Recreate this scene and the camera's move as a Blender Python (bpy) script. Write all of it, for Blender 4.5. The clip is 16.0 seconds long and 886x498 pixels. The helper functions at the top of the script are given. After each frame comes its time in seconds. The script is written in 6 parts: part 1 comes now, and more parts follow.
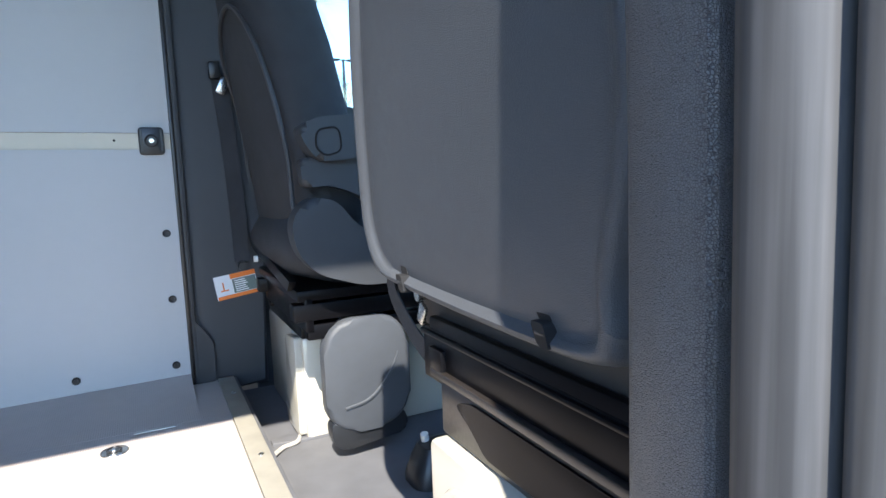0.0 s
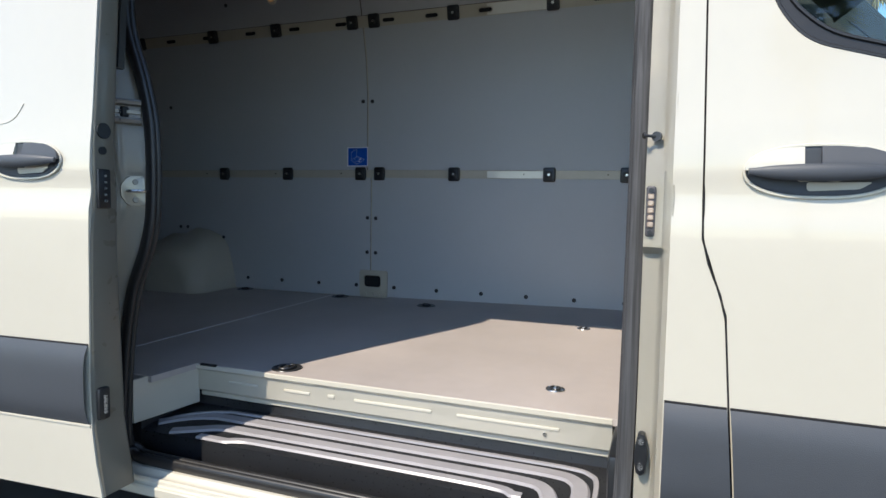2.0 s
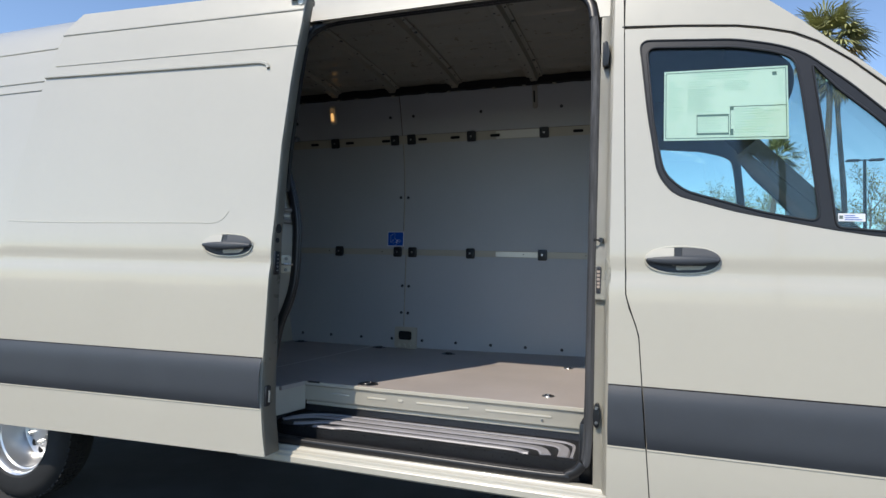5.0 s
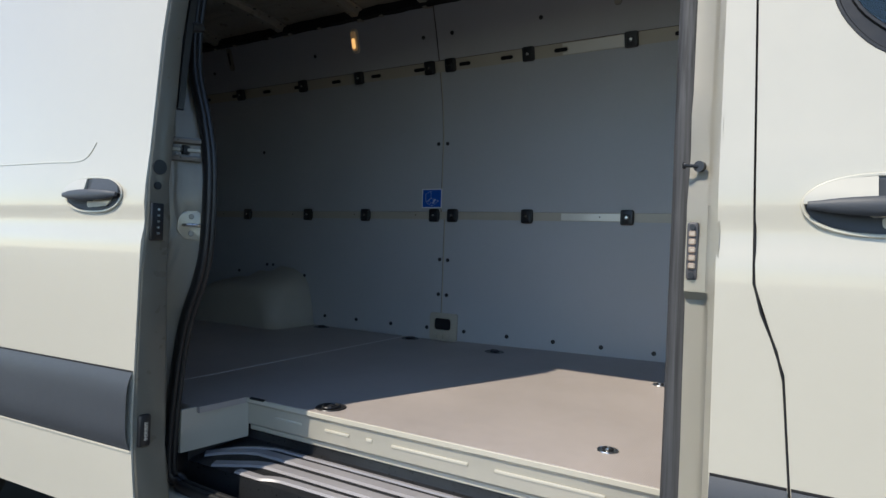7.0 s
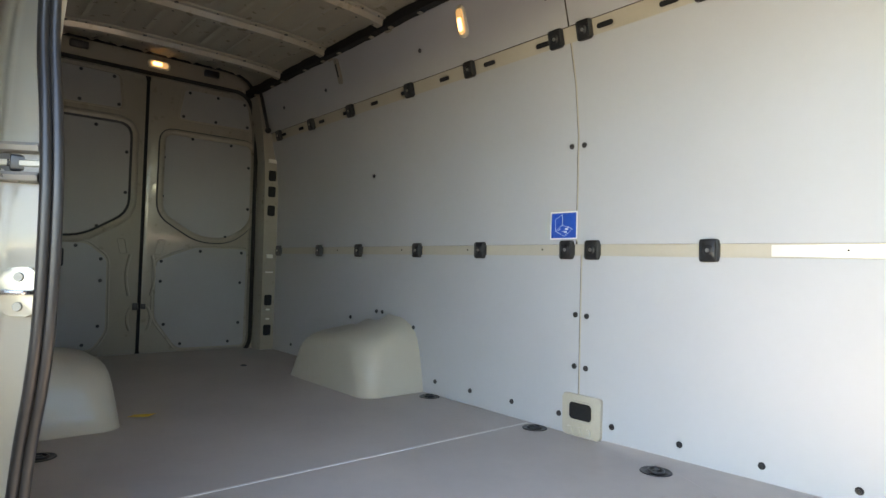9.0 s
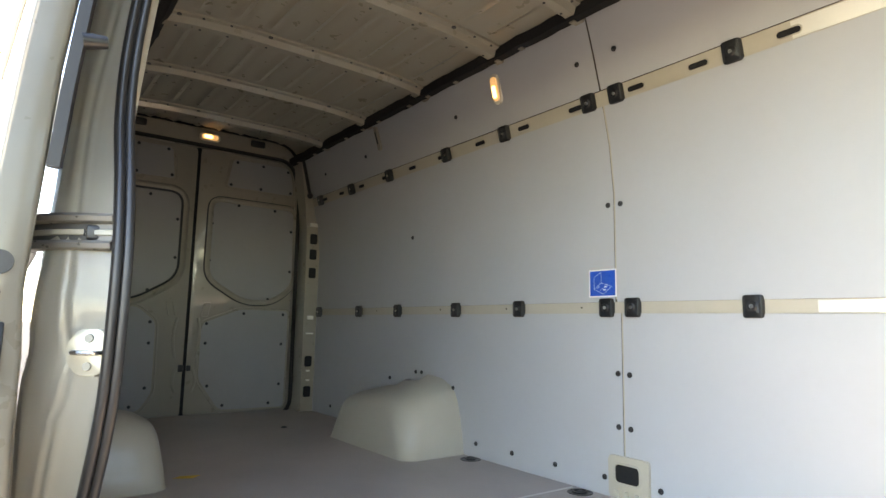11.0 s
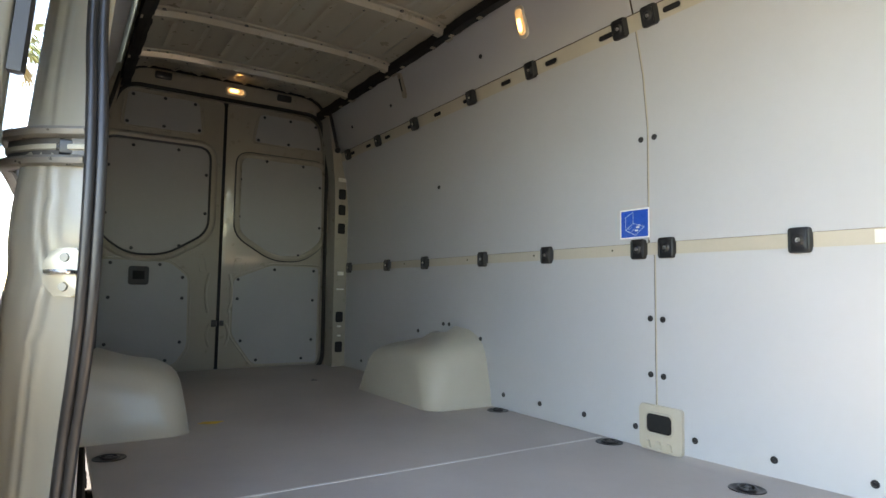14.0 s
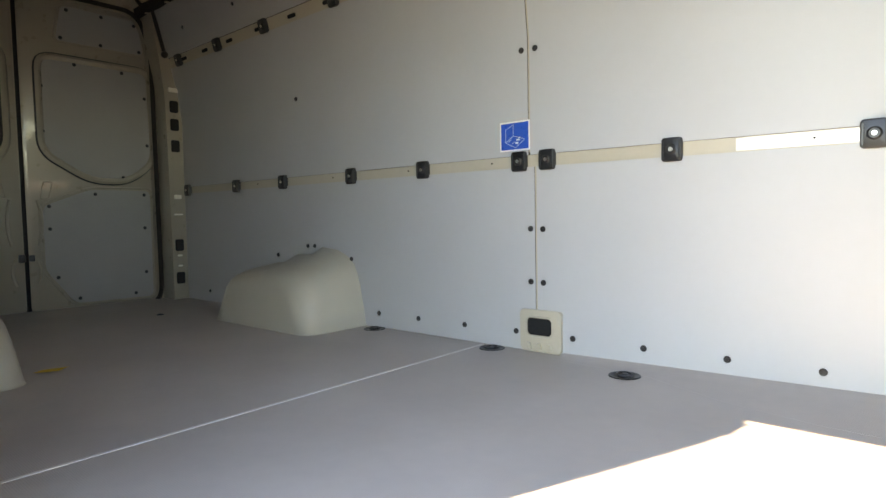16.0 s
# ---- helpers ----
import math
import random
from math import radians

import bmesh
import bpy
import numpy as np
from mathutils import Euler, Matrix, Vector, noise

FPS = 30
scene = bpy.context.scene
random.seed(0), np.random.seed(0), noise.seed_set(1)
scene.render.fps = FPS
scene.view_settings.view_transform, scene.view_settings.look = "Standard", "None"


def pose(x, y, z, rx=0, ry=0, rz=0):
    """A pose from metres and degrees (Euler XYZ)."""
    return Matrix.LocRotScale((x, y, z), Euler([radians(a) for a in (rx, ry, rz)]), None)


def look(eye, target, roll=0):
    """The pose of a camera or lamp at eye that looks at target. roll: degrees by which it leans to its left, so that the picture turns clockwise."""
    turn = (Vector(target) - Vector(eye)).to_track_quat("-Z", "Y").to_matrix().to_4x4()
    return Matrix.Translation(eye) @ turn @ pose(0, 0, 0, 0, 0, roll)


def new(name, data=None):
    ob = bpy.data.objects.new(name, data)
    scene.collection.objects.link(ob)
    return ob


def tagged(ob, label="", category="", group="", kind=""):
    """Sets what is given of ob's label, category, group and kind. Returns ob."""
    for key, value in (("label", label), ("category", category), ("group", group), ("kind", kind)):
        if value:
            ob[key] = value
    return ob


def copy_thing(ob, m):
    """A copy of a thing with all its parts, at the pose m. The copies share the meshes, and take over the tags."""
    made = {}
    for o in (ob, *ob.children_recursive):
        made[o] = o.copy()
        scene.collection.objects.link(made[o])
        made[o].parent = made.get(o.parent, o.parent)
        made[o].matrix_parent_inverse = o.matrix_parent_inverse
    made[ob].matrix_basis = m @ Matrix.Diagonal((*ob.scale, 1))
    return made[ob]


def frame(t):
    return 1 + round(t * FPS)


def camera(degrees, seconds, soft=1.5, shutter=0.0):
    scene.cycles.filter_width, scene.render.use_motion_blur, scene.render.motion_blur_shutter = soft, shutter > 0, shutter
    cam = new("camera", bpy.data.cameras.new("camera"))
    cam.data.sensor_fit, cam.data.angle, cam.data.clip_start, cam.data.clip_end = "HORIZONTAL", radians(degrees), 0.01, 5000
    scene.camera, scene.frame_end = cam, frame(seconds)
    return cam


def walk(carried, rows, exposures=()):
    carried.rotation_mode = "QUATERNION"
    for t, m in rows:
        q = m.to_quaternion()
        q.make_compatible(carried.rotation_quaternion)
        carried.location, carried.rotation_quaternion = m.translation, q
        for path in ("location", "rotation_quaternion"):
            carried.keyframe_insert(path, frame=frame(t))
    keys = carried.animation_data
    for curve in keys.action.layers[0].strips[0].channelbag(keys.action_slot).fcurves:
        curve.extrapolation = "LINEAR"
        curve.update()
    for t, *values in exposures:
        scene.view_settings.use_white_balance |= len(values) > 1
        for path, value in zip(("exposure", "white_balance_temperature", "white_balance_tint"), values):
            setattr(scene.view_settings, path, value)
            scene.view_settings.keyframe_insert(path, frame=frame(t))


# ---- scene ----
cam = camera(73.3, 16.0)
PATH = [
    (0, (1.428, -0.013, 1.294), (2.313, 1.765, 1.053), -2.1),
    (0.5, (1.411, -0.037, 1.280), (1.776, 1.917, 1.060), 0.5),
    (1, (1.424, -0.285, 1.259), (1.154, 1.689, 1.082), 1.8),
    (1.5, (1.475, -0.81, 1.231), (0.931, 1.11, 1.097), 1.1),
    (2, (1.646, -1.287, 1.26), (0.955, 0.584, 1.112), 0.9),
    (2.5, (1.719, -1.708, 1.259), (1.008, 0.16, 1.198), 1.2),
    (3, (1.826, -1.958, 1.296), (1.115, -0.089, 1.306), 1.3),
    (5.5, (1.821, -2.348, 1.235), (1.154, -0.465, 1.335), 1.7),
    (6, (1.868, -2.07, 1.263), (1.148, -0.206, 1.347), 1.7),
    (6.5, (1.847, -1.623, 1.228), (0.998, 0.188, 1.259), 1.6),
    (7, (1.770, -1.143, 1.242), (0.766, 0.587, 1.240), 2.0),
    (7.5, (1.649, -0.696, 1.243), (0.525, 0.958, 1.256), 2.0),
    (8, (1.486, -0.345, 1.285), (0.17, 1.16, 1.276), 1.9),
    (8.5, (1.456, -0.125, 1.312), (0.011, 1.257, 1.335), 2.0),
    (9, (1.472, -0.074, 1.348), (-0.053, 1.218, 1.412), 1.6),
    (9.5, (1.484, -0.084, 1.376), (-0.083, 1.153, 1.5), 1.3),
    (12, (1.517, -0.116, 1.278), (-0.067, 1.07, 1.567), 1.1),
    (12.5, (1.541, -0.107, 1.245), (-0.051, 1.079, 1.493), 1.5),
    (13, (1.54, -0.108, 1.243), (-0.081, 1.045, 1.446), 1.7),
    (13.5, (1.497, -0.078, 1.26), (-0.188, 0.985, 1.436), 1.9),
    (14, (1.445, 0.028, 1.257), (-0.232, 1.108, 1.407), 0.8),
    (14.5, (1.466, 0.037, 1.252), (-0.204, 1.129, 1.379), 0.1),
    (15, (1.465, 0.044, 1.254), (-0.17, 1.189, 1.381), -0.3),
    (15.5, (1.432, 0.016, 1.256), (-0.14, 1.25, 1.331), -0.2),
    (16, (1.239, -0.077, 1.226), (-0.067, 1.434, 1.12), -1.1),
]
EXPOSURES = [(0, 2.8, 6410, 10), (0.5, 3.17, 8280, 11), (1.0, 3.03, 9480, 12), (1.5, 2.14, 8040, 11), (2.0, 1.46, 6870, 10), (3.0, 1.07, 6750, 10), (5.5, 0.89, 6750, 10), (6.5, 1.01, 6750, 9), (7.0, 1.08, 6820, 9), (7.5, 1.63, 6310, 9), (8.0, 2.98, 6320, 9), (8.5, 3.74, 8990, 13), (9.0, 4.1, 9600, 14), (12.0, 4.18, 9930, 15), (13.0, 4.19, 9850, 15), (13.5, 4.06, 9450, 14), (14.0, 4.14, 9600, 14), (14.5, 4.35, 10040, 15), (15.5, 4.37, 10260, 15), (16.0, 4.07, 10490, 15)]
walk(cam, [(t, look(eye, target, roll)) for t, eye, target, roll in PATH], EXPOSURES)

# ---- sky and sun ----
world = bpy.data.worlds.new("sky")
scene.world = world
world.use_nodes = True
wn = world.node_tree
sky = wn.nodes.new("ShaderNodeTexSky")
sky.sky_type = "NISHITA"
sky.sun_disc = False
SUN = Vector((0.388, 1.0, -1.26)).normalized()      # the way the sunlight travels
sky.sun_elevation = math.asin(-SUN.z)
sky.sun_rotation = math.atan2(-SUN.x, -SUN.y)
sky.altitude = 1200.0
sky.air_density, sky.dust_density, sky.ozone_density = 1.0, 0.1, 3.2
wn.nodes["Background"].inputs["Strength"].default_value = 0.116
wn.links.new(sky.outputs[0], wn.nodes["Background"].inputs[0])
sun = new("sun", bpy.data.lights.new("sun", "SUN"))
sun.data.energy, sun.data.angle, sun.data.color = 2.20, radians(0.55), (1.0, 0.94, 0.85)
sun.matrix_basis = look((-4, -8, 12), Vector((-4, -8, 12)) + SUN)


# ---- materials ----
def mat(name, color, rough=0.5, metal=0.0, vary=0.08, scale=6.0, bump=0.0, bump_scale=200.0, coat=0.0, spec=0.5, per_object=0.0):
    m = bpy.data.materials.new(name)
    m.use_nodes = True
    n, l = m.node_tree.nodes, m.node_tree.links
    b = n["Principled BSDF"]
    b.inputs["Roughness"].default_value, b.inputs["Metallic"].default_value = rough, metal
    b.inputs["Coat Weight"].default_value, b.inputs["Coat Roughness"].default_value = coat, 0.06
    b.inputs["Specular IOR Level"].default_value = spec
    tc = n.new("ShaderNodeTexCoord")
    tex = n.new("ShaderNodeTexNoise")
    tex.inputs["Scale"].default_value, tex.inputs["Detail"].default_value = scale, 6.0
    l.new(tc.outputs["Object"], tex.inputs["Vector"])
    fine = n.new("ShaderNodeTexNoise")
    fine.inputs["Scale"].default_value, fine.inputs["Detail"].default_value = scale * 14, 3.0
    l.new(tc.outputs["Object"], fine.inputs["Vector"])
    add = n.new("ShaderNodeMath")
    add.operation = "MULTIPLY_ADD"
    add.inputs[1].default_value = 0.35
    l.new(fine.outputs["Fac"], add.inputs[0])
    l.new(tex.outputs["Fac"], add.inputs[2])
    ramp = n.new("ShaderNodeMapRange")
    ramp.inputs["From Min"].default_value, ramp.inputs["From Max"].default_value = 0.45, 0.9
    ramp.inputs["To Min"].default_value, ramp.inputs["To Max"].default_value = 1 - vary, 1 + vary
    l.new(add.outputs[0], ramp.inputs["Value"])
    mix = n.new("ShaderNodeVectorMath")
    mix.operation = "SCALE"
    mix.inputs[0].default_value = color
    l.new(ramp.outputs[0], mix.inputs["Scale"])
    out = mix
    if per_object:
        info = n.new("ShaderNodeObjectInfo")
        r2 = n.new("ShaderNodeMapRange")
        r2.inputs["To Min"].default_value, r2.inputs["To Max"].default_value = 1 - per_object, 1 + per_object
        l.new(info.outputs["Random"], r2.inputs["Value"])
        m2 = n.new("ShaderNodeVectorMath")
        m2.operation = "SCALE"
        l.new(mix.outputs[0], m2.inputs[0])
        l.new(r2.outputs[0], m2.inputs["Scale"])
        out = m2
    l.new(out.outputs[0], b.inputs["Base Color"])
    rr = n.new("ShaderNodeMapRange")
    rr.inputs["To Min"].default_value, rr.inputs["To Max"].default_value = max(0, rough - 0.08), min(1, rough + 0.08)
    l.new(fine.outputs["Fac"], rr.inputs["Value"])
    l.new(rr.outputs[0], b.inputs["Roughness"])
    if bump:
        bn = n.new("ShaderNodeTexNoise")
        bn.inputs["Scale"].default_value, bn.inputs["Detail"].default_value = bump_scale, 2.0
        l.new(tc.outputs["Object"], bn.inputs["Vector"])
        bp = n.new("ShaderNodeBump")
        bp.inputs["Strength"].default_value, bp.inputs["Distance"].default_value = bump, 0.002
        l.new(bn.outputs["Fac"], bp.inputs["Height"])
        l.new(bp.outputs[0], b.inputs["Normal"])
    return m


def leather(name, color, rough, cell, strength):
    """Grained plastic: cells with creases between."""
    m = mat(name, color, rough, vary=0.1, scale=3)
    n, l = m.node_tree.nodes, m.node_tree.links
    v = n.new("ShaderNodeTexVoronoi")
    v.feature = "DISTANCE_TO_EDGE"
    v.inputs["Scale"].default_value = cell
    tc = n.new("ShaderNodeTexCoord")
    l.new(tc.outputs["Object"], v.inputs["Vector"])
    mr = n.new("ShaderNodeMapRange")
    mr.inputs["From Max"].default_value = 0.18
    l.new(v.outputs["Distance"], mr.inputs["Value"])
    bp = n.new("ShaderNodeBump")
    bp.inputs["Strength"].default_value, bp.inputs["Distance"].default_value = strength, 0.003
    l.new(mr.outputs[0], bp.inputs["Height"])
    l.new(bp.outputs[0], n["Principled BSDF"].inputs["Normal"])
    # crease shade put into the colour: creases darker, cell tops lighter
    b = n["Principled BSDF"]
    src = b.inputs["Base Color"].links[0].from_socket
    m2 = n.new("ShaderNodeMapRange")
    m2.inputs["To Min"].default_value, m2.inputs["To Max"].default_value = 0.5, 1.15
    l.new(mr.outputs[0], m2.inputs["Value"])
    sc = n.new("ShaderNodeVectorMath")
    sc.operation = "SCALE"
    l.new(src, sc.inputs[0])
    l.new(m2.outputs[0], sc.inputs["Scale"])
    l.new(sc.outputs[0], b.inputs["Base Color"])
    return m


def floor_mat():
    """Brown phenolic ply with a fine woven wire print."""
    m = mat("floor_ply", (0.430, 0.378, 0.346), 0.46, vary=0.12, scale=1.6)
    n, l = m.node_tree.nodes, m.node_tree.links
    tc = n.new("ShaderNodeTexCoord")
    h = []
    for d in ("X", "Y"):
        w = n.new("ShaderNodeTexWave")
        w.bands_direction, w.inputs["Scale"].default_value = d, 62.0
        w.inputs["Distortion"].default_value = 0.6
        l.new(tc.outputs["Object"], w.inputs["Vector"])
        h.append(w)
    a = n.new("ShaderNodeMath")
    a.operation = "MAXIMUM"
    l.new(h[0].outputs["Fac"], a.inputs[0])
    l.new(h[1].outputs["Fac"], a.inputs[1])
    bp = n.new("ShaderNodeBump")
    bp.inputs["Strength"].default_value, bp.inputs["Distance"].default_value = 0.35, 0.001
    l.new(a.outputs[0], bp.inputs["Height"])
    l.new(bp.outputs[0], n["Principled BSDF"].inputs["Normal"])
    return m


def streaked(name, color):
    """Rubber with long pale scuffs and dust along its length."""
    m = mat(name, color, 0.62, vary=0.1, scale=5, spec=0.35)
    n, l = m.node_tree.nodes, m.node_tree.links
    tc, mp, nz = n.new("ShaderNodeTexCoord"), n.new("ShaderNodeMapping"), n.new("ShaderNodeTexNoise")
    mp.inputs["Scale"].default_value = (160, 160, 3.5)
    nz.inputs["Scale"].default_value, nz.inputs["Detail"].default_value = 1.0, 6.0
    l.new(tc.outputs["Object"], mp.inputs["Vector"])
    l.new(mp.outputs[0], nz.inputs["Vector"])
    mr = n.new("ShaderNodeMapRange")
    mr.inputs["From Min"].default_value, mr.inputs["From Max"].default_value = 0.35, 0.75
    mr.inputs["To Min"].default_value, mr.inputs["To Max"].default_value = 0.6, 1.6
    l.new(nz.outputs["Fac"], mr.inputs["Value"])
    b = n["Principled BSDF"]
    src = b.inputs["Base Color"].links[0].from_socket
    sc = n.new("ShaderNodeVectorMath")
    sc.operation = "SCALE"
    l.new(src, sc.inputs[0])
    l.new(mr.outputs[0], sc.inputs["Scale"])
    l.new(sc.outputs[0], b.inputs["Base Color"])
    return m


def glass_mat(name, tint, rough=0.0):
    m = bpy.data.materials.new(name)
    m.use_nodes = True
    n, l = m.node_tree.nodes, m.node_tree.links
    n.remove(n["Principled BSDF"])
    tr, gl, mx, fr = n.new("ShaderNodeBsdfTransparent"), n.new("ShaderNodeBsdfGlossy"), n.new("ShaderNodeMixShader"), n.new("ShaderNodeLayerWeight")
    tr.inputs["Color"].default_value = (*tint, 1)
    gl.inputs["Roughness"].default_value = rough
    pw, ad = n.new("ShaderNodeMath"), n.new("ShaderNodeMath")
    pw.operation, ad.operation = "POWER", "MULTIPLY_ADD"
    pw.inputs[1].default_value = 5.0
    ad.inputs[1].default_value, ad.inputs[2].default_value = 0.94, 0.05
    fr.inputs["Blend"].default_value = 0.5
    l.new(fr.outputs["Facing"], pw.inputs[0])
    l.new(pw.outputs[0], ad.inputs[0])
    l.new(ad.outputs[0], mx.inputs[0])
    l.new(tr.outputs[0], mx.inputs[1])
    l.new(gl.outputs[0], mx.inputs[2])
    l.new(mx.outputs[0], n["Material Output"].inputs["Surface"])
    return m


def glow(name, color, strength):
    m = bpy.data.materials.new(name)
    m.use_nodes = True
    b = m.node_tree.nodes["Principled BSDF"]
    b.inputs["Base Color"].default_value = (*color, 1)
    b.inputs["Emission Color"].default_value = (*color, 1)
    b.inputs["Emission Strength"].default_value = strength
    b.inputs["Roughness"].default_value = 0.15
    return m


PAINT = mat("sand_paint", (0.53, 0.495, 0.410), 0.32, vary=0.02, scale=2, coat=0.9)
# same sand paint as PAINT, darkened for the dim interior; RAIL kept lighter
INNER = mat("dim_sand_paint", (0.300, 0.278, 0.226), 0.30, vary=0.05, scale=1.2, coat=0.5)
RAIL = mat("sand_rail", (0.46, 0.42, 0.335), 0.38, vary=0.04, scale=5, coat=0.2)
# darker copy of PANEL, for the weak light at the rear doors
DIMPANEL = mat("dim_lining", (0.300, 0.305, 0.300), 0.52, vary=0.03, scale=3, bump=0.05, bump_scale=350)
# dark panel edges that draw the shadow lines beside rails and joints
EDGESHADE = mat("edge_shade", (0.100, 0.085, 0.070), 0.8, vary=0.2, scale=40)
GLOSS = mat("gloss_black", (0.004, 0.004, 0.005), 0.32, vary=0.2, scale=9, spec=0.12)
ARCH = mat("arch_paint", (0.45, 0.42, 0.345), 0.33, vary=0.03, scale=1.2, coat=0.2)
BROWN = mat("brown_plastic", (0.026, 0.022, 0.020), 0.32, vary=0.08, scale=8)
BRIGHT = mat("bright_rail", (0.27, 0.255, 0.23), 0.30, metal=0.5, vary=0.03, scale=4)
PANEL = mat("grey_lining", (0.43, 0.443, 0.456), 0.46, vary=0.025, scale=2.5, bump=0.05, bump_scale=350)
FLOOR = floor_mat()
BLACK = mat("black_plastic", (0.014, 0.015, 0.017), 0.34, vary=0.2, scale=9, bump=0.1, bump_scale=500)
HOLE = mat("dark_hollow", (0.006, 0.006, 0.007), 0.85, vary=0.3)
RUBBER = mat("rubber_seal", (0.019, 0.018, 0.018), 0.36, vary=0.12, scale=7)
STRIPE = mat("grey_moulding", (0.048, 0.053, 0.061), 0.48, vary=0.06, scale=5, bump=0.25, bump_scale=700)
SEAT = mat("seat_shell", (0.062, 0.067, 0.075), 0.42, vary=0.08, scale=4, bump=0.35, bump_scale=700, spec=0.32)
CLOTH = mat("seat_cloth", (0.030, 0.032, 0.037), 0.85, vary=0.15, scale=20, bump=0.5, bump_scale=900)
TRIM = mat("dark_trim", (0.036, 0.039, 0.044), 0.55, vary=0.1, scale=6, bump=0.2, bump_scale=800)
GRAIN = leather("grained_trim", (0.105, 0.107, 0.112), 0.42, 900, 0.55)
STEEL = mat("zinc_steel", (0.62, 0.62, 0.60), 0.28, metal=1.0, vary=0.12, scale=30)
DARKSTEEL = mat("dark_steel", (0.05, 0.05, 0.052), 0.35, metal=0.6, vary=0.25, scale=30)
ALLOY = mat("wheel_silver", (0.66, 0.66, 0.66), 0.32, metal=0.85, vary=0.05, scale=12)
TYRE = mat("tyre", (0.018, 0.018, 0.018), 0.75, vary=0.2, scale=10)
MATTING = mat("cab_mat", (0.105, 0.105, 0.11), 0.7, vary=0.15, scale=10, bump=0.4, bump_scale=600)
WHITE = mat("white_print", (0.78, 0.79, 0.80), 0.35, vary=0.02)
BLUE = mat("blue_print", (0.004, 0.085, 0.45), 0.3, vary=0.03)
ORANGE = mat("orange_print", (0.80, 0.20, 0.03), 0.4, vary=0.03)
INK = mat("ink", (0.13, 0.17, 0.155), 0.5, vary=0.05)
MINT = mat("window_paper", (0.84, 0.80, 0.78), 0.6, vary=0.03)
TAPE = mat("pale_film", (0.74, 0.73, 0.66), 0.18, vary=0.03, coat=0.5)
GLASS = glass_mat("tinted_glass", (0.875, 0.965, 0.915))
CLEAR = glass_mat("clear_glass", (0.80, 0.91, 0.95))
LAMPGLOW = glow("lamp_bulb", (1.0, 0.56, 0.20), 0.45)
LENS = glow("lamp_lens", (0.95, 0.60, 0.30), 0.035)
LEAFY = mat("dry_leaf", (0.75, 0.50, 0.05), 0.6, vary=0.2, scale=40)
ASPHALT = mat("asphalt", (0.040, 0.040, 0.040), 0.9, vary=0.25, scale=4, bump=0.8, bump_scale=120)
BARK = mat("bark", (0.17, 0.13, 0.095), 0.9, vary=0.3, scale=9, bump=0.8, bump_scale=40)
FROND = mat("palm_leaf", (0.36, 0.36, 0.15), 0.5, vary=0.35, scale=3)
DRYFROND = mat("dry_palm_leaf", (0.50, 0.38, 0.18), 0.7, vary=0.3, scale=3)
SPROUT = mat("spring_leaves", (0.36, 0.32, 0.11), 0.7, vary=0.35, scale=2)


# ---- mesh helpers ----
def place(ob):
    """Where an object stands in the world, from its own numbers."""
    m = ob.matrix_basis
    return place(ob.parent) @ ob.matrix_parent_inverse @ m if ob.parent else m


def finish(bm, name, angle=35):
    bmesh.ops.recalc_face_normals(bm, faces=bm.faces)
    me = bpy.data.meshes.new(name)
    bm.to_mesh(me)
    bm.free()
    me.polygons.foreach_set("use_smooth", [True] * len(me.polygons))
    me.set_sharp_from_angle(angle=radians(angle))
    return me


def under(ob, parent):
    ob.parent = parent
    ob.matrix_parent_inverse = place(parent).inverted()
    return ob


def part(name, bm, material, parent, label="", angle=35):
    """One mesh under a thing or a part; bm in world places."""
    me = bm if isinstance(bm, bpy.types.Mesh) else finish(bm, name, angle)
    if not me.materials:
        me.materials.append(material)
    ob = under(new(name, me), parent)
    return tagged(ob, label) if label else ob


def piece(name, me, m, parent):
    """A repeat on shared mesh data at the pose m."""
    ob = new(name, me)
    ob.parent = parent
    ob.matrix_parent_inverse = place(parent).inverted()
    ob.matrix_basis = m
    return ob


def thing(name, at, label, category, group="", kind=""):
    ob = new(name)
    ob.empty_display_size = 0.1
    ob.matrix_basis = Matrix.Translation(at)
    return tagged(ob, label, category, group, kind)


def solid(name, bm, material, label, category, kind="", angle=35, group=""):
    """A one-mesh thing."""
    me = finish(bm, name, angle)
    me.materials.append(material)
    return tagged(new(name, me), label, category, group, kind)


def box(bm, a, b, bev=0.0, seg=2, turn=None):
    vs = bmesh.ops.create_cube(bm, size=1)["verts"]
    c = [(p + q) / 2 for p, q in zip(a, b)]
    d = [abs(q - p) for p, q in zip(a, b)]
    for v in vs:
        v.co = Vector((v.co[0] * d[0], v.co[1] * d[1], v.co[2] * d[2]))
        if turn:
            v.co = turn @ v.co
        v.co += Vector(c)
    if bev:
        es = list({e for v in vs for e in v.link_edges})
        bmesh.ops.bevel(bm, geom=es, offset=min(bev, min(d) * 0.48), segments=seg, affect="EDGES", profile=0.5)
    return bm


def new_box(a, b, bev=0.0, seg=2, turn=None):
    return box(bmesh.new(), a, b, bev, seg, turn)


AX = {"x": lambda u, v, w: Vector((w, u, v)), "y": lambda u, v, w: Vector((u, w, v)), "z": lambda u, v, w: Vector((u, v, w))}


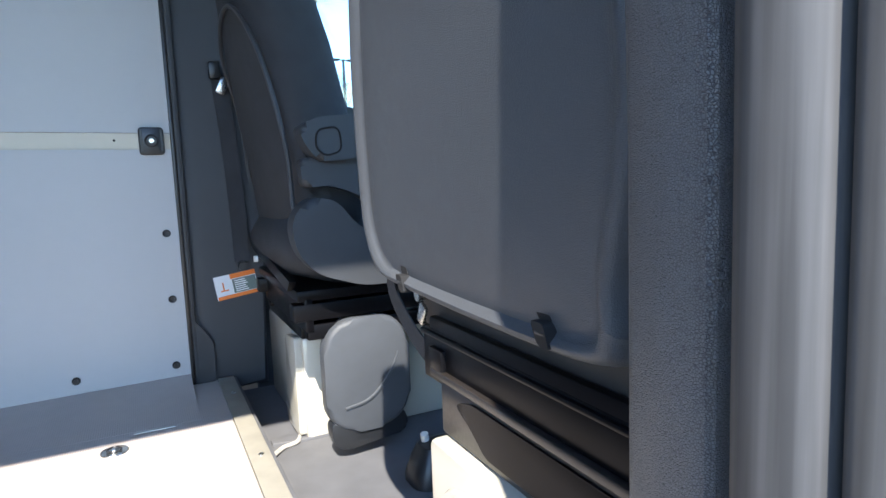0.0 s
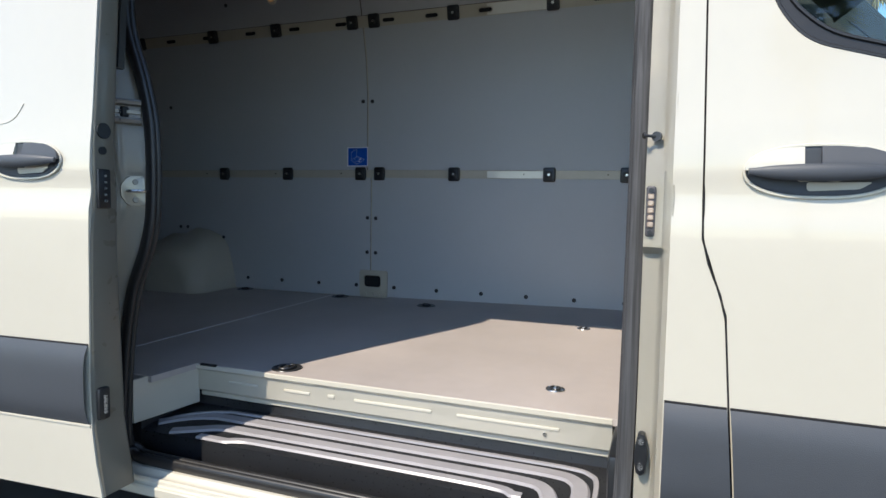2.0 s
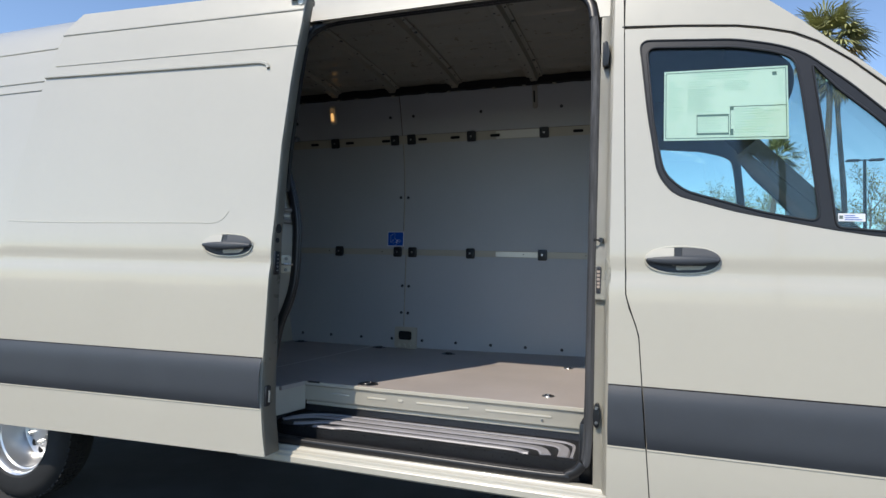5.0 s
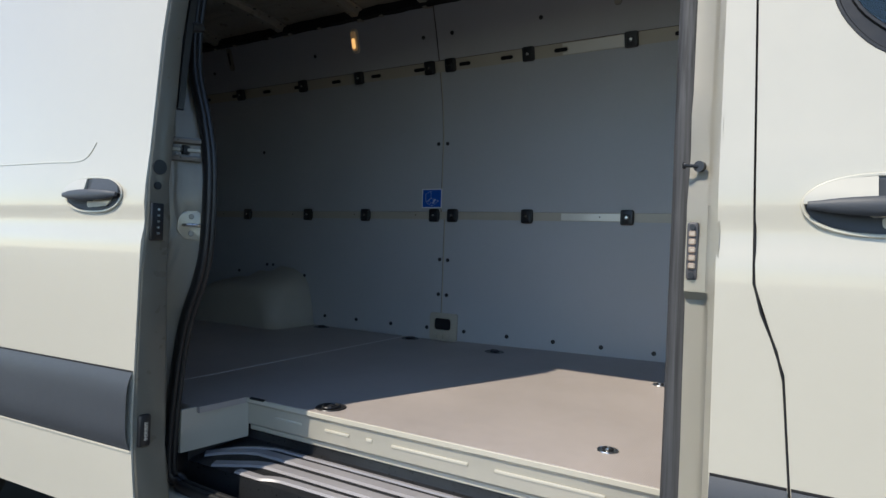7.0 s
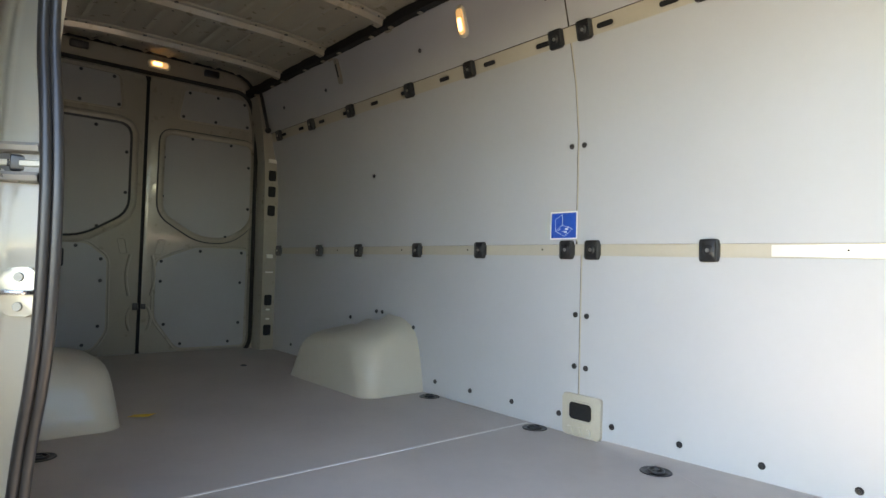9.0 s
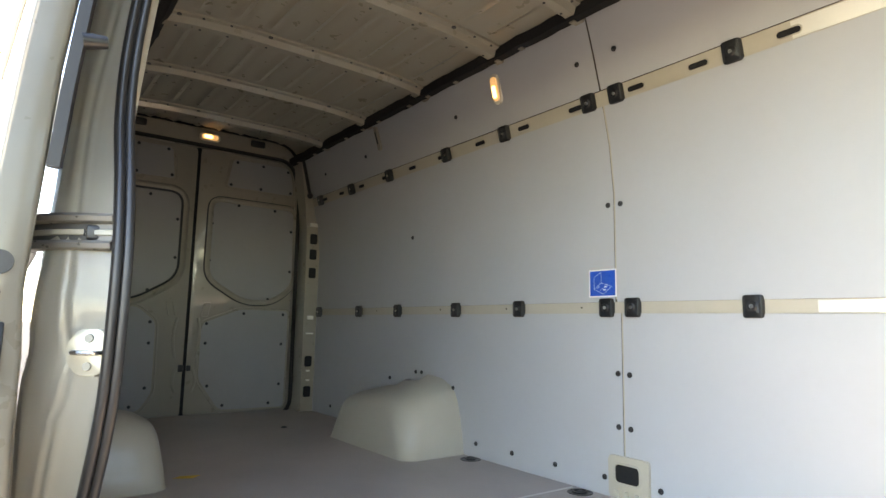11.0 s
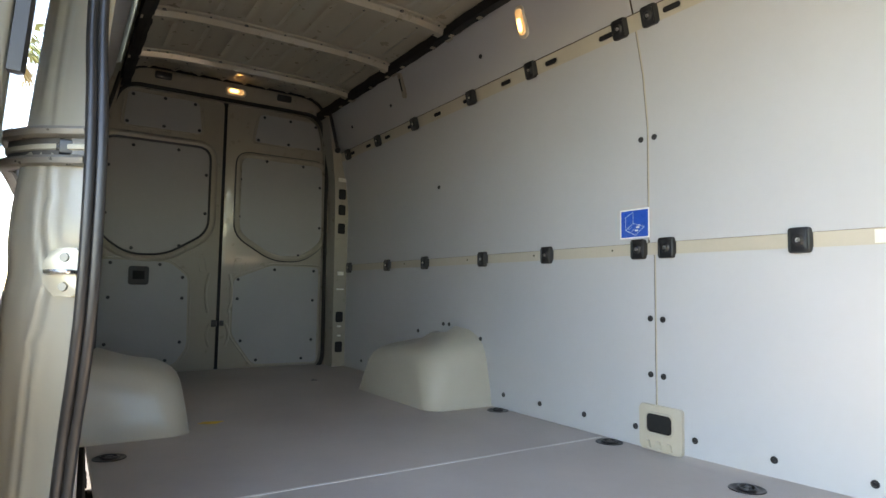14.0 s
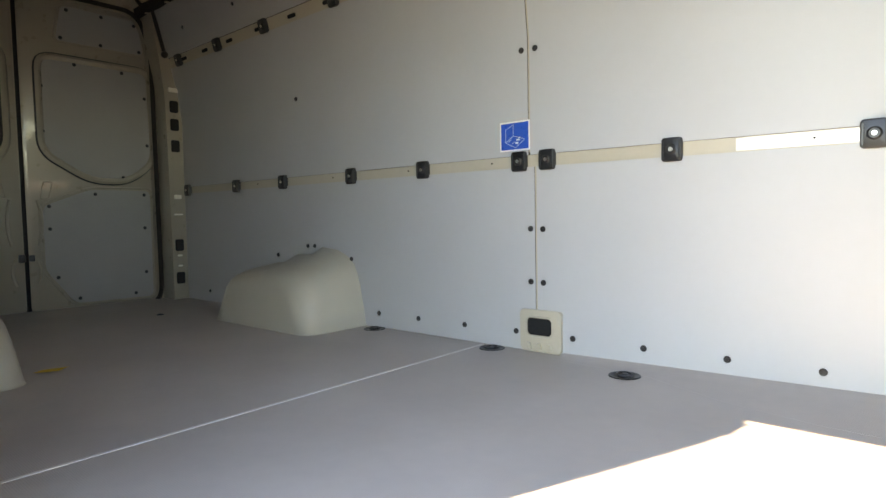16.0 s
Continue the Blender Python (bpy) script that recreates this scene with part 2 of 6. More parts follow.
def prism(bm, outline, axis, lo, hi, bev=0.0, seg=2):
    """An outline in the plane across the axis, as a slab from lo to hi, its hi rim rounded."""
    f = AX[axis]
    a = [bm.verts.new(f(u, v, lo)) for u, v in outline]
    b = [bm.verts.new(f(u, v, hi)) for u, v in outline]
    n = len(a)
    top = bm.faces.new(b)
    bm.faces.new(list(reversed(a)))
    for i in range(n):
        bm.faces.new((a[i], a[(i + 1) % n], b[(i + 1) % n], b[i]))
    if bev:
        bmesh.ops.bevel(bm, geom=list(top.edges), offset=bev, segments=seg, affect="EDGES", profile=0.5)
    return bm


def rrect(cu, cv, w, h, r, n=4):
    pts = []
    for sx, sy, a0 in ((1, 1, 0), (-1, 1, 90), (-1, -1, 180), (1, -1, 270)):
        for k in range(n + 1):
            a = radians(a0 + 90 * k / n)
            pts.append((cu + sx * (w / 2 - r) + r * math.cos(a), cv + sy * (h / 2 - r) + r * math.sin(a)))
    return pts


def rounded(outline, r, n=5):
    """A polygon with its corners rounded."""
    out = []
    k = len(outline)
    for i in range(k):
        p0, p, p1 = (Vector(outline[j % k]) for j in (i - 1, i, i + 1))
        a, b = (p0 - p), (p1 - p)
        d = min(r, a.length * 0.45, b.length * 0.45)
        s, e = p + a.normalized() * d, p + b.normalized() * d
        for j in range(n + 1):
            t = j / n
            out.append(tuple(s * (1 - t) ** 2 + p * 2 * t * (1 - t) + e * t * t))
    return out


def rod(bm, p, q, r, r2=None, seg=12, caps=True):
    p, q = Vector(p), Vector(q)
    d = q - p
    m = Matrix.Translation((p + q) / 2) @ d.to_track_quat("Z", "Y").to_matrix().to_4x4()
    bmesh.ops.create_cone(bm, cap_ends=caps, segments=seg, radius1=r, radius2=r if r2 is None else r2, depth=d.length, matrix=m)
    return bm


def smooth_path(pts, n=6):
    """A Catmull-Rom line through the points."""
    P = [Vector(p) for p in pts]
    P = [2 * P[0] - P[1]] + P + [2 * P[-1] - P[-2]]
    out = []
    for i in range(1, len(P) - 2):
        a, b, c, d = P[i - 1:i + 3]
        for k in range(n):
            t = k / n
            out.append(0.5 * (2 * b + (c - a) * t + (2 * a - 5 * b + 4 * c - d) * t * t + (3 * b - a - 3 * c + d) * t ** 3))
    return out + [P[-2]]


def sweep(bm, path, prof, up=(0, 1, 0), closed=False):
    """A profile (u, v) carried along a path; v lies along up."""
    path = [Vector(p) for p in path]
    rings, n = [], len(path)
    for i, p in enumerate(path):
        a = path[(i - 1) % n] if closed or i else path[0]
        b = path[(i + 1) % n] if closed or i < n - 1 else path[-1]
        t = (b - a).normalized()
        side = t.cross(Vector(up)).normalized()
        u2 = side.cross(t).normalized()
        rings.append([bm.verts.new(p + side * u + u2 * v) for u, v in prof])
    k = len(prof)
    for i in range(n if closed else n - 1):
        r, s2 = rings[i], rings[(i + 1) % n]
        for j in range(k):
            bm.faces.new((r[j], r[(j + 1) % k], s2[(j + 1) % k], s2[j]))
    if not closed:
        bm.faces.new(list(reversed(rings[0])))
        bm.faces.new(rings[-1])
    return bm


def ringprof(r, n=8, sy=1.0):
    return [(r * math.cos(2 * math.pi * i / n), sy * r * math.sin(2 * math.pi * i / n)) for i in range(n)]


def loft(bm, rows, caps=False):
    """A surface through rows of points."""
    vs = [[bm.verts.new(p) for p in r] for r in rows]
    for a, b in zip(vs, vs[1:]):
        for i in range(len(a) - 1):
            bm.faces.new((a[i], a[i + 1], b[i + 1], b[i]))
    return bm


def lerp(table, x):
    for (a, u), (b, v) in zip(table, table[1:]):
        if x <= b:
            t = max(0.0, (x - a) / (b - a))
            return u + (v - u) * t
    return table[-1][1]


def sheet(outline, holes, yfun, thick, cuts=(), xcuts=()):
    """A body panel: a flat outline in x and z with holes, bent so that y = yfun(x, z), with thickness inwards."""
    bm = bmesh.new()
    edges = []
    for loop in [outline, *holes]:
        vs = [bm.verts.new((u, 0, v)) for u, v in loop]
        edges += [bm.edges.new((vs[i], vs[(i + 1) % len(vs)])) for i in range(len(vs))]
    bmesh.ops.triangle_fill(bm, use_beauty=True, use_dissolve=False, edges=edges, normal=(0, -1, 0))
    for z in cuts:
        bmesh.ops.bisect_plane(bm, geom=bm.verts[:] + bm.edges[:] + bm.faces[:], plane_co=(0, 0, z), plane_no=(0, 0, 1))
    for x in xcuts:
        bmesh.ops.bisect_plane(bm, geom=bm.verts[:] + bm.edges[:] + bm.faces[:], plane_co=(x, 0, 0), plane_no=(1, 0, 0))
    bmesh.ops.recalc_face_normals(bm, faces=bm.faces)
    if bm.faces[:] and sum(f.normal.y * f.calc_area() for f in bm.faces) > 0:
        bmesh.ops.reverse_faces(bm, faces=bm.faces)
    front = bm.faces[:]
    r = bmesh.ops.extrude_face_region(bm, geom=front)
    back = [g for g in r["geom"] if isinstance(g, bmesh.types.BMVert)]
    backset = set(back)
    for v in bm.verts:
        v.co.y = yfun(v.co.x, v.co.z)
    # the extruded copy is the outer face; the first one stays behind it
    for v in bm.verts:
        if v not in backset:
            v.co.y += thick
    return bm


# ---- the van's main lines ----
DECK = 0.70                                  # cargo floor over the ground
SKIN = [(0.30, 0.03), (0.42, 0.005), (0.60, 0.0), (1.20, 0.0), (1.235, 0.001), (1.27, 0.0075), (1.29, 0.0085), (1.34, 0.004), (1.40, 0.006), (1.48, 0.014), (1.80, 0.036), (2.10, 0.064), (2.30, 0.090), (2.48, 0.122), (2.60, 0.165), (2.70, 0.235), (2.78, 0.36), (2.83, 0.60)]
ZC = [0.42, 0.6, 0.9, 1.1, 1.2, 1.22, 1.235, 1.253, 1.27, 1.28, 1.29, 1.315, 1.34, 1.37, 1.40, 1.44, 1.48, 1.56, 1.64, 1.72, 1.8, 1.9, 2.0, 2.1, 2.2, 2.3, 2.4, 2.48, 2.54, 2.6, 2.65, 2.7, 2.74, 2.78]


def skin(x, z):
    return lerp(SKIN, z)


def door_skin(x, z):
    return lerp(SKIN, z) - 0.154 - 0.065 * (0.25 - x)


LINING = [(0.6, 1.885), (1.9, 1.885), (2.1, 1.862), (2.3, 1.815), (2.5, 1.757), (2.66, 1.703)]


def lining(x, z):
    return lerp(LINING, z)


van = thing("cargo_van", (0.3, 1.0, 0.0), "sand-coloured high-roof panel van with its side door slid open", "van")

# ---- ground ----
g = bmesh.new()
bmesh.ops.create_grid(g, x_segments=4, y_segments=4, size=400)
solid("ground", g, ASPHALT, "dark grey asphalt of a car park", "ground", "structure")


# ---- cargo floor ----
floor = tagged(new("floor"), "brown mesh-printed plywood cargo floor", "floor", kind="structure")
part("floor_board", prism(bmesh.new(), [(-3.02, 0.14), (-0.238, 0.14), (-0.238, 1.888), (-3.02, 1.888)], "z", DECK - 0.02, DECK, 0.001, 1), FLOOR, floor)
front_board = [(-0.231, 0.14), (0.135, 0.14), (0.150, 0.322), (1.584, 0.322), (1.584, 1.888), (-0.231, 1.888)]
part("floor_board", prism(bmesh.new(), front_board, "z", DECK - 0.02, DECK, 0.001, 1), FLOOR, floor)
part("joint_strip", new_box((-0.2405, 0.16, DECK - 0.01), (-0.2285, 1.87, DECK + 0.0015), 0.001, 1), mat("joint_alu", (0.66, 0.63, 0.60), 0.4, metal=0.1), floor, "thin metal strip over the floor joint")
b = bmesh.new()
rows = []
for x, y in ((0.132, 1.81), (0.30, 1.80), (0.49, 1.785), (0.60, 1.73), (0.75, 1.66), (1.0, 1.60), (1.25, 1.585), (1.512, 1.58)):
    h, d = 0.007 + 0.0175 * x, 1.884 - y
    rows.append([Vector((x, y, DECK - 0.002))] + [Vector((x, y + d * q, DECK + 0.0003 + h * q ** 2.2)) for q in (0.0, 0.2, 0.4, 0.6, 0.8, 0.9, 1.0)] + [Vector((x, 1.888, DECK - 0.002))])
loft(b, rows)
part("floor_edge", b, FLOOR, floor, "floor covering lifted where it meets the wall", angle=60)
part("subfloor", new_box((-3.1, 0.36, DECK - 0.06), (1.6, 1.95, DECK - 0.022)), INNER, floor)
edge = bmesh.new()
prism(edge, [(0.16, DECK - 0.075), (0.16, DECK + 0.004), (0.17, DECK + 0.006), (1.88, DECK + 0.006), (1.885, DECK - 0.075)], "x", 1.585, 1.632, 0.004)
part("edge_strip", edge, mat("sill_alu", (0.27, 0.25, 0.205), 0.45, metal=0.0, vary=0.1, scale=20), floor, "sand-coloured metal strip along the front edge")
dot = bmesh.new()
for sx, sy in ((1.61, 1.28), (1.61, 0.75), (1.61, 1.72)):
    rod(dot, (sx, sy, DECK + 0.005), (sx, sy, DECK + 0.009), 0.006, seg=10)
part("strip_screws", dot, STEEL, floor)
solid("scrap", prism(bmesh.new(), [(0, 0), (0.09, 0.006), (0.088, 0.016), (0.002, 0.012)], "z", 0, 0.002), TAPE, "scrap of pale film lying on the floor", "scrap").matrix_basis = pose(1.36, 1.562, DECK + 0.001, 0, 0, -4)


def anchor(x, y, turn, k=1.0):
    """A lashing ring in its round dish, let into the floor."""
    t = thing("lashing_ring", (x, y, DECK), "black lashing ring folded into a round floor dish", "lashing ring", "floor lashing rings")
    b = bmesh.new()
    prof = [(0.052, 0.0005), (0.050, 0.003), (0.044, 0.003), (0.041, 0.0012), (0.030, 0.0010), (0.0, 0.0008)]
    rows = [[Vector((x + k * r * math.cos(a), y + k * r * math.sin(a), DECK + h)) for a in [2 * math.pi * q / 24 for q in range(25)]] for r, h in prof]
    loft(b, rows)
    bmesh.ops.remove_doubles(b, verts=b.verts, dist=0.00001)
    part("dish", b, STEEL if k == 0.58 else DARKSTEEL, t)
    c, s2 = math.cos(turn), math.sin(turn)
    b = bmesh.new()
    loop = [Vector((x + k * (c * (0.030 * math.cos(a)) - s2 * (0.024 * math.sin(a))), y + k * (s2 * (0.030 * math.cos(a)) + c * (0.024 * math.sin(a))), DECK + 0.005)) for a in [2 * math.pi * q / 18 for q in range(18)]]
    sweep(b, loop, ringprof(0.0042 * k, 6), up=(0, 0, 1), closed=True)
    part("ring", b, DARKSTEEL, t, "worn steel loop")
    part("hub", new_box((x - 0.010 * k, y - 0.012 * k, DECK + 0.001), (x + 0.010 * k, y + 0.012 * k, DECK + 0.008), 0.003), STEEL if k == 0.58 else DARKSTEEL, t)


for ax, ay in ((-0.16, 1.83), (0.43, 1.75), (-0.86, 1.84), (-0.84, 0.20), (1.32, 1.485), (1.355, 0.517), (0.47, 0.392), (-2.2, 1.42)):
    anchor(ax, ay, (ax * 7 + ay * 3) % 3, 0.58 if ax > 1 else 1.0 if ax > -2 else 0.4)
part("corner_notch", new_box((0.165, 0.318, DECK - 0.006), (0.235, 0.330, DECK + 0.001), 0.001, 1), HOLE, floor)


# ---- lined wall across from the door ----
def rail_drop(x):
    """The lower rail falls slightly towards the cab."""
    return -0.009 - 0.0085 * x if x > 0 else -0.009 * (1 + x / 2.86)


wall = tagged(new("wall_north"), "grey panelled side wall with two lashing rails", "wall", kind="structure")
back = sheet([(-2.95, 0.62), (1.53, 0.62), (1.53, 2.70), (-2.95, 2.70)], [], lambda x, z: lining(x, z) + 0.013, 0.05, [1.9, 2.0, 2.1, 2.2, 2.3, 2.4, 2.5, 2.6])
part("backing", back, INNER, wall, "sand-coloured body metal behind the panels")
for x0, x1, z0, z1 in ((-2.86, 0.0125, 0.701, 1.422), (0.0215, 1.512, 0.701, 1.422), (-2.86, -0.0135, 1.468, 2.263), (-0.0045, 1.512, 1.468, 2.263), (-2.86, -0.014, 2.327, 2.64), (-0.007, 1.512, 2.327, 2.64)):
    lo0, lo1 = (rail_drop(x0), rail_drop(x1)) if z0 == 1.468 else (0, 0)
    hi0, hi1 = (rail_drop(x0), rail_drop(x1)) if z1 == 1.422 else (0, 0)
    o = [(x0, z0 + lo0), (x1, z0 + lo1), (x1, z1 + hi1), (x0, z1 + hi0)]
    pn = part("panel", sheet(o, [], lining, 0.010, [z for z in (1.9, 1.97, 2.04, 2.1, 2.17, 2.23, 2.36, 2.42, 2.48, 2.54, 2.6) if z0 < z < z1]), PANEL, wall)
    pn.data.materials.append(EDGESHADE)
    for f in pn.data.polygons:
        f.material_index = 0 if abs(f.normal.y) > 0.7 else 1
for za, zb, xs_ in ((0.705, 1.420, 0.0175), (1.470, 2.262, -0.0085)):
    part("seam_strip", sheet([(xs_ - 0.0035, za), (xs_ + 0.0035, za), (xs_ + 0.0035, zb), (xs_ - 0.0035, zb)], [], lambda x, z: lining(x, z) + 0.0012, 0.003, [1.9, 1.97, 2.04, 2.1, 2.17]), RAIL, wall, "sand-coloured strip in the panel joint")
part("front_lip", new_box((1.512, 1.872, 0.70), (1.524, 1.93, 1.90), 0.004), RUBBER, wall)
for z0, z1, nm in ((1.4225, 1.4675, "lower"), (2.264, 2.326, "upper")):
    dz = rail_drop if nm == "lower" else (lambda x: 0.0)
    part("rail", sheet([(-2.86, z0 + dz(-2.86)), (0, z0 + dz(0)), (1.512, z0 + dz(1.512)), (1.512, z1 + dz(1.512)), (0, z1 + dz(0)), (-2.86, z1 + dz(-2.86))], [], lambda x, z: lining(x, z) + 0.0055, 0.006, [2.3]), RAIL, wall, "sand-coloured lashing rail let in between the panels")
    part("film", sheet([(0.725, z0 + dz(0.725) + 0.004), (1.058, z0 + dz(1.058) + 0.004), (1.058, z1 + dz(1.058) - 0.004), (0.725, z1 + dz(0.725) - 0.004)], [], lambda x, z: lining(x, z) + 0.0045, 0.0008, [2.3]), TAPE, wall, "paler glossy film on the rail")
slot = finish(prism(bmesh.new(), rrect(0, 0, 0.072, 0.020, 0.0095), "y", 0.001, -0.0012, 0.0004, 1), "slot")
slot.materials.append(HOLE)
rim = bmesh.new()
sweep(rim, [Vector((u, 0, v)) for u, v in rrect(0, 0, 0.078, 0.026, 0.0125)], ringprof(0.002, 5), closed=True)
slotrim = finish(rim, "slot_rim")
slotrim.materials.append(RAIL)
for x in (1.311, 0.716, 0.41, 0.15, -0.155, -0.472, -0.79, -1.12, -1.417, -1.73, -2.039, -2.33, -2.60):
    m = Matrix.Translation((x, lining(x, 2.295) + 0.004, 2.293)) @ Matrix.Rotation(radians(14), 4, "X")
    piece("slot", slot, m, wall)
    piece("slot_rim", slotrim, m, wall)
pin_hole = finish(rod(bmesh.new(), (0, 0.002, 0), (0, -0.0012, 0), 0.0035, seg=8), "pin_hole")
pin_hole.materials.append(HOLE)
for x in (0.10, 0.93, 1.37, -0.19, -0.66, -1.2, -1.9):
    piece("pin_hole", pin_hole, Matrix.Translation((x, lining(x, 1.445) + 0.004, 1.447 + rail_drop(x))), wall)

screw = bmesh.new()
rows = [[Vector((r * math.cos(a), h, r * math.sin(a))) for a in [2 * math.pi * k / 14 for k in range(15)]] for r, h in ((0.0115, 0.0), (0.011, -0.003), (0.0088, -0.0052), (0.006, -0.0048), (0.0045, -0.002), (0.0, -0.002))]
loft(screw, rows)
bmesh.ops.remove_doubles(screw, verts=screw.verts, dist=0.00001)
screw = finish(screw, "screw")
screw.materials.append(BLACK)
for x, z in ((-0.873, 0.769), (-0.612, 0.768), (-0.342, 0.768), (-0.08, 0.770), (0.170, 0.768), (0.438, 0.767), (0.705, 0.767), (0.960, 0.767), (1.218, 0.766), (1.474, 0.767),
             (-0.007, 1.176), (0.047, 1.174), (-0.008, 0.971), (0.047, 0.969), (-0.041, 1.859), (0.020, 1.857), (1.480, 0.966), (1.480, 1.160), (1.496, 1.838),
             (-1.066, 1.026), (-1.704, 1.031), (-1.422, 1.086), (-1.363, 1.087), (-1.49, 1.882), (-2.2, 0.77), (-2.5, 0.77), (-2.82, 0.77), (-2.82, 1.0), (-2.82, 1.25), (-2.82, 1.95),
             (-0.93, 2.46), (-0.10, 2.46), (0.09, 2.46), (-1.9, 2.46), (-2.5, 2.46), (0.62, 2.46), (1.2, 2.46)):
    piece("screw", screw, Matrix.Translation((x, lining(x, z) - 0.0002, z)) @ Matrix.Rotation(radians(12 if z > 2.2 else 0), 4, "X"), wall)


def clip_meshes():
    """A black lashing plate: square, ribbed at both sides, a cone in the middle with a screw."""
    b = prism(bmesh.new(), rrect(0, 0, 0.065, 0.077, 0.010), "y", 0.008, -0.016, 0.005)
    for x in (-0.026, 0.026):
        box(b, (x - 0.0035, -0.0185, -0.030), (x + 0.0035, -0.014, 0.030), 0.001, 1)
    plate = finish(b, "plate")
    plate.materials.append(BLACK)
    b = bmesh.new()
    rod(b, (0, -0.014, 0), (0, -0.020, 0), 0.021, 0.013, seg=16)
    cone = finish(b, "collar")
    cone.materials.append(BLACK)
    b = bmesh.new()
    rod(b, (0, -0.018, 0), (0, -0.0235, 0), 0.0085, 0.006, seg=10)
    s2 = finish(b, "bolt")
    s2.materials.append(STEEL)
    return plate, cone, s2


clip_plate, clip_cone, clip_bolt = clip_meshes()
clip0 = None
for x, z in [(x, 1.445 + rail_drop(x)) for x in (-2.743, -2.12, -1.63, -1.048, -0.562, -0.053, 0.071, 0.535, 1.069, 1.463)] + [(x, 2.294) for x in (-2.662, -2.166, -1.667, -1.07, -0.597, -0.077, 0.062, 0.539, 1.076)]:
    m = Matrix.Translation((x, lining(x, z), z)) @ Matrix.Rotation(radians(14 if z > 2 else 0), 4, "X")
    if clip0 is None:
        clip0 = thing("rail_clip", (0, 0, 0), "square black plastic clip bolted over the wall rail", "clip", "rail clips")
        clip0.matrix_basis = m
        for nm, me in (("plate", clip_plate), ("collar", clip_cone), ("bolt", clip_bolt)):
            o = new(nm, me)
            o.parent = clip0
    else:
        copy_thing(clip0, m)

# opening with its pressed frame low on the wall
hatch = thing("wall_hatch", (0.04, 1.88, 0.70), "sand-coloured metal hatch frame with a black opening low on the wall", "hatch")
b = bmesh.new()
frame_o = rounded([(-0.050, 0.702), (0.128, 0.702), (0.130, 0.864), (-0.052, 0.864)], 0.016)
prism(b, frame_o, "y", 1.886, 1.870, 0.006, 3)
part("plate", b, RAIL, hatch)
part("opening", prism(bmesh.new(), rrect(0.036, 0.800, 0.106, 0.066, 0.016), "y", 1.878, 1.8688, 0.001, 1), HOLE, hatch, "black opening")
b = bmesh.new()
sweep(b, [Vector((u, 1.8690, v)) for u, v in rrect(0.036, 0.800, 0.114, 0.074, 0.020)], ringprof(0.0042, 6), closed=True)
part("bead", b, RAIL, hatch)
for k in range(3):
    b = bmesh.new()
    prism(b, [(-0.012 + 0.045 * k - 0.014, 0.712), (-0.012 + 0.045 * k + 0.014, 0.712), (-0.012 + 0.045 * k + 0.007, 0.738), (-0.012 + 0.045 * k - 0.007, 0.738)], "y", 1.872, 1.860, 0.005)
    part("tab", b, RAIL, hatch)

# blue picture label by the seam
lab = thing("blue_label", (-0.0755, 1.885, 1.48), "blue square label with white border and a line drawing", "label")
part("border", prism(bmesh.new(), [(-0.1445, 1.480), (-0.0065, 1.480), (-0.0065, 1.594), (-0.1445, 1.594)], "y", 1.8852, 1.8842), WHITE, lab)
part("field", prism(bmesh.new(), [(-0.139, 1.4855), (-0.012, 1.4855), (-0.012, 1.5885), (-0.139, 1.5885)], "y", 1.8845, 1.8838), BLUE, lab)
b = bmesh.new()


def stroke(b, p, q, w, y):
    p, q = Vector((p[0], y, p[1])), Vector((q[0], y, q[1]))
    n = (q - p).cross(Vector((0, 1, 0))).normalized() * w / 2
    vs = [bmesh_v for bmesh_v in (b.verts.new(p + n), b.verts.new(q + n), b.verts.new(q - n), b.verts.new(p - n))]
    b.faces.new(vs)


L0 = (-0.0755, 1.534)
for p, q in (((-0.042, 0.030), (-0.042, -0.020)), ((-0.042, 0.030), (-0.006, 0.048)), ((-0.006, 0.048), (-0.006, 0.004)), ((-0.042, -0.020), (-0.006, 0.004)), ((-0.042, -0.020), (0.004, -0.042)), ((0.004, -0.042), (0.046, -0.012)), ((0.046, -0.012), (-0.006, 0.004)),
             ((-0.028, -0.018), (-0.014, -0.010)), ((-0.012, -0.026), (0.002, -0.018))):
    stroke(b, (L0[0] + p[0], L0[1] + p[1]), (L0[0] + q[0], L0[1] + q[1]), 0.0014, 1.8836)
for u, v, w, h in ((0.016, -0.012, 0.016, 0.006), (0.010, -0.024, 0.014, 0.006), (0.022, -0.004, 0.010, 0.004)):
    stroke(b, (L0[0] + u - w / 2, L0[1] + v), (L0[0] + u + w / 2, L0[1] + v), h, 1.8836)
part("drawing", b, WHITE, lab, "thin white line drawing")


def interior_lamp(at, m, label):
    t = thing("interior_lamp", at, label, "lamp", "cargo lamps")
    t.matrix_basis = m
    b = prism(bmesh.new(), rrect(0, 0, 0.058, 0.148, 0.025), "y", 0.006, -0.010, 0.004)
    o = part("housing", b, mat("lamp_frame", (0.62, 0.58, 0.48), 0.35), t)
    o.matrix_parent_inverse = Matrix.Identity(4)
    b = prism(bmesh.new(), rrect(0, 0, 0.042, 0.118, 0.019), "y", -0.008, -0.020, 0.006)
    o = part("lens", b, LENS, t, "amber-lit ribbed lens")
    o.matrix_parent_inverse = Matrix.Identity(4)
    b = prism(bmesh.new(), rrect(0, -0.014, 0.026, 0.062, 0.012), "y", -0.019, -0.0225, 0.001)
    o = part("bulb", b, LAMPGLOW, t, "glowing bulb")
    o.matrix_parent_inverse = Matrix.Identity(4)
    return t


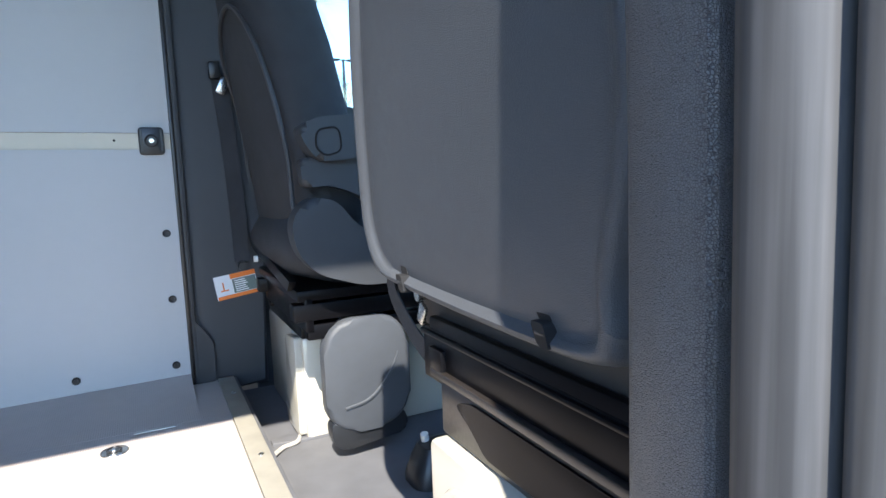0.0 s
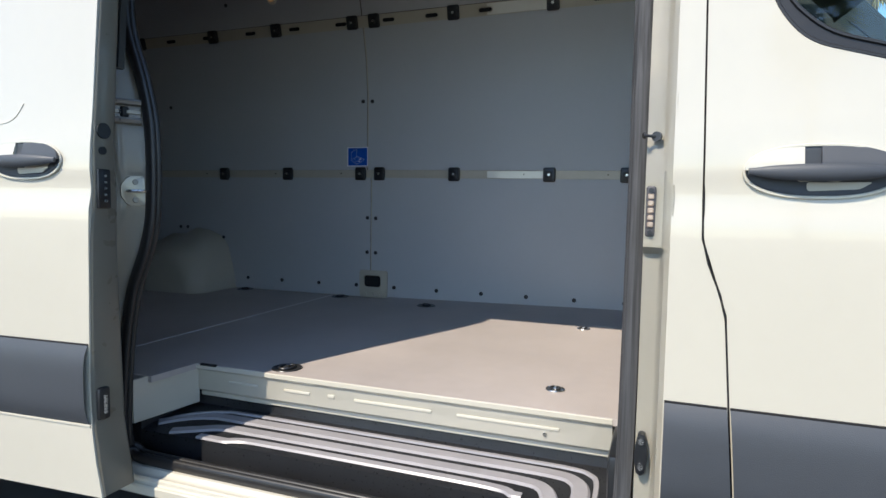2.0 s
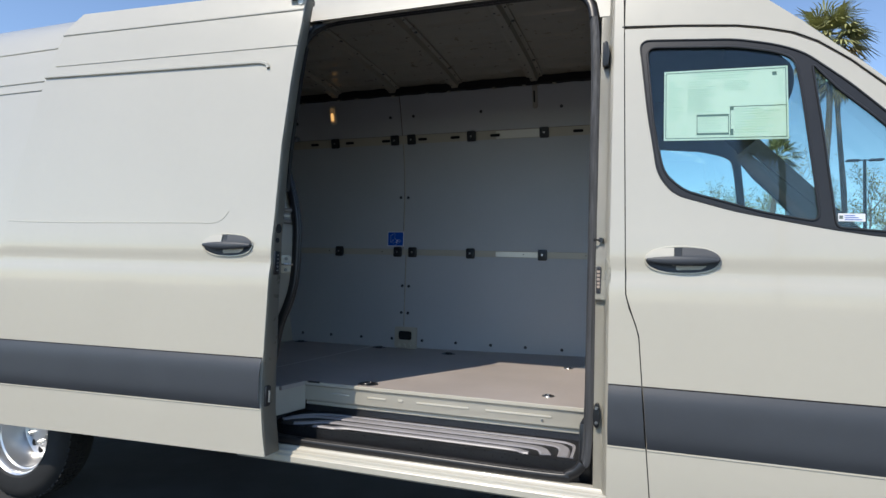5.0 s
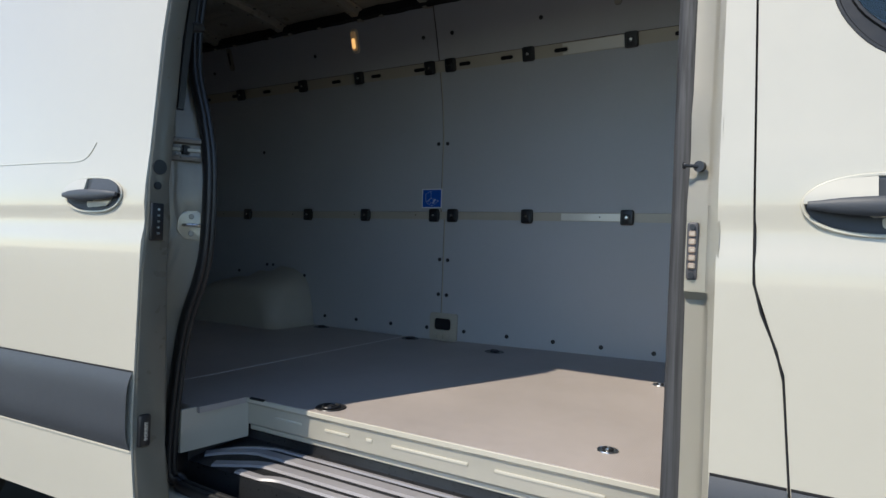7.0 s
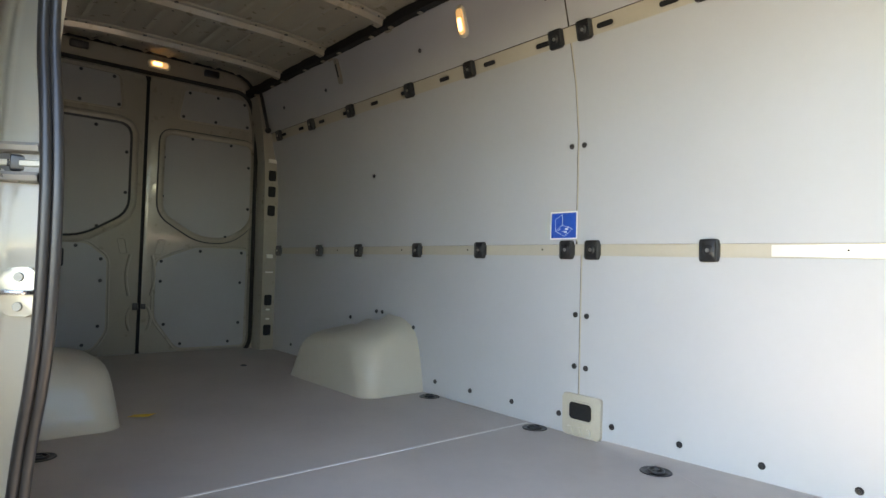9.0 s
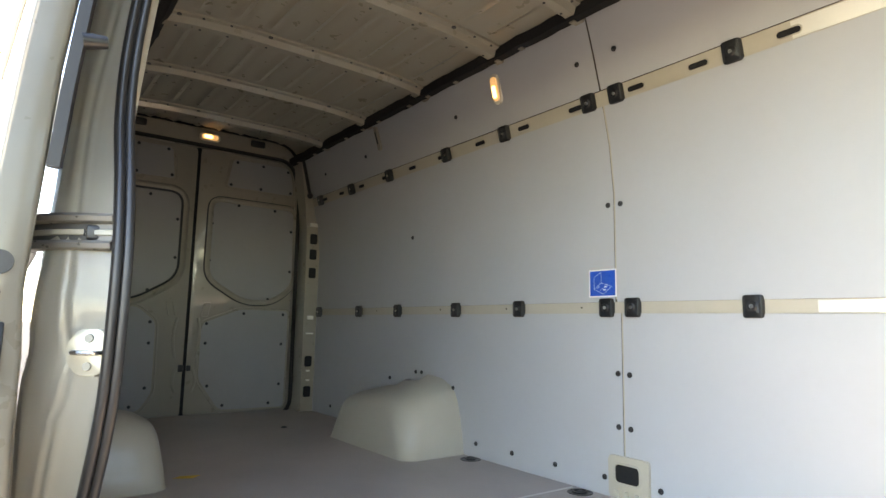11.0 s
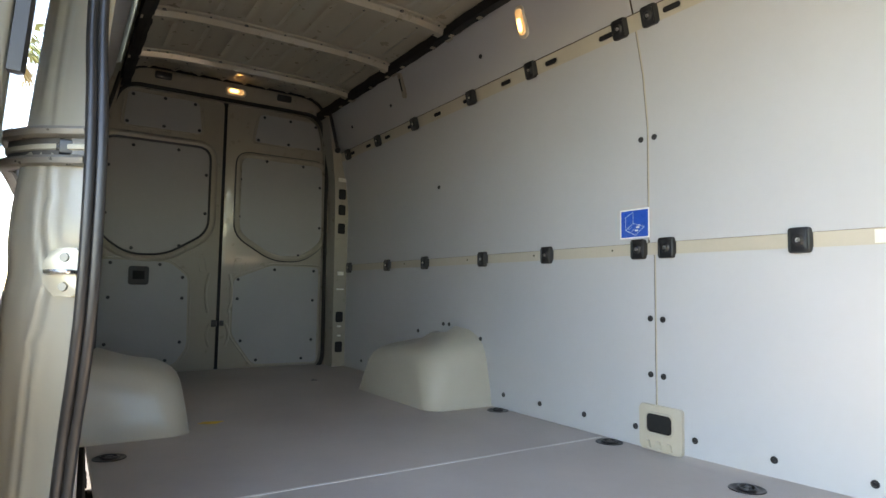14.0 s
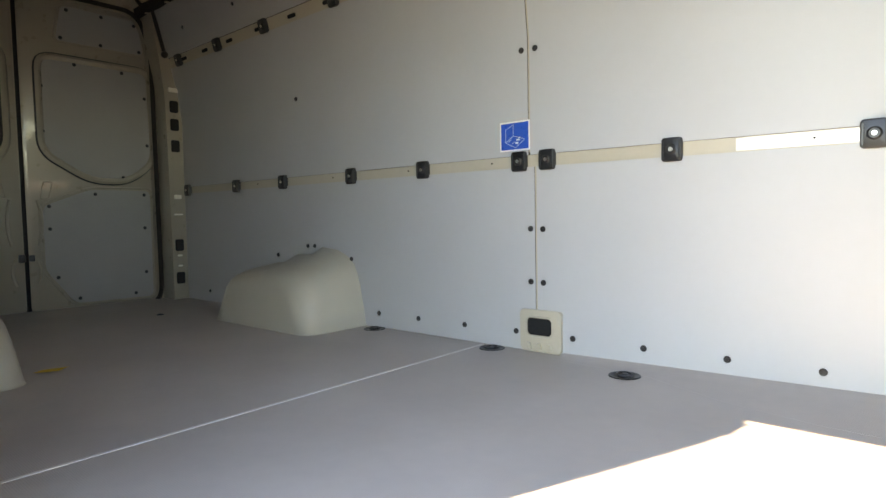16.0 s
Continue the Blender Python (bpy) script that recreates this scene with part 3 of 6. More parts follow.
interior_lamp((0, 0, 0), Matrix.Translation((-0.59, lining(0, 2.51), 2.505)) @ Matrix.Rotation(radians(16), 4, "X"), "lit amber lamp upright on the upper wall panel")
interior_lamp((0, 0, 0), Matrix.Translation((-2.945, 1.040, 2.700)) @ Matrix.Rotation(radians(90), 4, "Z") @ Matrix.Rotation(radians(90), 4, "Y"), "lit amber lamp over the rear doors")


def wall_hook(x):
    t = thing("wall_bracket", (x, 1.72, 2.46), "sand-coloured metal bracket with a slot on the upper wall", "bracket", "upper wall brackets")
    o = [(x - 0.018, 2.60), (x + 0.018, 2.60), (x + 0.018, 2.47), (x + 0.010, 2.455), (x - 0.018, 2.455)]
    part("arm", sheet(rounded(o, 0.010), [], lambda a, z: lining(a, z) - 0.016, 0.014, [2.5, 2.55]), INNER, t)
    part("slot", sheet(rrect(x - 0.004, 2.53, 0.012, 0.075, 0.005), [], lambda a, z: lining(a, z) - 0.0175, 0.002, [2.52]), HOLE, t)


for hx in (1.02, -1.70):
    wall_hook(hx)


# ---- ceiling ----
def roof_in(y, z0=2.634, rise=0.036):
    t = (y - 1.01) / 0.70
    return z0 + rise * (1 - abs(t) ** 4.0)


YS = [0.30 + 1.42 * k / 28 for k in range(29)]
FINE = [0.30 + 1.42 * k / 96 for k in range(97)]
c = bmesh.new()
RIBS = (-2.37, -1.762, -1.141, -0.526, -0.04, 0.451, 1.026, 1.56)
xs = [-2.90 + 0.035 * k for k in range(141)]


def pressed(x, y):
    """Long shallow swages of the roof sheet between the bows."""
    d = min(abs(x - r) for r in RIBS)
    end = max(0.0, min(1.0, (d - 0.085) / 0.035))
    q = (y - 0.385) % 0.1565 - 0.078
    return -0.012 * end * (math.exp(-(q / 0.013) ** 2) - 0.5 * math.exp(-((q - 0.034) / 0.010) ** 2)) if 0.40 < y < 1.62 else 0.0


def rear_lift(x, y):
    """The sheet rises behind the last bow to the nearly level rear header."""
    k = max(0.0, min(1.0, (-2.45 - x) / 0.42))
    t = min(1.0, abs((y - 1.01) / 0.71))
    return (0.078 * (1 - t ** 10) + 0.036 * (t ** 4 - t ** 14)) * k * k * (3 - 2 * k)


loft(c, [[Vector((x, y, roof_in(y) + 0.012 + rear_lift(x, y) + pressed(x, y))) for y in FINE] for x in xs])
loft(c, [[Vector((x, y, roof_in(y) + 0.03 + rear_lift(x, y) * 1.1)) for y in YS] for x in (-2.90, -2.66, -2.45, 2.0)])
for r in RIBS:
    prof = ((-0.058, 0.010), (-0.056, 0.000), (-0.034, -0.003), (-0.022, -0.030), (0.022, -0.030), (0.034, -0.003), (0.056, 0.000), (0.058, 0.010))
    loft(c, [[Vector((r + u, y, roof_in(y) + w)) for u, w in prof] for y in YS])
    plain = len(c.faces)
    for k, y in enumerate((0.40, 0.50, 0.62, 0.80, 1.01, 1.22, 1.40, 1.52, 1.62)):
        for u in (-0.012, 0.045):
            h = 0.028 if u < 0 else 0.001
            rod(c, (r + u, y, roof_in(y) - h), (r + u, y, roof_in(y) - h - 0.0045), 0.006 if u < 0 or k % 3 else 0.011, seg=8)
    c.faces.ensure_lookup_table()
    for f in c.faces[plain:]:
        f.material_index = 1
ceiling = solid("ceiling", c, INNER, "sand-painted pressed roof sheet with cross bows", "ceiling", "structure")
ceiling.data.materials.append(DARKSTEEL)
for yy, sgn in ((1.690, 1), (0.330, -1)):
    b = bmesh.new()
    path = [Vector((x, yy + 0.002 * math.sin(x * 23) + 0.0015 * math.sin(x * 57), 2.634 + 0.002 * math.sin(x * 31))) for x in [-3.0 + 0.05 * k for k in range(92)]]
    sweep(b, path, [(-0.030, -0.018), (-0.006, -0.034), (0.030, -0.030), (0.034, 0.018), (-0.030, 0.022)], up=(0, 0, 1))
    solid("roof_duct", b, HOLE, "black foam strip along the ceiling edge", "trim strip", "structure")
b = bmesh.new()
sweep(b, [Vector((-2.912, y, roof_in(y) + 0.018 + rear_lift(-2.9, y))) for y in YS], [(-0.014, -0.012), (0.014, -0.014), (0.016, 0.020), (-0.014, 0.020)], up=(0, 0, 1))
solid("rear_foam", b, HOLE, "black foam strip where the ceiling meets the rear frame", "trim strip", "structure")
b = bmesh.new()
for k in range(17):
    x = -2.8 + 0.25 * k + 0.05 * math.sin(k * 2.3)
    box(b, (x - 0.012, 1.668, 2.592), (x + 0.014, 1.692, 2.599), 0.002, 1)
solid("duct_clip", b, INNER, "sand metal tabs holding the black strip", "tab", "structure")

# ---- wall on the door side, behind and above the opening ----
inner = tagged(new("wall_south"), "grey panelled side wall around the door opening", "wall", kind="structure")


def lining_s(x, z):
    return 1.965 - lining(x, z)


part("panel", sheet([(-2.86, 0.70), (0.02, 0.70), (0.02, 2.64), (-2.86, 2.64)], [], lambda x, z: lining_s(x, z) - 0.012, 0.012, [1.9, 2.0, 2.1, 2.2, 2.3, 2.4, 2.5]), PANEL, inner)
part("header", sheet([(0.02, 2.50), (1.75, 2.50), (1.75, 2.66), (0.02, 2.66)], [], lambda x, z: lining_s(x, z) - 0.04, 0.04, [2.5]), INNER, inner)


# ---- wheel arches inside ----
def wheel_arch(mirror):
    rows = []
    for h, g in ((0.0, 0.0), (0.02, 0.004), (0.3, 0.013), (0.6, 0.026), (0.78, 0.037), (0.89, 0.050), (0.96, 0.070), (1.0, 0.104)):
        row = []
        xa, xb = -1.825 + g * 1.2, (-1.045 - g * 1.3) if mirror else (-0.962 - g * 1.75)
        ya = 1.522 + g * 0.75
        n = 10
        r = 0.085 + 0.07 * h
        pts = [(xa, 1.90)]
        for k in range(n + 1):
            a = radians(180 + 90 * k / n)
            pts.append((xa + r + r * math.cos(a), ya + r + r * math.sin(a)))
        for k in range(1, 6):
            pts.append((xa + r + (xb - xa - 2 * r) * k / 6, ya))
        for k in range(n + 1):
            a = radians(270 + 90 * k / n)
            pts.append((xb - r + r * math.cos(a), ya + r + r * math.sin(a)))
        pts.append((xb, 1.90))
        for px, py in pts:
            t = (py - 1.5) / 0.385
            mid = math.exp(-((px + 1.27) / 0.42) ** 2)
            z = DECK + h * (0.225 + (0.06 if mirror else 0.125) * max(0, t) ** 0.75 * mid + 0.02 * max(0, t))
            row.append(Vector((px, 2.02 - py if mirror else py, z)))
        rows.append(row)
    b = bmesh.new()
    loft(b, rows)
    # the dished top
    top = rows[-1]
    cen = [Vector((-1.385 + (p.x + 1.385) * 0.55, (p.y + ((2.02 - 1.80) if mirror else 1.80)) / 2, p.z - 0.004 + 0.03 * math.exp(-((p.x + 1.26) / 0.3) ** 2))) for p in top]
    cen2 = [Vector((-1.385 + (p.x + 1.385) * 0.12, (p.y * 0.2 + ((2.02 - 1.85) if mirror else 1.85) * 0.8), DECK + (0.285 if mirror else 0.345))) for p in top]
    loft(b, [top, cen, cen2])
    bmesh.ops.remove_doubles(b, verts=b.verts, dist=0.0005)
    ob = thing("wheel_arch", (-1.385, 2.02 - 1.7 if mirror else 1.7, DECK), "glossy sand-painted wheel arch rising from the cargo floor", "wheel arch", "wheel arches")
    part("shell", b, ARCH, ob, angle=50)
    for k in range(4):
        x = -1.70 + 0.066 * k
        y0 = 1.522
        yy = (lambda v: 2.02 - v) if mirror else (lambda v: v)
        b = bmesh.new()
        sweep(b, [Vector((x, yy(y0 + 0.006 + 0.016 * h + 0.012 * h ** 3), DECK + 0.02 + 0.160 * h)) for h in [j / 6 for j in range(7)]], ringprof(0.0028, 6), up=(0, 1, 0))
        part("rib", b, ARCH, ob)
    return ob


wheel_arch(False)
wheel_arch(True)

# ---- rear end ----
RX = -3.06
rear = tagged(new("wall_west"), "sand-painted rear frame around the two cargo doors", "wall", kind="structure")
b = bmesh.new()
arch_in = rounded([(0.236, 0.66), (1.764, 0.66), (1.756, 2.40), (1.68, 2.632), (0.32, 2.632), (0.244, 2.40)], 0.14, 8)
outer = [(0.05, 0.60), (1.97, 0.60), (1.97, 2.9), (0.05, 2.9)]
edges = []
for lp in (outer, arch_in):
    vs = [b.verts.new((0, u, v)) for u, v in lp]
    edges += [b.edges.new((vs[i], vs[(i + 1) % len(vs)])) for i in range(len(vs))]
bmesh.ops.triangle_fill(b, use_beauty=True, use_dissolve=False, edges=edges, normal=(1, 0, 0))
r = bmesh.ops.extrude_face_region(b, geom=b.faces[:])
for v in [q for q in r["geom"] if isinstance(q, bmesh.types.BMVert)]:
    v.co.x += 0.10
for v in b.verts:
    v.co.x += RX + 0.01
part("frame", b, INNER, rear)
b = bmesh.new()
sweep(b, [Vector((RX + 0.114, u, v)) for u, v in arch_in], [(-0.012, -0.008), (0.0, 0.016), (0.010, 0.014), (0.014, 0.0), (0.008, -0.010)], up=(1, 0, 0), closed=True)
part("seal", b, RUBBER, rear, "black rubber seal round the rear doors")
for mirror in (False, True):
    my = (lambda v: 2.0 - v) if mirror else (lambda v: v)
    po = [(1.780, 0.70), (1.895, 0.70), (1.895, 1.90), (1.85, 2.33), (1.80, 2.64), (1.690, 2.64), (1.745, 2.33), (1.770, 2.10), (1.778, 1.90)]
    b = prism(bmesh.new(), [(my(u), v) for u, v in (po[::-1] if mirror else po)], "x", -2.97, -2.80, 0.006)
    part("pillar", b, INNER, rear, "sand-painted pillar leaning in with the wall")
    for z in (2.009, 1.888, 1.744, 1.071, 0.846):
        b = prism(bmesh.new(), rrect(my(1.832), z, 0.058, 0.080, 0.012), "x", -2.802, -2.7965, 0.001, 1)
        part("pocket", b, HOLE, rear, "dark square opening in the pillar")
    for z, w, h in ((2.12, 0.07, 0.03), (1.40, 0.05, 0.03), (1.28, 0.06, 0.012), (1.0, 0.03, 0.014), (0.93, 0.03, 0.014)):
        # pillar glints put into the colour: pressings far paler than their metal
        part("pressing", prism(bmesh.new(), rrect(my(1.832), z, w, h, 0.005), "x", -2.801, -2.790, 0.004, 2), TAPE, rear, "glossy pillar pressing, coloured pale for its glints")
    b = bmesh.new()
    rod(b, (-2.79, my(1.706), 2.64), (-2.785, my(1.775), 2.36), 0.013, seg=10)
    bmesh.ops.create_uvsphere(b, u_segments=10, v_segments=8, radius=0.024, matrix=Matrix.Translation((-2.785, my(1.778), 2.345)))
    part("rubber_post", b, RUBBER, rear, "black rubber cord ending in a knob")
for y0 in (0.56, 1.40):
    part("stop_block", new_box((RX + 0.10, y0 - 0.055, 2.695), (RX + 0.135, y0 + 0.055, 2.745), 0.012), BLACK, rear)


def rear_door(mirror):
    my = (lambda v: 2.0 - v) if mirror else (lambda v: v)
    d = tagged(new("door_2" if mirror else "door_1"), "closed sand-painted rear door with grey lining panels", "door", kind="structure")

    def ol(pts, r, n=5):
        return [(my(u), v) for u, v in rounded(pts, r, n)]
    leaf = [(1.012, 0.655), (1.785, 0.655), (1.785, 2.40), (1.70, 2.655), (1.012, 2.655)]
    win = [(1.088, 2.285), (1.788, 2.285), (1.797, 1.635), (1.61, 1.488), (1.37, 1.488), (1.086, 1.665)]
    b = bmesh.new()
    prism(b, ol(leaf, 0.06), "x", RX - 0.05, RX + 0.03, 0.008)
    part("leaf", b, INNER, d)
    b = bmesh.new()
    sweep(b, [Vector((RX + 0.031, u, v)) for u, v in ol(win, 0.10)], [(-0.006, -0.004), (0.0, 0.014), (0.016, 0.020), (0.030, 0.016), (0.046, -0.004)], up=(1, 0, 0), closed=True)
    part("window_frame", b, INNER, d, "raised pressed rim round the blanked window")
    groove = [((u - 1.44) * 0.99 + 1.44, (v - 1.89) * 0.99 + 1.89) for u, v in win]
    # black ring stands in for the shade in the groove round the panel
    b = bmesh.new()
    sweep(b, [Vector((RX + 0.034, u, v)) for u, v in ol(groove, 0.10)], ringprof(0.012, 8), up=(1, 0, 0), closed=True)
    part("groove_shade", b, RUBBER, d)
    low = [(1.098, 0.944), (1.098, 1.341), (1.367, 1.449), (1.744, 1.447), (1.740, 0.718), (1.255, 0.722)]
    top = [(1.250, 2.592), (1.706, 2.592), (1.738, 2.375), (1.213, 2.375)]
    if mirror:
        low = [(1.204, 0.866), (1.213, 1.348), (1.334, 1.449), (1.76, 1.456), (1.76, 0.73), (1.28, 0.745)]
        top = [(1.187, 2.598), (1.64, 2.604), (1.66, 2.370), (1.160, 2.375)]
    wp = [((u - 1.44) * 0.975 + 1.44, (v - 1.89) * 0.975 + 1.89) for u, v in win]
    for pts, r in ((low, 0.04), (wp, 0.09), (top, 0.03)):
        p = part("panel", prism(bmesh.new(), ol(pts, r), "x", RX + 0.030, RX + 0.036, 0.0015, 1), DIMPANEL, d, "grey lining panel, darkened for the dim rear end")
    for pts, r in ((low, 0.05), (top, 0.04)):
        cu, cv = sum(p[0] for p in pts) / len(pts), sum(p[1] for p in pts) / len(pts)
        big = [(cu + (u - cu) * 1.07, cv + (v - cv) * 1.05) for u, v in pts]
        b = bmesh.new()
        sweep(b, [Vector((RX + 0.031, u, v)) for u, v in ol(big, r)], [(-0.006, -0.003), (-0.002, 0.004), (0.004, 0.004), (0.009, -0.003)], up=(1, 0, 0), closed=True)
        part("panel_rim", b, INNER, d, "pressed rim round the lining panel")
    sc = finish(rod(bmesh.new(), (0, 0, 0), (0.006, 0, 0), 0.012, 0.008, seg=10), "screw")
    sc.materials.append(BLACK)
    spots = [(1.31, 2.238), (1.594, 2.232), (1.735, 2.08), (1.74, 1.76), (1.575, 1.535), (1.28, 1.565), (1.118, 1.803), (1.12, 2.08),
             (1.131, 1.341), (1.397, 1.421), (1.705, 1.42), (1.701, 1.193), (1.698, 0.889), (1.623, 0.750), (1.278, 0.752), (1.162, 0.895), (1.13, 1.20)]
    spots += [(1.28, 2.572), (1.482, 2.574), (1.686, 2.562), (1.24, 2.393), (1.471, 2.39), (1.713, 2.392)]
    if mirror:
        spots = spots[:8] + [(1.246, 1.346), (1.394, 1.43), (1.692, 1.432), (1.695, 1.204), (1.703, 0.897), (1.335, 0.778), (1.248, 0.899), (1.245, 1.202)]
        spots += [(1.215, 2.581), (1.41, 2.588), (1.61, 2.583), (1.18, 2.397), (1.412, 2.39), (1.64, 2.392)]
    for u, v in spots:
        piece("screw", sc, Matrix.Translation((RX + 0.0355, my(u), v)), d)
    for u0, v0, du, dv in ((1.07, 1.10, 0.05, 0.28), (1.055, 0.86, 0.05, 0.16)):
        b = bmesh.new()
        sweep(b, [Vector((RX + 0.032, my(u0 + du * math.sin(math.pi * k / 10) * 0.4), v0 + dv * k / 10)) for k in range(11)], ringprof(0.010, 6), up=(1, 0, 0))
        part("pressing", b, INNER, d, "pressed bead in the door metal")
    b = bmesh.new()
    sweep(b, [Vector((RX + 0.031, my(1.12 + u * 0.045 + v * 0.02), 1.44 + v * 0.10)) for u, v in rrect(0, 0, 1, 1, 0.12)], ringprof(0.004, 5), up=(1, 0, 0), closed=True)
    part("label_pressing", b, INNER, d)
    return d


rear_door(False)
dB = rear_door(True)
part("rear_skin", new_box((-3.26, 0.02, 0.40), (-3.20, 2.0, 2.86)), PAINT, van)
b = prism(bmesh.new(), rrect(0.478, 1.352, 0.125, 0.125, 0.018), "x", RX + 0.034, RX + 0.048, 0.004)
grip = part("latch_pocket", b, BLACK, dB, "black square recessed door pull")
part("pull", new_box((RX + 0.046, 0.44, 1.325), (RX + 0.056, 0.515, 1.385), 0.008), HOLE, grip)
part("gap_seal", new_box((RX - 0.02, 0.984, 0.66), (RX + 0.026, 1.016, 2.66), 0.006), HOLE, rear, "dark gap between the rear doors")
b = bmesh.new()
box(b, (RX + 0.03, 0.955, 1.00), (RX + 0.055, 0.99, 1.05), 0.006)
box(b, (RX + 0.03, 1.01, 1.005), (RX + 0.05, 1.04, 1.045), 0.006)
part("door_catch", b, DARKSTEEL, rear, "steel catch joining the rear doors")

# a dry leaf on the floor
b = bmesh.new()
pts = [(-0.055, 0, 0), (-0.03, 0.014, 0.006), (0.0, 0.020, 0.004), (0.035, 0.012, 0.010), (0.06, 0.0, 0.014), (0.03, -0.014, 0.004), (-0.01, -0.016, 0.003)]
vs = [b.verts.new(Vector(p) + Vector((0, 0, 0.003))) for p in pts]
b.faces.new(vs)
bmesh.ops.solidify(b, geom=b.faces[:], thickness=0.0015)
lf = solid("dry_leaf", b, LEAFY, "curled yellow dry leaf lying on the cargo floor", "leaf")
lf.matrix_basis = pose(-1.20, 0.59, DECK, 0, 0, 60)

# ---- outside: body side, door opening ----
SEAL = [(0.235, 2.445), (0.190, 2.38), (0.165, 2.25), (0.146, 1.94), (0.153, 1.764), (0.199, 1.612), (0.226, 1.465), (0.227, 1.243), (0.206, 1.12), (0.158, 0.98), (0.133, 0.766), (0.131, 0.54)]


def seal_x(z):
    return lerp([(v, u) for u, v in reversed(SEAL)], z)


rearq = [(-3.25, 0.42), (-1.80, 0.42)] + [(-1.385 + 0.42 * math.cos(radians(180 - a)), 0.42 + 0.40 * math.sin(radians(180 - a))) for a in range(10, 180, 12)] + [(-0.965, 0.42), (0.01, 0.42), (0.03, 1.0), (0.09, 1.25), (0.09, 1.5), (0.02, 1.8), (0.06, 2.44), (0.14, 2.50), (0.14, 2.83), (-3.25, 2.83)]
side = part("rear_side_panel", sheet(rearq, [], lambda x, z: skin(x, z) - 0.046, 0.012, ZC, [-2.5, -1.8, -0.9, -0.4]), PAINT, van, "long sand-painted rear side panel")
part("roof_side", sheet([(0.14, 2.475), (1.70, 2.475), (1.98, 2.470), (2.08, 2.43), (1.95, 2.62), (1.72, 2.83), (0.14, 2.83)], [], skin, 0.012, [2.54, 2.6, 2.65, 2.7, 2.74, 2.78], [0.5, 1.0, 1.5, 1.8]), PAINT, van)
RJ = 1.660
b = sheet([(RJ, 0.40), (1.8145, 0.40), (1.7665, 1.05), (1.718, 1.20), (1.696, 2.26), (1.690, 2.475), (RJ, 2.475)], [], skin, 0.05, ZC)
part("centre_pillar", b, PAINT, van, "sand-painted pillar between the front and the sliding door")
sill = [(0.070, 0.462), (0.040, 0.464), (0.030, 0.462), (0.024, 0.452), (0.016, 0.448), (0.006, 0.449), (0.001, 0.445), (0.000, 0.436), (-0.004, 0.432), (-0.010, 0.431), (-0.013, 0.427), (-0.012, 0.404), (-0.004, 0.396), (0.010, 0.390), (0.070, 0.390)]
part("sill_panel", prism(bmesh.new(), sill, "x", 0.01, RJ - 0.001), PAINT, van, "sand-painted sill with a stepped edge")
part("far_side", sheet([(-3.25, 0.40), (1.72, 0.40), (1.72, 2.83), (-3.25, 2.83)], [], lambda x, z: 2.02 - skin(x, z), 0.012, ZC), PAINT, van)
b = bmesh.new()
RY = [0.30 + 1.42 * k / 16 for k in range(17)]
loft(b, [[Vector((x, y, roof_in(y) + 0.120 - d)) for y in RY] for x, d in ((-3.25, 0.05), (-3.1, 0.0), (1.5, 0.0), (1.75, 0.03), (2.0, 0.10))])
part("roof", b, PAINT, van)

SEAL_Y = [(0.54, 0.040), (0.77, 0.049), (0.98, 0.060), (1.2, 0.074), (1.5, 0.076), (1.76, 0.068), (2.1, 0.078), (2.4, 0.13), (2.5, 0.16)]
# jamb at the rear of the opening: sloping from the skin in to the seal
def ridge(d, at, w):
    return math.exp(-((d - at) / w) ** 2)


def jamb_y(d, z):
    """How far in the pressed jamb lies, d back from the seal."""
    y0, ys = skin(0, z), lerp(SEAL_Y, z)
    base = lerp([(0.012, ys - 0.006), (0.024, y0 + 0.056), (0.040, y0 + 0.026), (0.056, y0 - 0.002), (0.075, y0 - 0.026), (0.100, y0 - 0.049), (0.125, y0 - 0.057), (0.160, y0 - 0.059), (0.240, y0 - 0.054)], d)
    bend = 0.012 * math.sin(z * 6.0 + 0.6) + 0.016 * ridge(z, 1.22, 0.07)
    y = base - 0.004 * ridge(d, 0.090 + bend * 0.7, 0.008) - 0.003 * ridge(d, 0.112 + bend * 0.7, 0.008)
    if d < 0.066:
        y += 0.006 * ridge(z, 1.29, 0.075) - 0.005 * ridge(z, 1.165, 0.012) + 0.004 * ridge(z, 1.42, 0.02)
    return y


b = bmesh.new()
DS = [0.012, 0.018, 0.024, 0.028] + [0.031 + 0.0025 * k for k in range(18)] + [0.078 + 0.005 * k for k in range(11)] + [0.138, 0.150, 0.175, 0.235]
rows = []
for k in range(86):
    z = 0.44 + 2.04 * k / 85
    sx = seal_x(z)
    wv = 0.006 * math.sin(z * 6.0 + 0.6) + 0.008 * ridge(z, 1.22, 0.07)
    lift = {d: 0.0034 * ridge(d, 0.060 - wv, 0.0048) + 0.0034 * ridge(d, 0.073 - wv, 0.0045) - 0.0018 * ridge(d, 0.066 - wv, 0.004) for d in DS}
    rows.append([Vector((sx - d + 0.86 * lift[d], jamb_y(d, z) - 0.5 * lift[d], z)) for d in reversed(DS)] + [Vector((sx - 0.020, lerp(SEAL_Y, z) + 0.008, z)), Vector((sx - 0.10, lerp(SEAL_Y, z) + 0.008, z))])
loft(b, rows)
bmesh.ops.solidify(b, geom=b.faces[:], thickness=0.003)
jamb = part("door_jamb", b, PAINT, van, "sand-painted rear jamb of the door opening", angle=60)
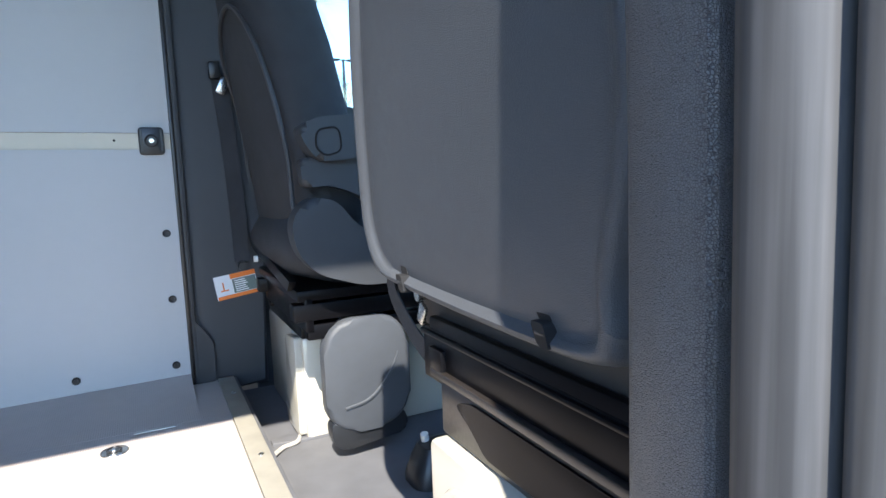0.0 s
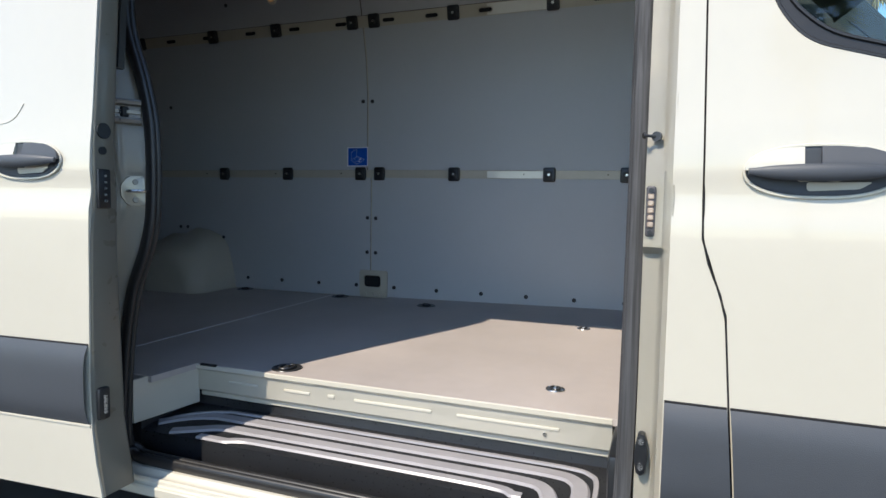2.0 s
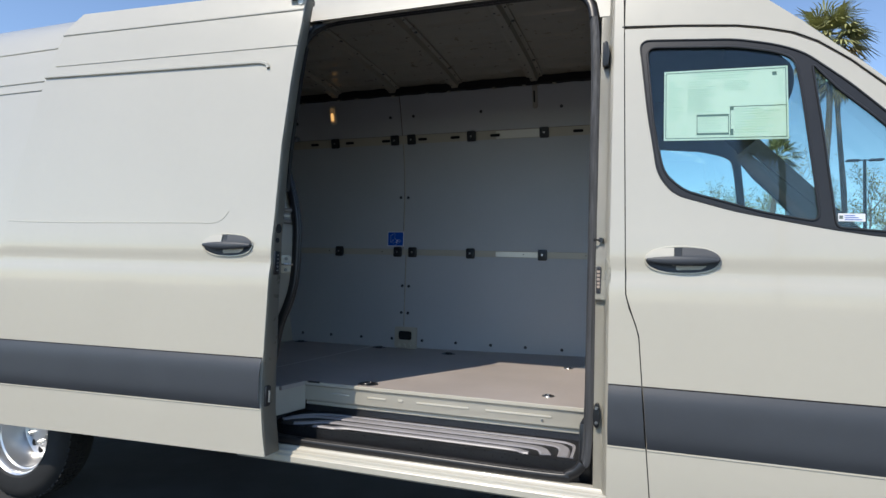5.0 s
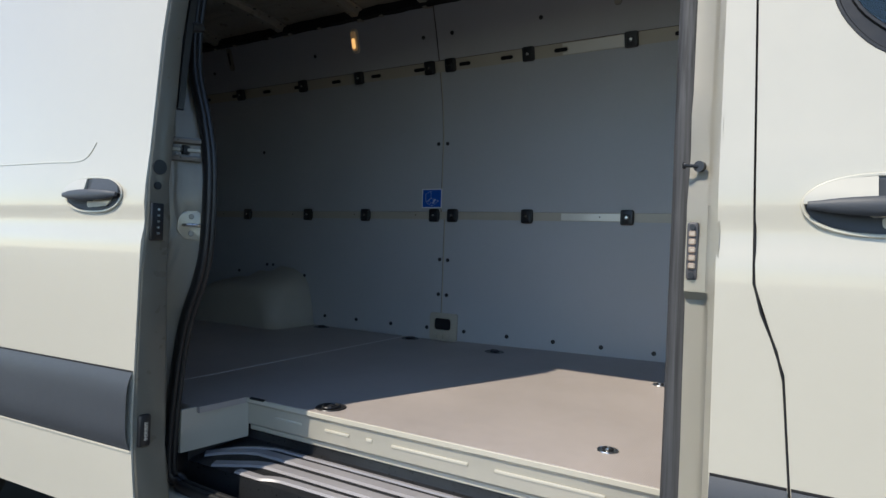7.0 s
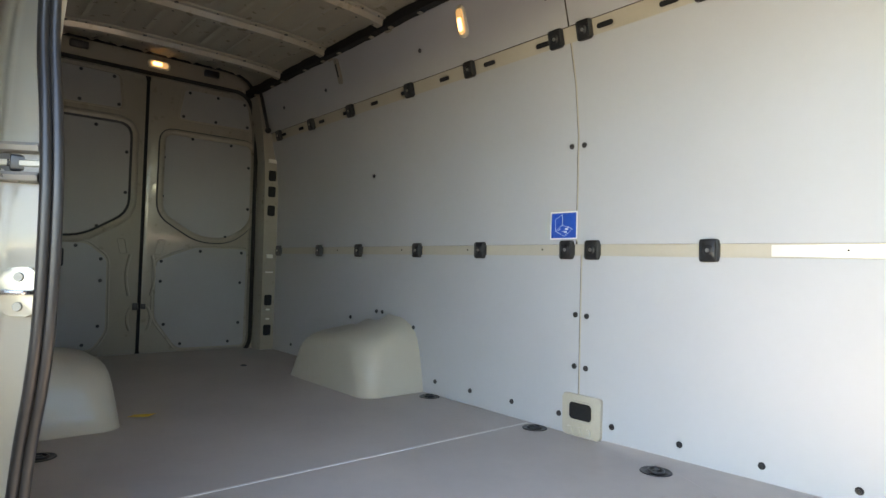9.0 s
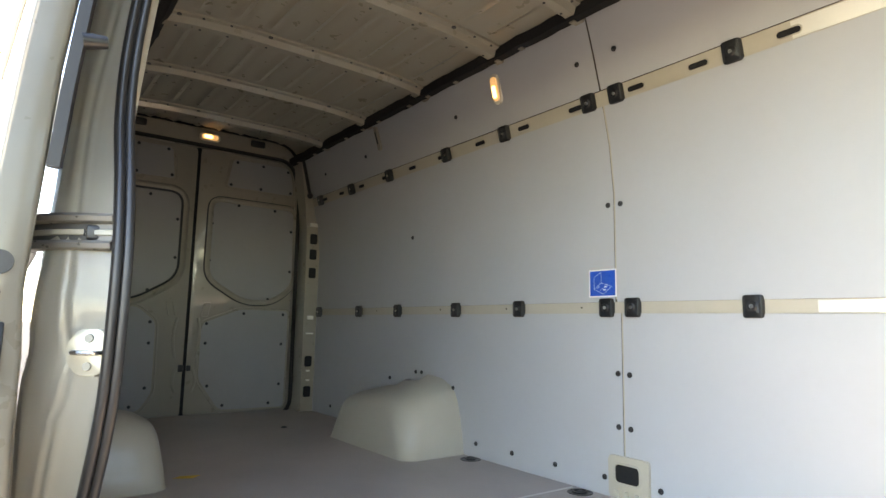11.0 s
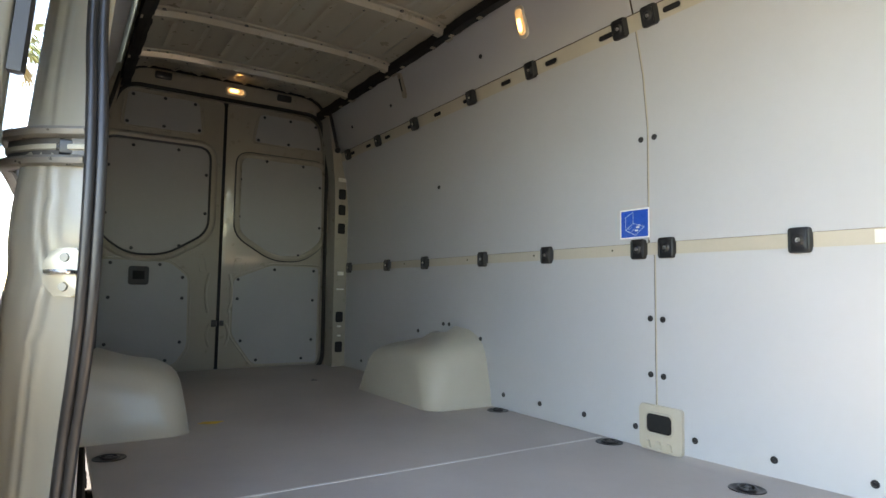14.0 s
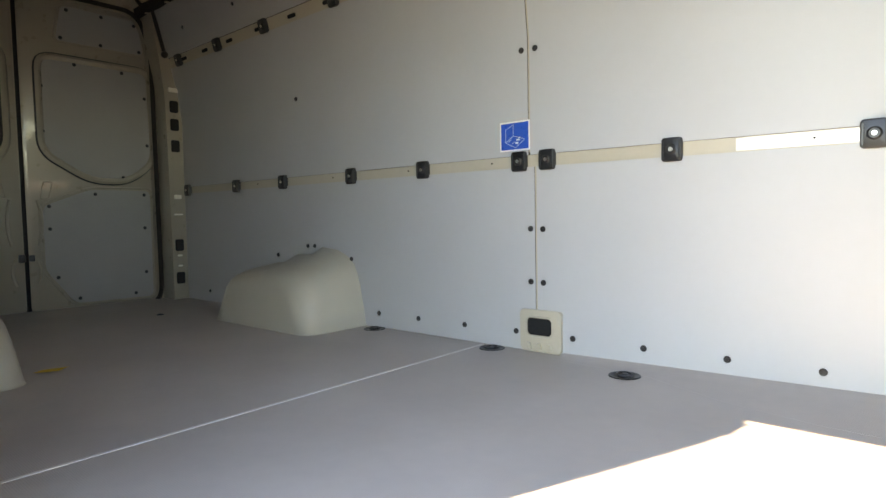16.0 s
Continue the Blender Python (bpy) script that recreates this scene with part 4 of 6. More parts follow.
# opening seal, one long rubber loop
loop = [Vector((u, lerp(SEAL_Y, v), v)) for u, v in SEAL]
loop = loop + [Vector(p) for p in ((0.155, 0.060, 0.492), (0.24, 0.055, 0.478), (0.8, 0.055, 0.478), (1.43, 0.055, 0.478), (1.515, 0.060, 0.492), (1.562, 0.064, 0.53), (1.585, 0.070, 0.62), (1.591, 0.074, 1.2), (1.591, 0.084, 1.6), (1.588, 0.120, 2.1), (1.574, 0.152, 2.34), (1.547, 0.170, 2.43), (1.50, 0.18, 2.470), (1.43, 0.18, 2.486), (1.2, 0.18, 2.490), (0.7, 0.18, 2.493), (0.33, 0.18, 2.490))]
loop = smooth_path(loop + [loop[0]], 5)
BEADS = [(-0.016, -0.015), (-0.006, -0.020), (0.006, -0.021), (0.013, -0.0195), (0.018, -0.016), (0.0195, -0.0115), (0.018, -0.006), (0.012, -0.003), (0.018, 0.0), (0.0205, 0.006), (0.019, 0.012), (0.013, 0.0155), (0.002, 0.014), (-0.012, 0.016), (-0.018, 0.0)]
fore = [k for k, p in enumerate(loop) if p.x > 1.565 and p.z < 2.36]
b = sweep(bmesh.new(), loop[:fore[0] + 1], BEADS, up=(0, 1, 0))
part("opening_seal", b, RUBBER, van, "black rubber seal round the door opening", angle=50)
# same rubber as the opening seal, made paler for the sunlight on it
b = sweep(bmesh.new(), loop[fore[0]:fore[-1] + 1], [(-0.016, -0.015), (-0.006, -0.019), (0.004, -0.019), (0.010, -0.017), (0.0145, -0.013), (0.0155, -0.009), (0.013, -0.005), (0.008, -0.0025), (0.016, 0.0)] + [(0.0205, 0.005), (0.0215, 0.011), (0.0205, 0.018), (0.017, 0.024), (0.009, 0.027), (-0.008, 0.024), (-0.018, 0.0)], up=(0, 1, 0))
part("front_seal", b, streaked("sunlit_rubber", (0.060, 0.060, 0.062)), van, "dusty double-beaded rubber on the pillar, paled for the sun on it", angle=50)
b = sweep(bmesh.new(), loop[fore[-1]:], BEADS, up=(0, 1, 0))
part("header_seal", b, RUBBER, van, "black rubber seal under the header", angle=50)
# the broad ribbed rubber on the front pillar
b = bmesh.new()
PS = ((1.640, 0.090), (1.612, 0.093), (1.606, 0.096), (1.605, 0.100), (1.608, 0.104), (1.614, 0.110), (1.650, 0.112))
loft(b, [[Vector((px, py + max(0.0, skin(0, z) - 0.004) * 0.8, z)) for px, py in PS] for z in (0.53, 0.7, 1.0, 1.36, 1.48, 1.8, 2.1, 2.3, 2.42)])
part("pillar_seal", b, streaked("pale_rubber", (0.11, 0.11, 0.115)), van, "broad ribbed grey rubber on the pillar", angle=40)
# header and rounded rear corner above the opening
hd_o = [(-0.10, 2.24), (0.135, 2.24), (0.150, 2.33), (0.175, 2.395), (0.205, 2.438), (0.255, 2.468), (0.36, 2.480), (1.46, 2.480), (1.54, 2.455), (1.585, 2.40), (1.60, 2.33), (1.66, 2.33), (1.66, 2.56), (-0.10, 2.56)]
part("opening_header", sheet(hd_o, [], lambda x, z: skin(x, z) + 0.025, 0.05, [2.3, 2.4, 2.48, 2.54]), PAINT, van)
# striker, rail and roller on the jamb
ST = Matrix(((0.50, 0.866, 0, 0.190), (0.866, -0.50, 0, 0.032), (0, 0, 1, 1.286), (0, 0, 0, 1))) @ Matrix.Rotation(radians(90), 4, "X")


def on_striker(b):
    """From the striker's own plane (across, up, out) to the jamb."""
    bmesh.ops.transform(b, matrix=ST @ Matrix.Scale(-1, 4, (0, 0, 1)), verts=b.verts)
    return b


st = part("striker_plate", on_striker(prism(bmesh.new(), rounded([(-0.030, -0.016), (-0.012, -0.042), (0.028, -0.044), (0.034, -0.030), (0.034, 0.030), (0.028, 0.044), (-0.012, 0.042), (-0.030, 0.016)], 0.008), "z", -0.006, 0.007, 0.003)), mat("cream_plate", (0.50, 0.465, 0.37), 0.32, metal=0.3), jamb, "pale metal striker plate with two bolts")
for v in (-0.026, 0.026):
    part("striker_bolt", on_striker(rod(bmesh.new(), (0.008, v, 0.006), (0.008, v, 0.011), 0.0085, 0.0075, seg=12)), mat("bolt_steel", (0.22, 0.215, 0.20), 0.4, metal=0.7), st)
b = bmesh.new()
sweep(b, smooth_path([(-0.014, 0, 0.004), (-0.012, 0, 0.026), (0.008, 0, 0.032), (0.028, 0, 0.030), (0.032, 0, 0.004)], 5), ringprof(0.0045, 8), up=(0, 1, 0))
part("striker_loop", on_striker(b), STEEL, st)
RAILP = [(-0.6, -0.056), (-0.02, -0.058), (0.045, -0.064), (0.080, -0.056), (0.108, -0.038), (0.138, -0.016), (0.163, 0.014), (0.180, 0.043), (0.194, 0.064)]
RAILS = smooth_path([(u, v, 0) for u, v in RAILP], 4)


def rail_strip(sec):
    """A section (out, height) carried along the rail's curve."""
    b = bmesh.new()
    rows = []
    for k, p in enumerate(RAILS):
        d = (RAILS[min(k + 1, len(RAILS) - 1)] - RAILS[max(k - 1, 0)]).normalized()
        n = Vector((d.y, -d.x, 0))
        rows.append([Vector((p.x, p.y, z)) + n * o for o, z in sec])
    loft(b, rows)
    bmesh.ops.holes_fill(b, edges=[e for e in b.edges if e.is_boundary], sides=12)
    return b


gr = part("guide_rail", rail_strip([(-0.006, 1.553), (0.003, 1.551), (0.003, 1.480), (-0.006, 1.478), (-0.006, 1.553)]), mat("rail_steel", (0.16, 0.155, 0.15), 0.38, metal=0.5), van, "dark channel of the door's guide rail")
for zc in (1.541, 1.488):
    part("rail_flange", rail_strip([(0.0, zc + 0.010), (0.016, zc + 0.009), (0.021, zc + 0.003), (0.019, zc - 0.006), (0.014, zc - 0.009), (0.0, zc - 0.010), (0.0, zc + 0.010)]), BRIGHT, gr, "bright steel flange of the guide rail")
part("rail_lip", rail_strip([(0.003, 1.520), (0.007, 1.518), (0.007, 1.510), (0.003, 1.508), (0.003, 1.520)]), RAIL, gr)
b = prism(bmesh.new(), rrect(0.166, 1.514, 0.028, 0.030, 0.005), "y", 0.06, 0.016, 0.003)
part("rail_end", b, BLACK, gr)
part("rail_bolt", rod(bmesh.new(), (0.166, 0.017, 1.514), (0.166, 0.012, 1.514), 0.007, seg=10), DARKSTEEL, gr)
part("cream_patch", prism(bmesh.new(), rounded([(0.075, 1.82), (0.108, 1.82), (0.104, 1.96), (0.085, 1.96)], 0.01), "y", 0.088, 0.078, 0.002), TAPE, jamb)

# front jamb: pressed pillar side with its fittings
b = bmesh.new()
rows = []
for z in [0.40, 0.50, 0.56, 0.65, 0.72, 0.80, 0.90, 1.0, 1.10, 1.165, 1.18, 1.24, 1.31, 1.335, 1.40, 1.44, 1.5, 1.55, 1.8, 2.1, 2.3, 2.42, 2.48]:
    y0 = skin(0, z)
    bump = 0.020 if 1.17 < z < 1.345 else 0.012 if 1.49 < z < 1.54 else (-0.004 if 0.80 < z < 0.95 else 0.0)
    rows.append([Vector(p) for p in ((RJ + 0.004, y0, z), (RJ - 0.010, y0 + 0.004, z), (RJ - 0.016, y0 + 0.020 - bump, z), (RJ - 0.022 - bump * 0.4, y0 + 0.026 - bump, z), (RJ - 0.052, y0 + 0.028 - bump, z), (RJ - 0.050, y0 + 0.046, z), (RJ - 0.025, y0 + 0.12, z))])
loft(b, rows)
bmesh.ops.solidify(b, geom=b.faces[:], thickness=0.004)
fj = part("front_jamb", b, PAINT, van, "sand-painted front jamb with wavy pressings", angle=50)
b = bmesh.new()
rod(b, (1.628, 0.024, 1.406), (1.625, 0.014, 1.406), 0.010, seg=14)
rod(b, (1.626, 0.018, 1.406), (1.603, 0.004, 1.407), 0.0032, seg=10)
rod(b, (1.604, 0.0045, 1.407), (1.600, 0.003, 1.407), 0.007, 0.006, seg=12)
part("guide_pin", b, DARKSTEEL, fj, "steel guide pin with a mushroom head")
cp = part("contact_plate", prism(bmesh.new(), rrect(1.620, 1.253, 0.019, 0.104, 0.005), "y", 0.020, 0.004, 0.003), mat("contact_frame", (0.07, 0.065, 0.066), 0.4), fj, "grey contact plate with five copper pads")
for k in range(5):
    part("contact_pad", new_box((1.6140, 0.000, 1.2205 + 0.0145 * k), (1.6260, 0.008, 1.2315 + 0.0145 * k), 0.002, 1), mat("copper_pad", (0.55, 0.42, 0.33), 0.3, metal=0.6), cp)
for z in (1.210, 1.296):
    part("plate_bolt", rod(bmesh.new(), (1.620, 0.006, z), (1.620, -0.001, z), 0.005, seg=10), DARKSTEEL, cp)
lk = part("lower_guide", prism(bmesh.new(), rounded([(1.612, 0.695), (1.628, 0.695), (1.634, 0.735), (1.628, 0.785), (1.614, 0.785), (1.606, 0.74)], 0.008), "y", 0.03, 0.004, 0.005), BLACK, fj, "black locking wedge low on the jamb")
for z in (0.770, 0.715):
    part("guide_bolt", rod(bmesh.new(), (1.620, 0.008, z), (1.620, -0.003, z), 0.006, seg=10), STEEL, lk)
up = part("upper_guide", prism(bmesh.new(), rounded([(1.618, 2.10), (1.640, 2.10), (1.644, 2.15), (1.638, 2.20), (1.620, 2.20)], 0.008), "y", 0.09, 0.050, 0.006), BLACK, fj, "black locking wedge high on the jamb")

# step well under the opening
well = thing("entry_step", (0.85, 0.2, 0.48), "black moulded entry step with bright ribs below the cargo floor", "step")
b = bmesh.new()
loft(b, [[Vector((x, y, z)) for y, z in ((0.356, 0.590), (0.354, 0.575), (0.346, 0.552), (0.335, 0.546), (0.140, 0.532), (0.128, 0.526), (0.125, 0.45))] for x in (0.10, 0.14, 0.8, 1.5, 1.56)])
bmesh.ops.solidify(b, geom=b.faces[:], thickness=0.004)
part("tread", b, mat("step_plastic", (0.036, 0.037, 0.040), 0.30, vary=0.1, scale=8, bump=0.1, bump_scale=300), well)
# sun glare on the ribs put into their colour, far paler than the tread
ribmat = mat("sunlit_rib", (0.28, 0.265, 0.27), 0.36, vary=0.1, scale=12)
for k, (y0, xa, xb, w) in enumerate(((0.322, 0.24, 1.510, 0.008), (0.280, 0.22, 1.475, 0.025), (0.218, 0.31, 1.405, 0.024), (0.164, 0.42, 1.335, 0.016))):
    pts = [(xa - 0.10, max(y0 - 0.10, 0.142)), (xa - 0.04, y0 - 0.045), (xa + 0.04, y0 - 0.008), (xa + 0.16, y0), (xb - 0.25, y0), (xb - 0.07, y0 - 0.004), (xb - 0.020, y0 - 0.022), (xb, y0 - 0.06), (xb + 0.004, 0.142)]
    path = [Vector((u, max(v, 0.142), 0.532 + (max(v, 0.142) - 0.14) * 0.072 + 0.002)) for u, v, _ in smooth_path([(u, v, 0) for u, v in pts], 5)]
    b = bmesh.new()
    sweep(b, path, [(-w, -0.003), (-w * 0.7, 0.003), (w * 0.7, 0.003), (w, -0.003)], up=(0, 0, 1))
    part("rib", b, ribmat, well, "raised anti-slip rib, coloured pale for the sun glare on it")
part("end_cap", new_box((1.545, 0.110, 0.45), (1.600, 0.40, 0.684), 0.012), BLACK, well, "dark grey moulded end of the step well")
part("end_block", new_box((-0.02, 0.125, 0.44), (0.105, 0.40, 0.575), 0.01), BLACK, well)
part("slot_floor", new_box((0.0, 0.03, 0.40), (1.60, 0.40, 0.45)), HOLE, well)
riser = thing("floor_riser", (0.8, 0.33, 0.58), "sand-painted pressed riser between step and cargo floor", "riser", kind="structure")
prof = [(0.372, 0.580), (0.350, 0.580), (0.347, 0.584), (0.347, 0.596), (0.344, 0.600), (0.334, 0.604), (0.330, 0.610), (0.330, 0.672), (0.327, 0.677), (0.322, 0.680), (0.3185, 0.684), (0.3185, 0.6965), (0.321, 0.6985), (0.372, 0.6985)]
part("front", prism(bmesh.new(), prof, "x", 0.146, 1.540), PAINT, riser)
b = bmesh.new()
prism(b, [(0.112, 0.09), (0.148, 0.334), (0.140, 0.340), (0.100, 0.09)], "z", 0.56, 0.6985, 0.002, 1)
part("return", b, PAINT, riser)
for xa, xb in ((0.50, 0.60), (0.76, 1.02), (1.10, 1.40), (0.28, 0.40)):
    part("bead", new_box((xa, 0.3265, 0.640), (xb, 0.332, 0.650), 0.003), PAINT, riser, "pressed bead")
part("button", new_box((0.665, 0.3265, 0.640), (0.690, 0.332, 0.652), 0.003), PAINT, riser)
part("end_bolt", rod(bmesh.new(), (1.36, 0.331, 0.628), (1.36, 0.325, 0.628), 0.006, seg=8), STEEL, riser)

# ---- sliding door, pushed back along the side ----
sd = part("sliding_door", sheet([(0.254, 0.458), (0.240, 0.55), (0.230, 0.65), (0.226, 0.75), (0.229, 0.875), (0.236, 1.15), (0.243, 1.40), (0.249, 1.81), (0.266, 2.16), (0.280, 2.40), (0.278, 2.58), (-1.04, 2.58), (-1.10, 2.50), (-1.13, 2.40), (-1.17, 2.25), (-1.22, 1.9), (-1.285, 1.48), (-1.30, 0.458)], [], door_skin, 0.016, ZC, [-0.9, -0.5, -0.1]), PAINT, van, "sand-painted sliding door pushed open along the side")


def door_depth(z):
    """How thick the door is: it thins towards the roof."""
    return lerp([(0.45, 0.108), (0.9, 0.100), (1.2, 0.084), (1.4, 0.073), (1.6, 0.064), (2.6, 0.064)], z)


b = bmesh.new()
loft(b, [[Vector((x + d, door_skin(x, z) + o + (door_depth(z) if o < 0 else 0), z)) for d, o in ((-0.002, 0.003), (0.003, 0.007), (0.005, 0.012), (0.005, -0.010), (0.003, -0.004), (-0.004, -0.0001), (-0.05, -0.00005))] for x, z in ((0.252, 0.460), (0.230, 0.65), (0.229, 0.875), (0.236, 1.15), (0.240, 1.28), (0.243, 1.40), (0.249, 1.81), (0.266, 2.16), (0.280, 2.40), (0.278, 2.53))])
loft(b, [[Vector((x, door_skin(x, z) + door_depth(z) + o, z)) for o in (0.0, 0.006)] for x, z in ((0.19, 0.447), (0.18, 0.875), (0.19, 1.40), (0.20, 1.81), (0.216, 2.16), (0.246, 2.53))])
loft(b, [[Vector((x, door_skin(x, z) + door_depth(z) + 0.006, z)) for x in (xf - 0.05, -0.3, -1.2)] for xf, z in ((0.240, 0.447), (0.229, 0.875), (0.243, 1.40), (0.249, 1.81), (0.266, 2.16), (0.296, 2.53))])
bmesh.ops.solidify(b, geom=b.faces[:], thickness=0.003)
part("door_flange", b, INNER, sd, angle=50)
b = bmesh.new()
sweep(b, smooth_path([(x - 0.006, door_skin(x, z) + 0.080, z) for x, z in ((0.246, 1.615), (0.247, 1.66), (0.249, 1.81), (0.262, 2.1), (0.274, 2.30))], 3), [(-0.010, -0.012), (0.012, -0.010), (0.016, 0.004), (0.004, 0.014), (-0.010, 0.008)], up=(0, 1, 0))
part("door_seal", b, RUBBER, sd, "black rubber seal on the door edge")
b = bmesh.new()
rod(b, (0.244, door_skin(0.24, 1.86) + 0.085, 1.86), (0.244, door_skin(0.24, 1.87) + 0.125, 1.868), 0.017, 0.012, seg=12)
part("buffer", b, RUBBER, sd, "black rubber buffer inside the door edge")
for z, r in ((1.440, 0.022), (1.388, 0.0115)):
    yq = door_skin(0.24, z) + 0.032
    part("rubber_plug", rod(bmesh.new(), (0.240, yq, z), (0.252, yq, z), r, r * 0.93, seg=20), BLACK, sd, "round black rubber plug in the door edge")
yq = door_skin(0.24, 1.31) + 0.034
b = new_box((0.225, yq - 0.020, 1.236), (0.2525, yq + 0.018, 1.340), 0.004)
dc = part("contact_block", b, BLACK, sd, "black contact block with five steel pins")
for k in range(5):
    part("contact_pin", rod(bmesh.new(), (0.250, yq, 1.256 + 0.0165 * k), (0.2565, yq, 1.256 + 0.0165 * k), 0.004, 0.003, seg=8), STEEL, dc)
b = new_box((0.222, door_skin(0.23, 0.7) + 0.012, 0.665), (0.246, door_skin(0.23, 0.7) + 0.048, 0.755), 0.008)
lw = part("lower_lock", b, BLACK, sd, "black lock at the foot of the door edge")
part("lock_bolt", rod(bmesh.new(), (0.247, door_skin(0.23, 0.7) + 0.03, 0.685), (0.247, door_skin(0.23, 0.7) + 0.03, 0.735), 0.005, seg=8), STEEL, lw)


def door_line(z):
    return lerp([(0.40, 1.817), (1.04, 1.769)], z)


def crease(bm, pts, r):
    sweep(bm, pts, ringprof(r, 6), up=(0, 1, 0))


def moulding(xa, xb, yf, parent, bulge=0.016, z0=0.640, z1=0.862):
    """The wide grey side moulding: bowed, with thin edges."""
    fa, fb = (f if callable(f) else (lambda z, v=f: v) for f in (xa, xb))
    n = max(2, int((fb(0.7) - fa(0.7)) / 0.2))
    rows = []
    for k in range(n + 1):
        row = []
        for j in range(11):
            t = j / 10
            z = z0 + (z1 - z0) * t
            x = fa(z) + (fb(z) - fa(z)) * k / n
            row.append(Vector((x, yf(x, z) - 0.002 - bulge * (1 - (2 * t - 1) ** 4), z)))
        row = [row[0] + Vector((0, 0.006, 0.001))] + row + [row[-1] + Vector((0, 0.006, -0.001))]
        rows.append(row)
    b = bmesh.new()
    loft(b, rows)
    bmesh.ops.holes_fill(b, edges=[e for e in b.edges if e.is_boundary], sides=30)
    # near-black line for the gap's shadow above, painted bead for the highlight below
    for nm, z, dy, rr, mt in (("moulding_shadow", z1 + 0.001, 0.0, 0.003, HOLE), ("highlight_bead", z0 - 0.005, 0.001, 0.0045, PAINT)):
        bb = bmesh.new()
        crease(bb, [(fa(z) + (fb(z) - fa(z)) * k / n, yf(fa(z) + (fb(z) - fa(z)) * k / n, z) + dy, z) for k in range(n + 1)], rr)
        part(nm, bb, mt, parent)
    return part("side_moulding", b, STRIPE, parent, "wide dark grey plastic side moulding", angle=50)


moulding(-1.30, 0.226, door_skin, sd, 0.016, 0.660, 0.874)
moulding(RJ + 0.002, lambda z: door_line(z) - 0.003, skin, van)
moulding(-0.9, -0.06, lambda x, z: skin(x, z) - 0.046, van, 0.008)


b = bmesh.new()
crease(b, smooth_path([(x, door_skin(x, z) + 0.001, z) for x, z in ((-1.27, 1.470), (-1.0, 1.463), (-0.6, 1.463), (-0.2, 1.463), (-0.07, 1.462), (-0.02, 1.478), (0.01, 1.514))], 4), 0.0032)
part("lower_crease", b, PAINT, sd, "pressed crease under the blank window field")
b = bmesh.new()
pts = [(-1.17, 2.222)] + [(x, 2.222 - 0.012 * (x + 1.17) / 1.2) for x in (-0.7, -0.3, 0.0)] + [(0.09, 2.209), (0.130, 2.198), (0.142, 2.178)]
crease(b, smooth_path([(u, door_skin(u, v) - 0.004, v) for u, v in pts], 4), 0.0085)
part("upper_crease", b, PAINT, sd, "deep pressed edge above the blank window field")
for za, zb, r in ((2.280, 2.282, 0.003), (2.455, 2.462, 0.005)):
    b = bmesh.new()
    pts = [(-1.12 + 1.40 * k / 8, za + (zb - za) * k / 8) for k in range(9)]
    crease(b, [(u, door_skin(u, v) - 0.001, v) for u, v in pts], r)
    part("roof_crease", b, PAINT, sd)
for za in (2.245, 2.30, 2.50):
    b = bmesh.new()
    crease(b, [(x, skin(x, za) - 0.047, za) for x in (-3.2, -2.4, -1.6, -0.8)], 0.006)
    part("side_crease", b, PAINT, van)
bk = part("top_bracket", new_box((0.20, -0.06, 2.515), (0.278, 0.07, 2.550), 0.012), BLACK, sd, "black upper arm of the sliding door")
part("arm_roller", rod(bmesh.new(), (0.262, -0.035, 2.50), (0.262, 0.01, 2.50), 0.015, seg=12), TAPE, bk)


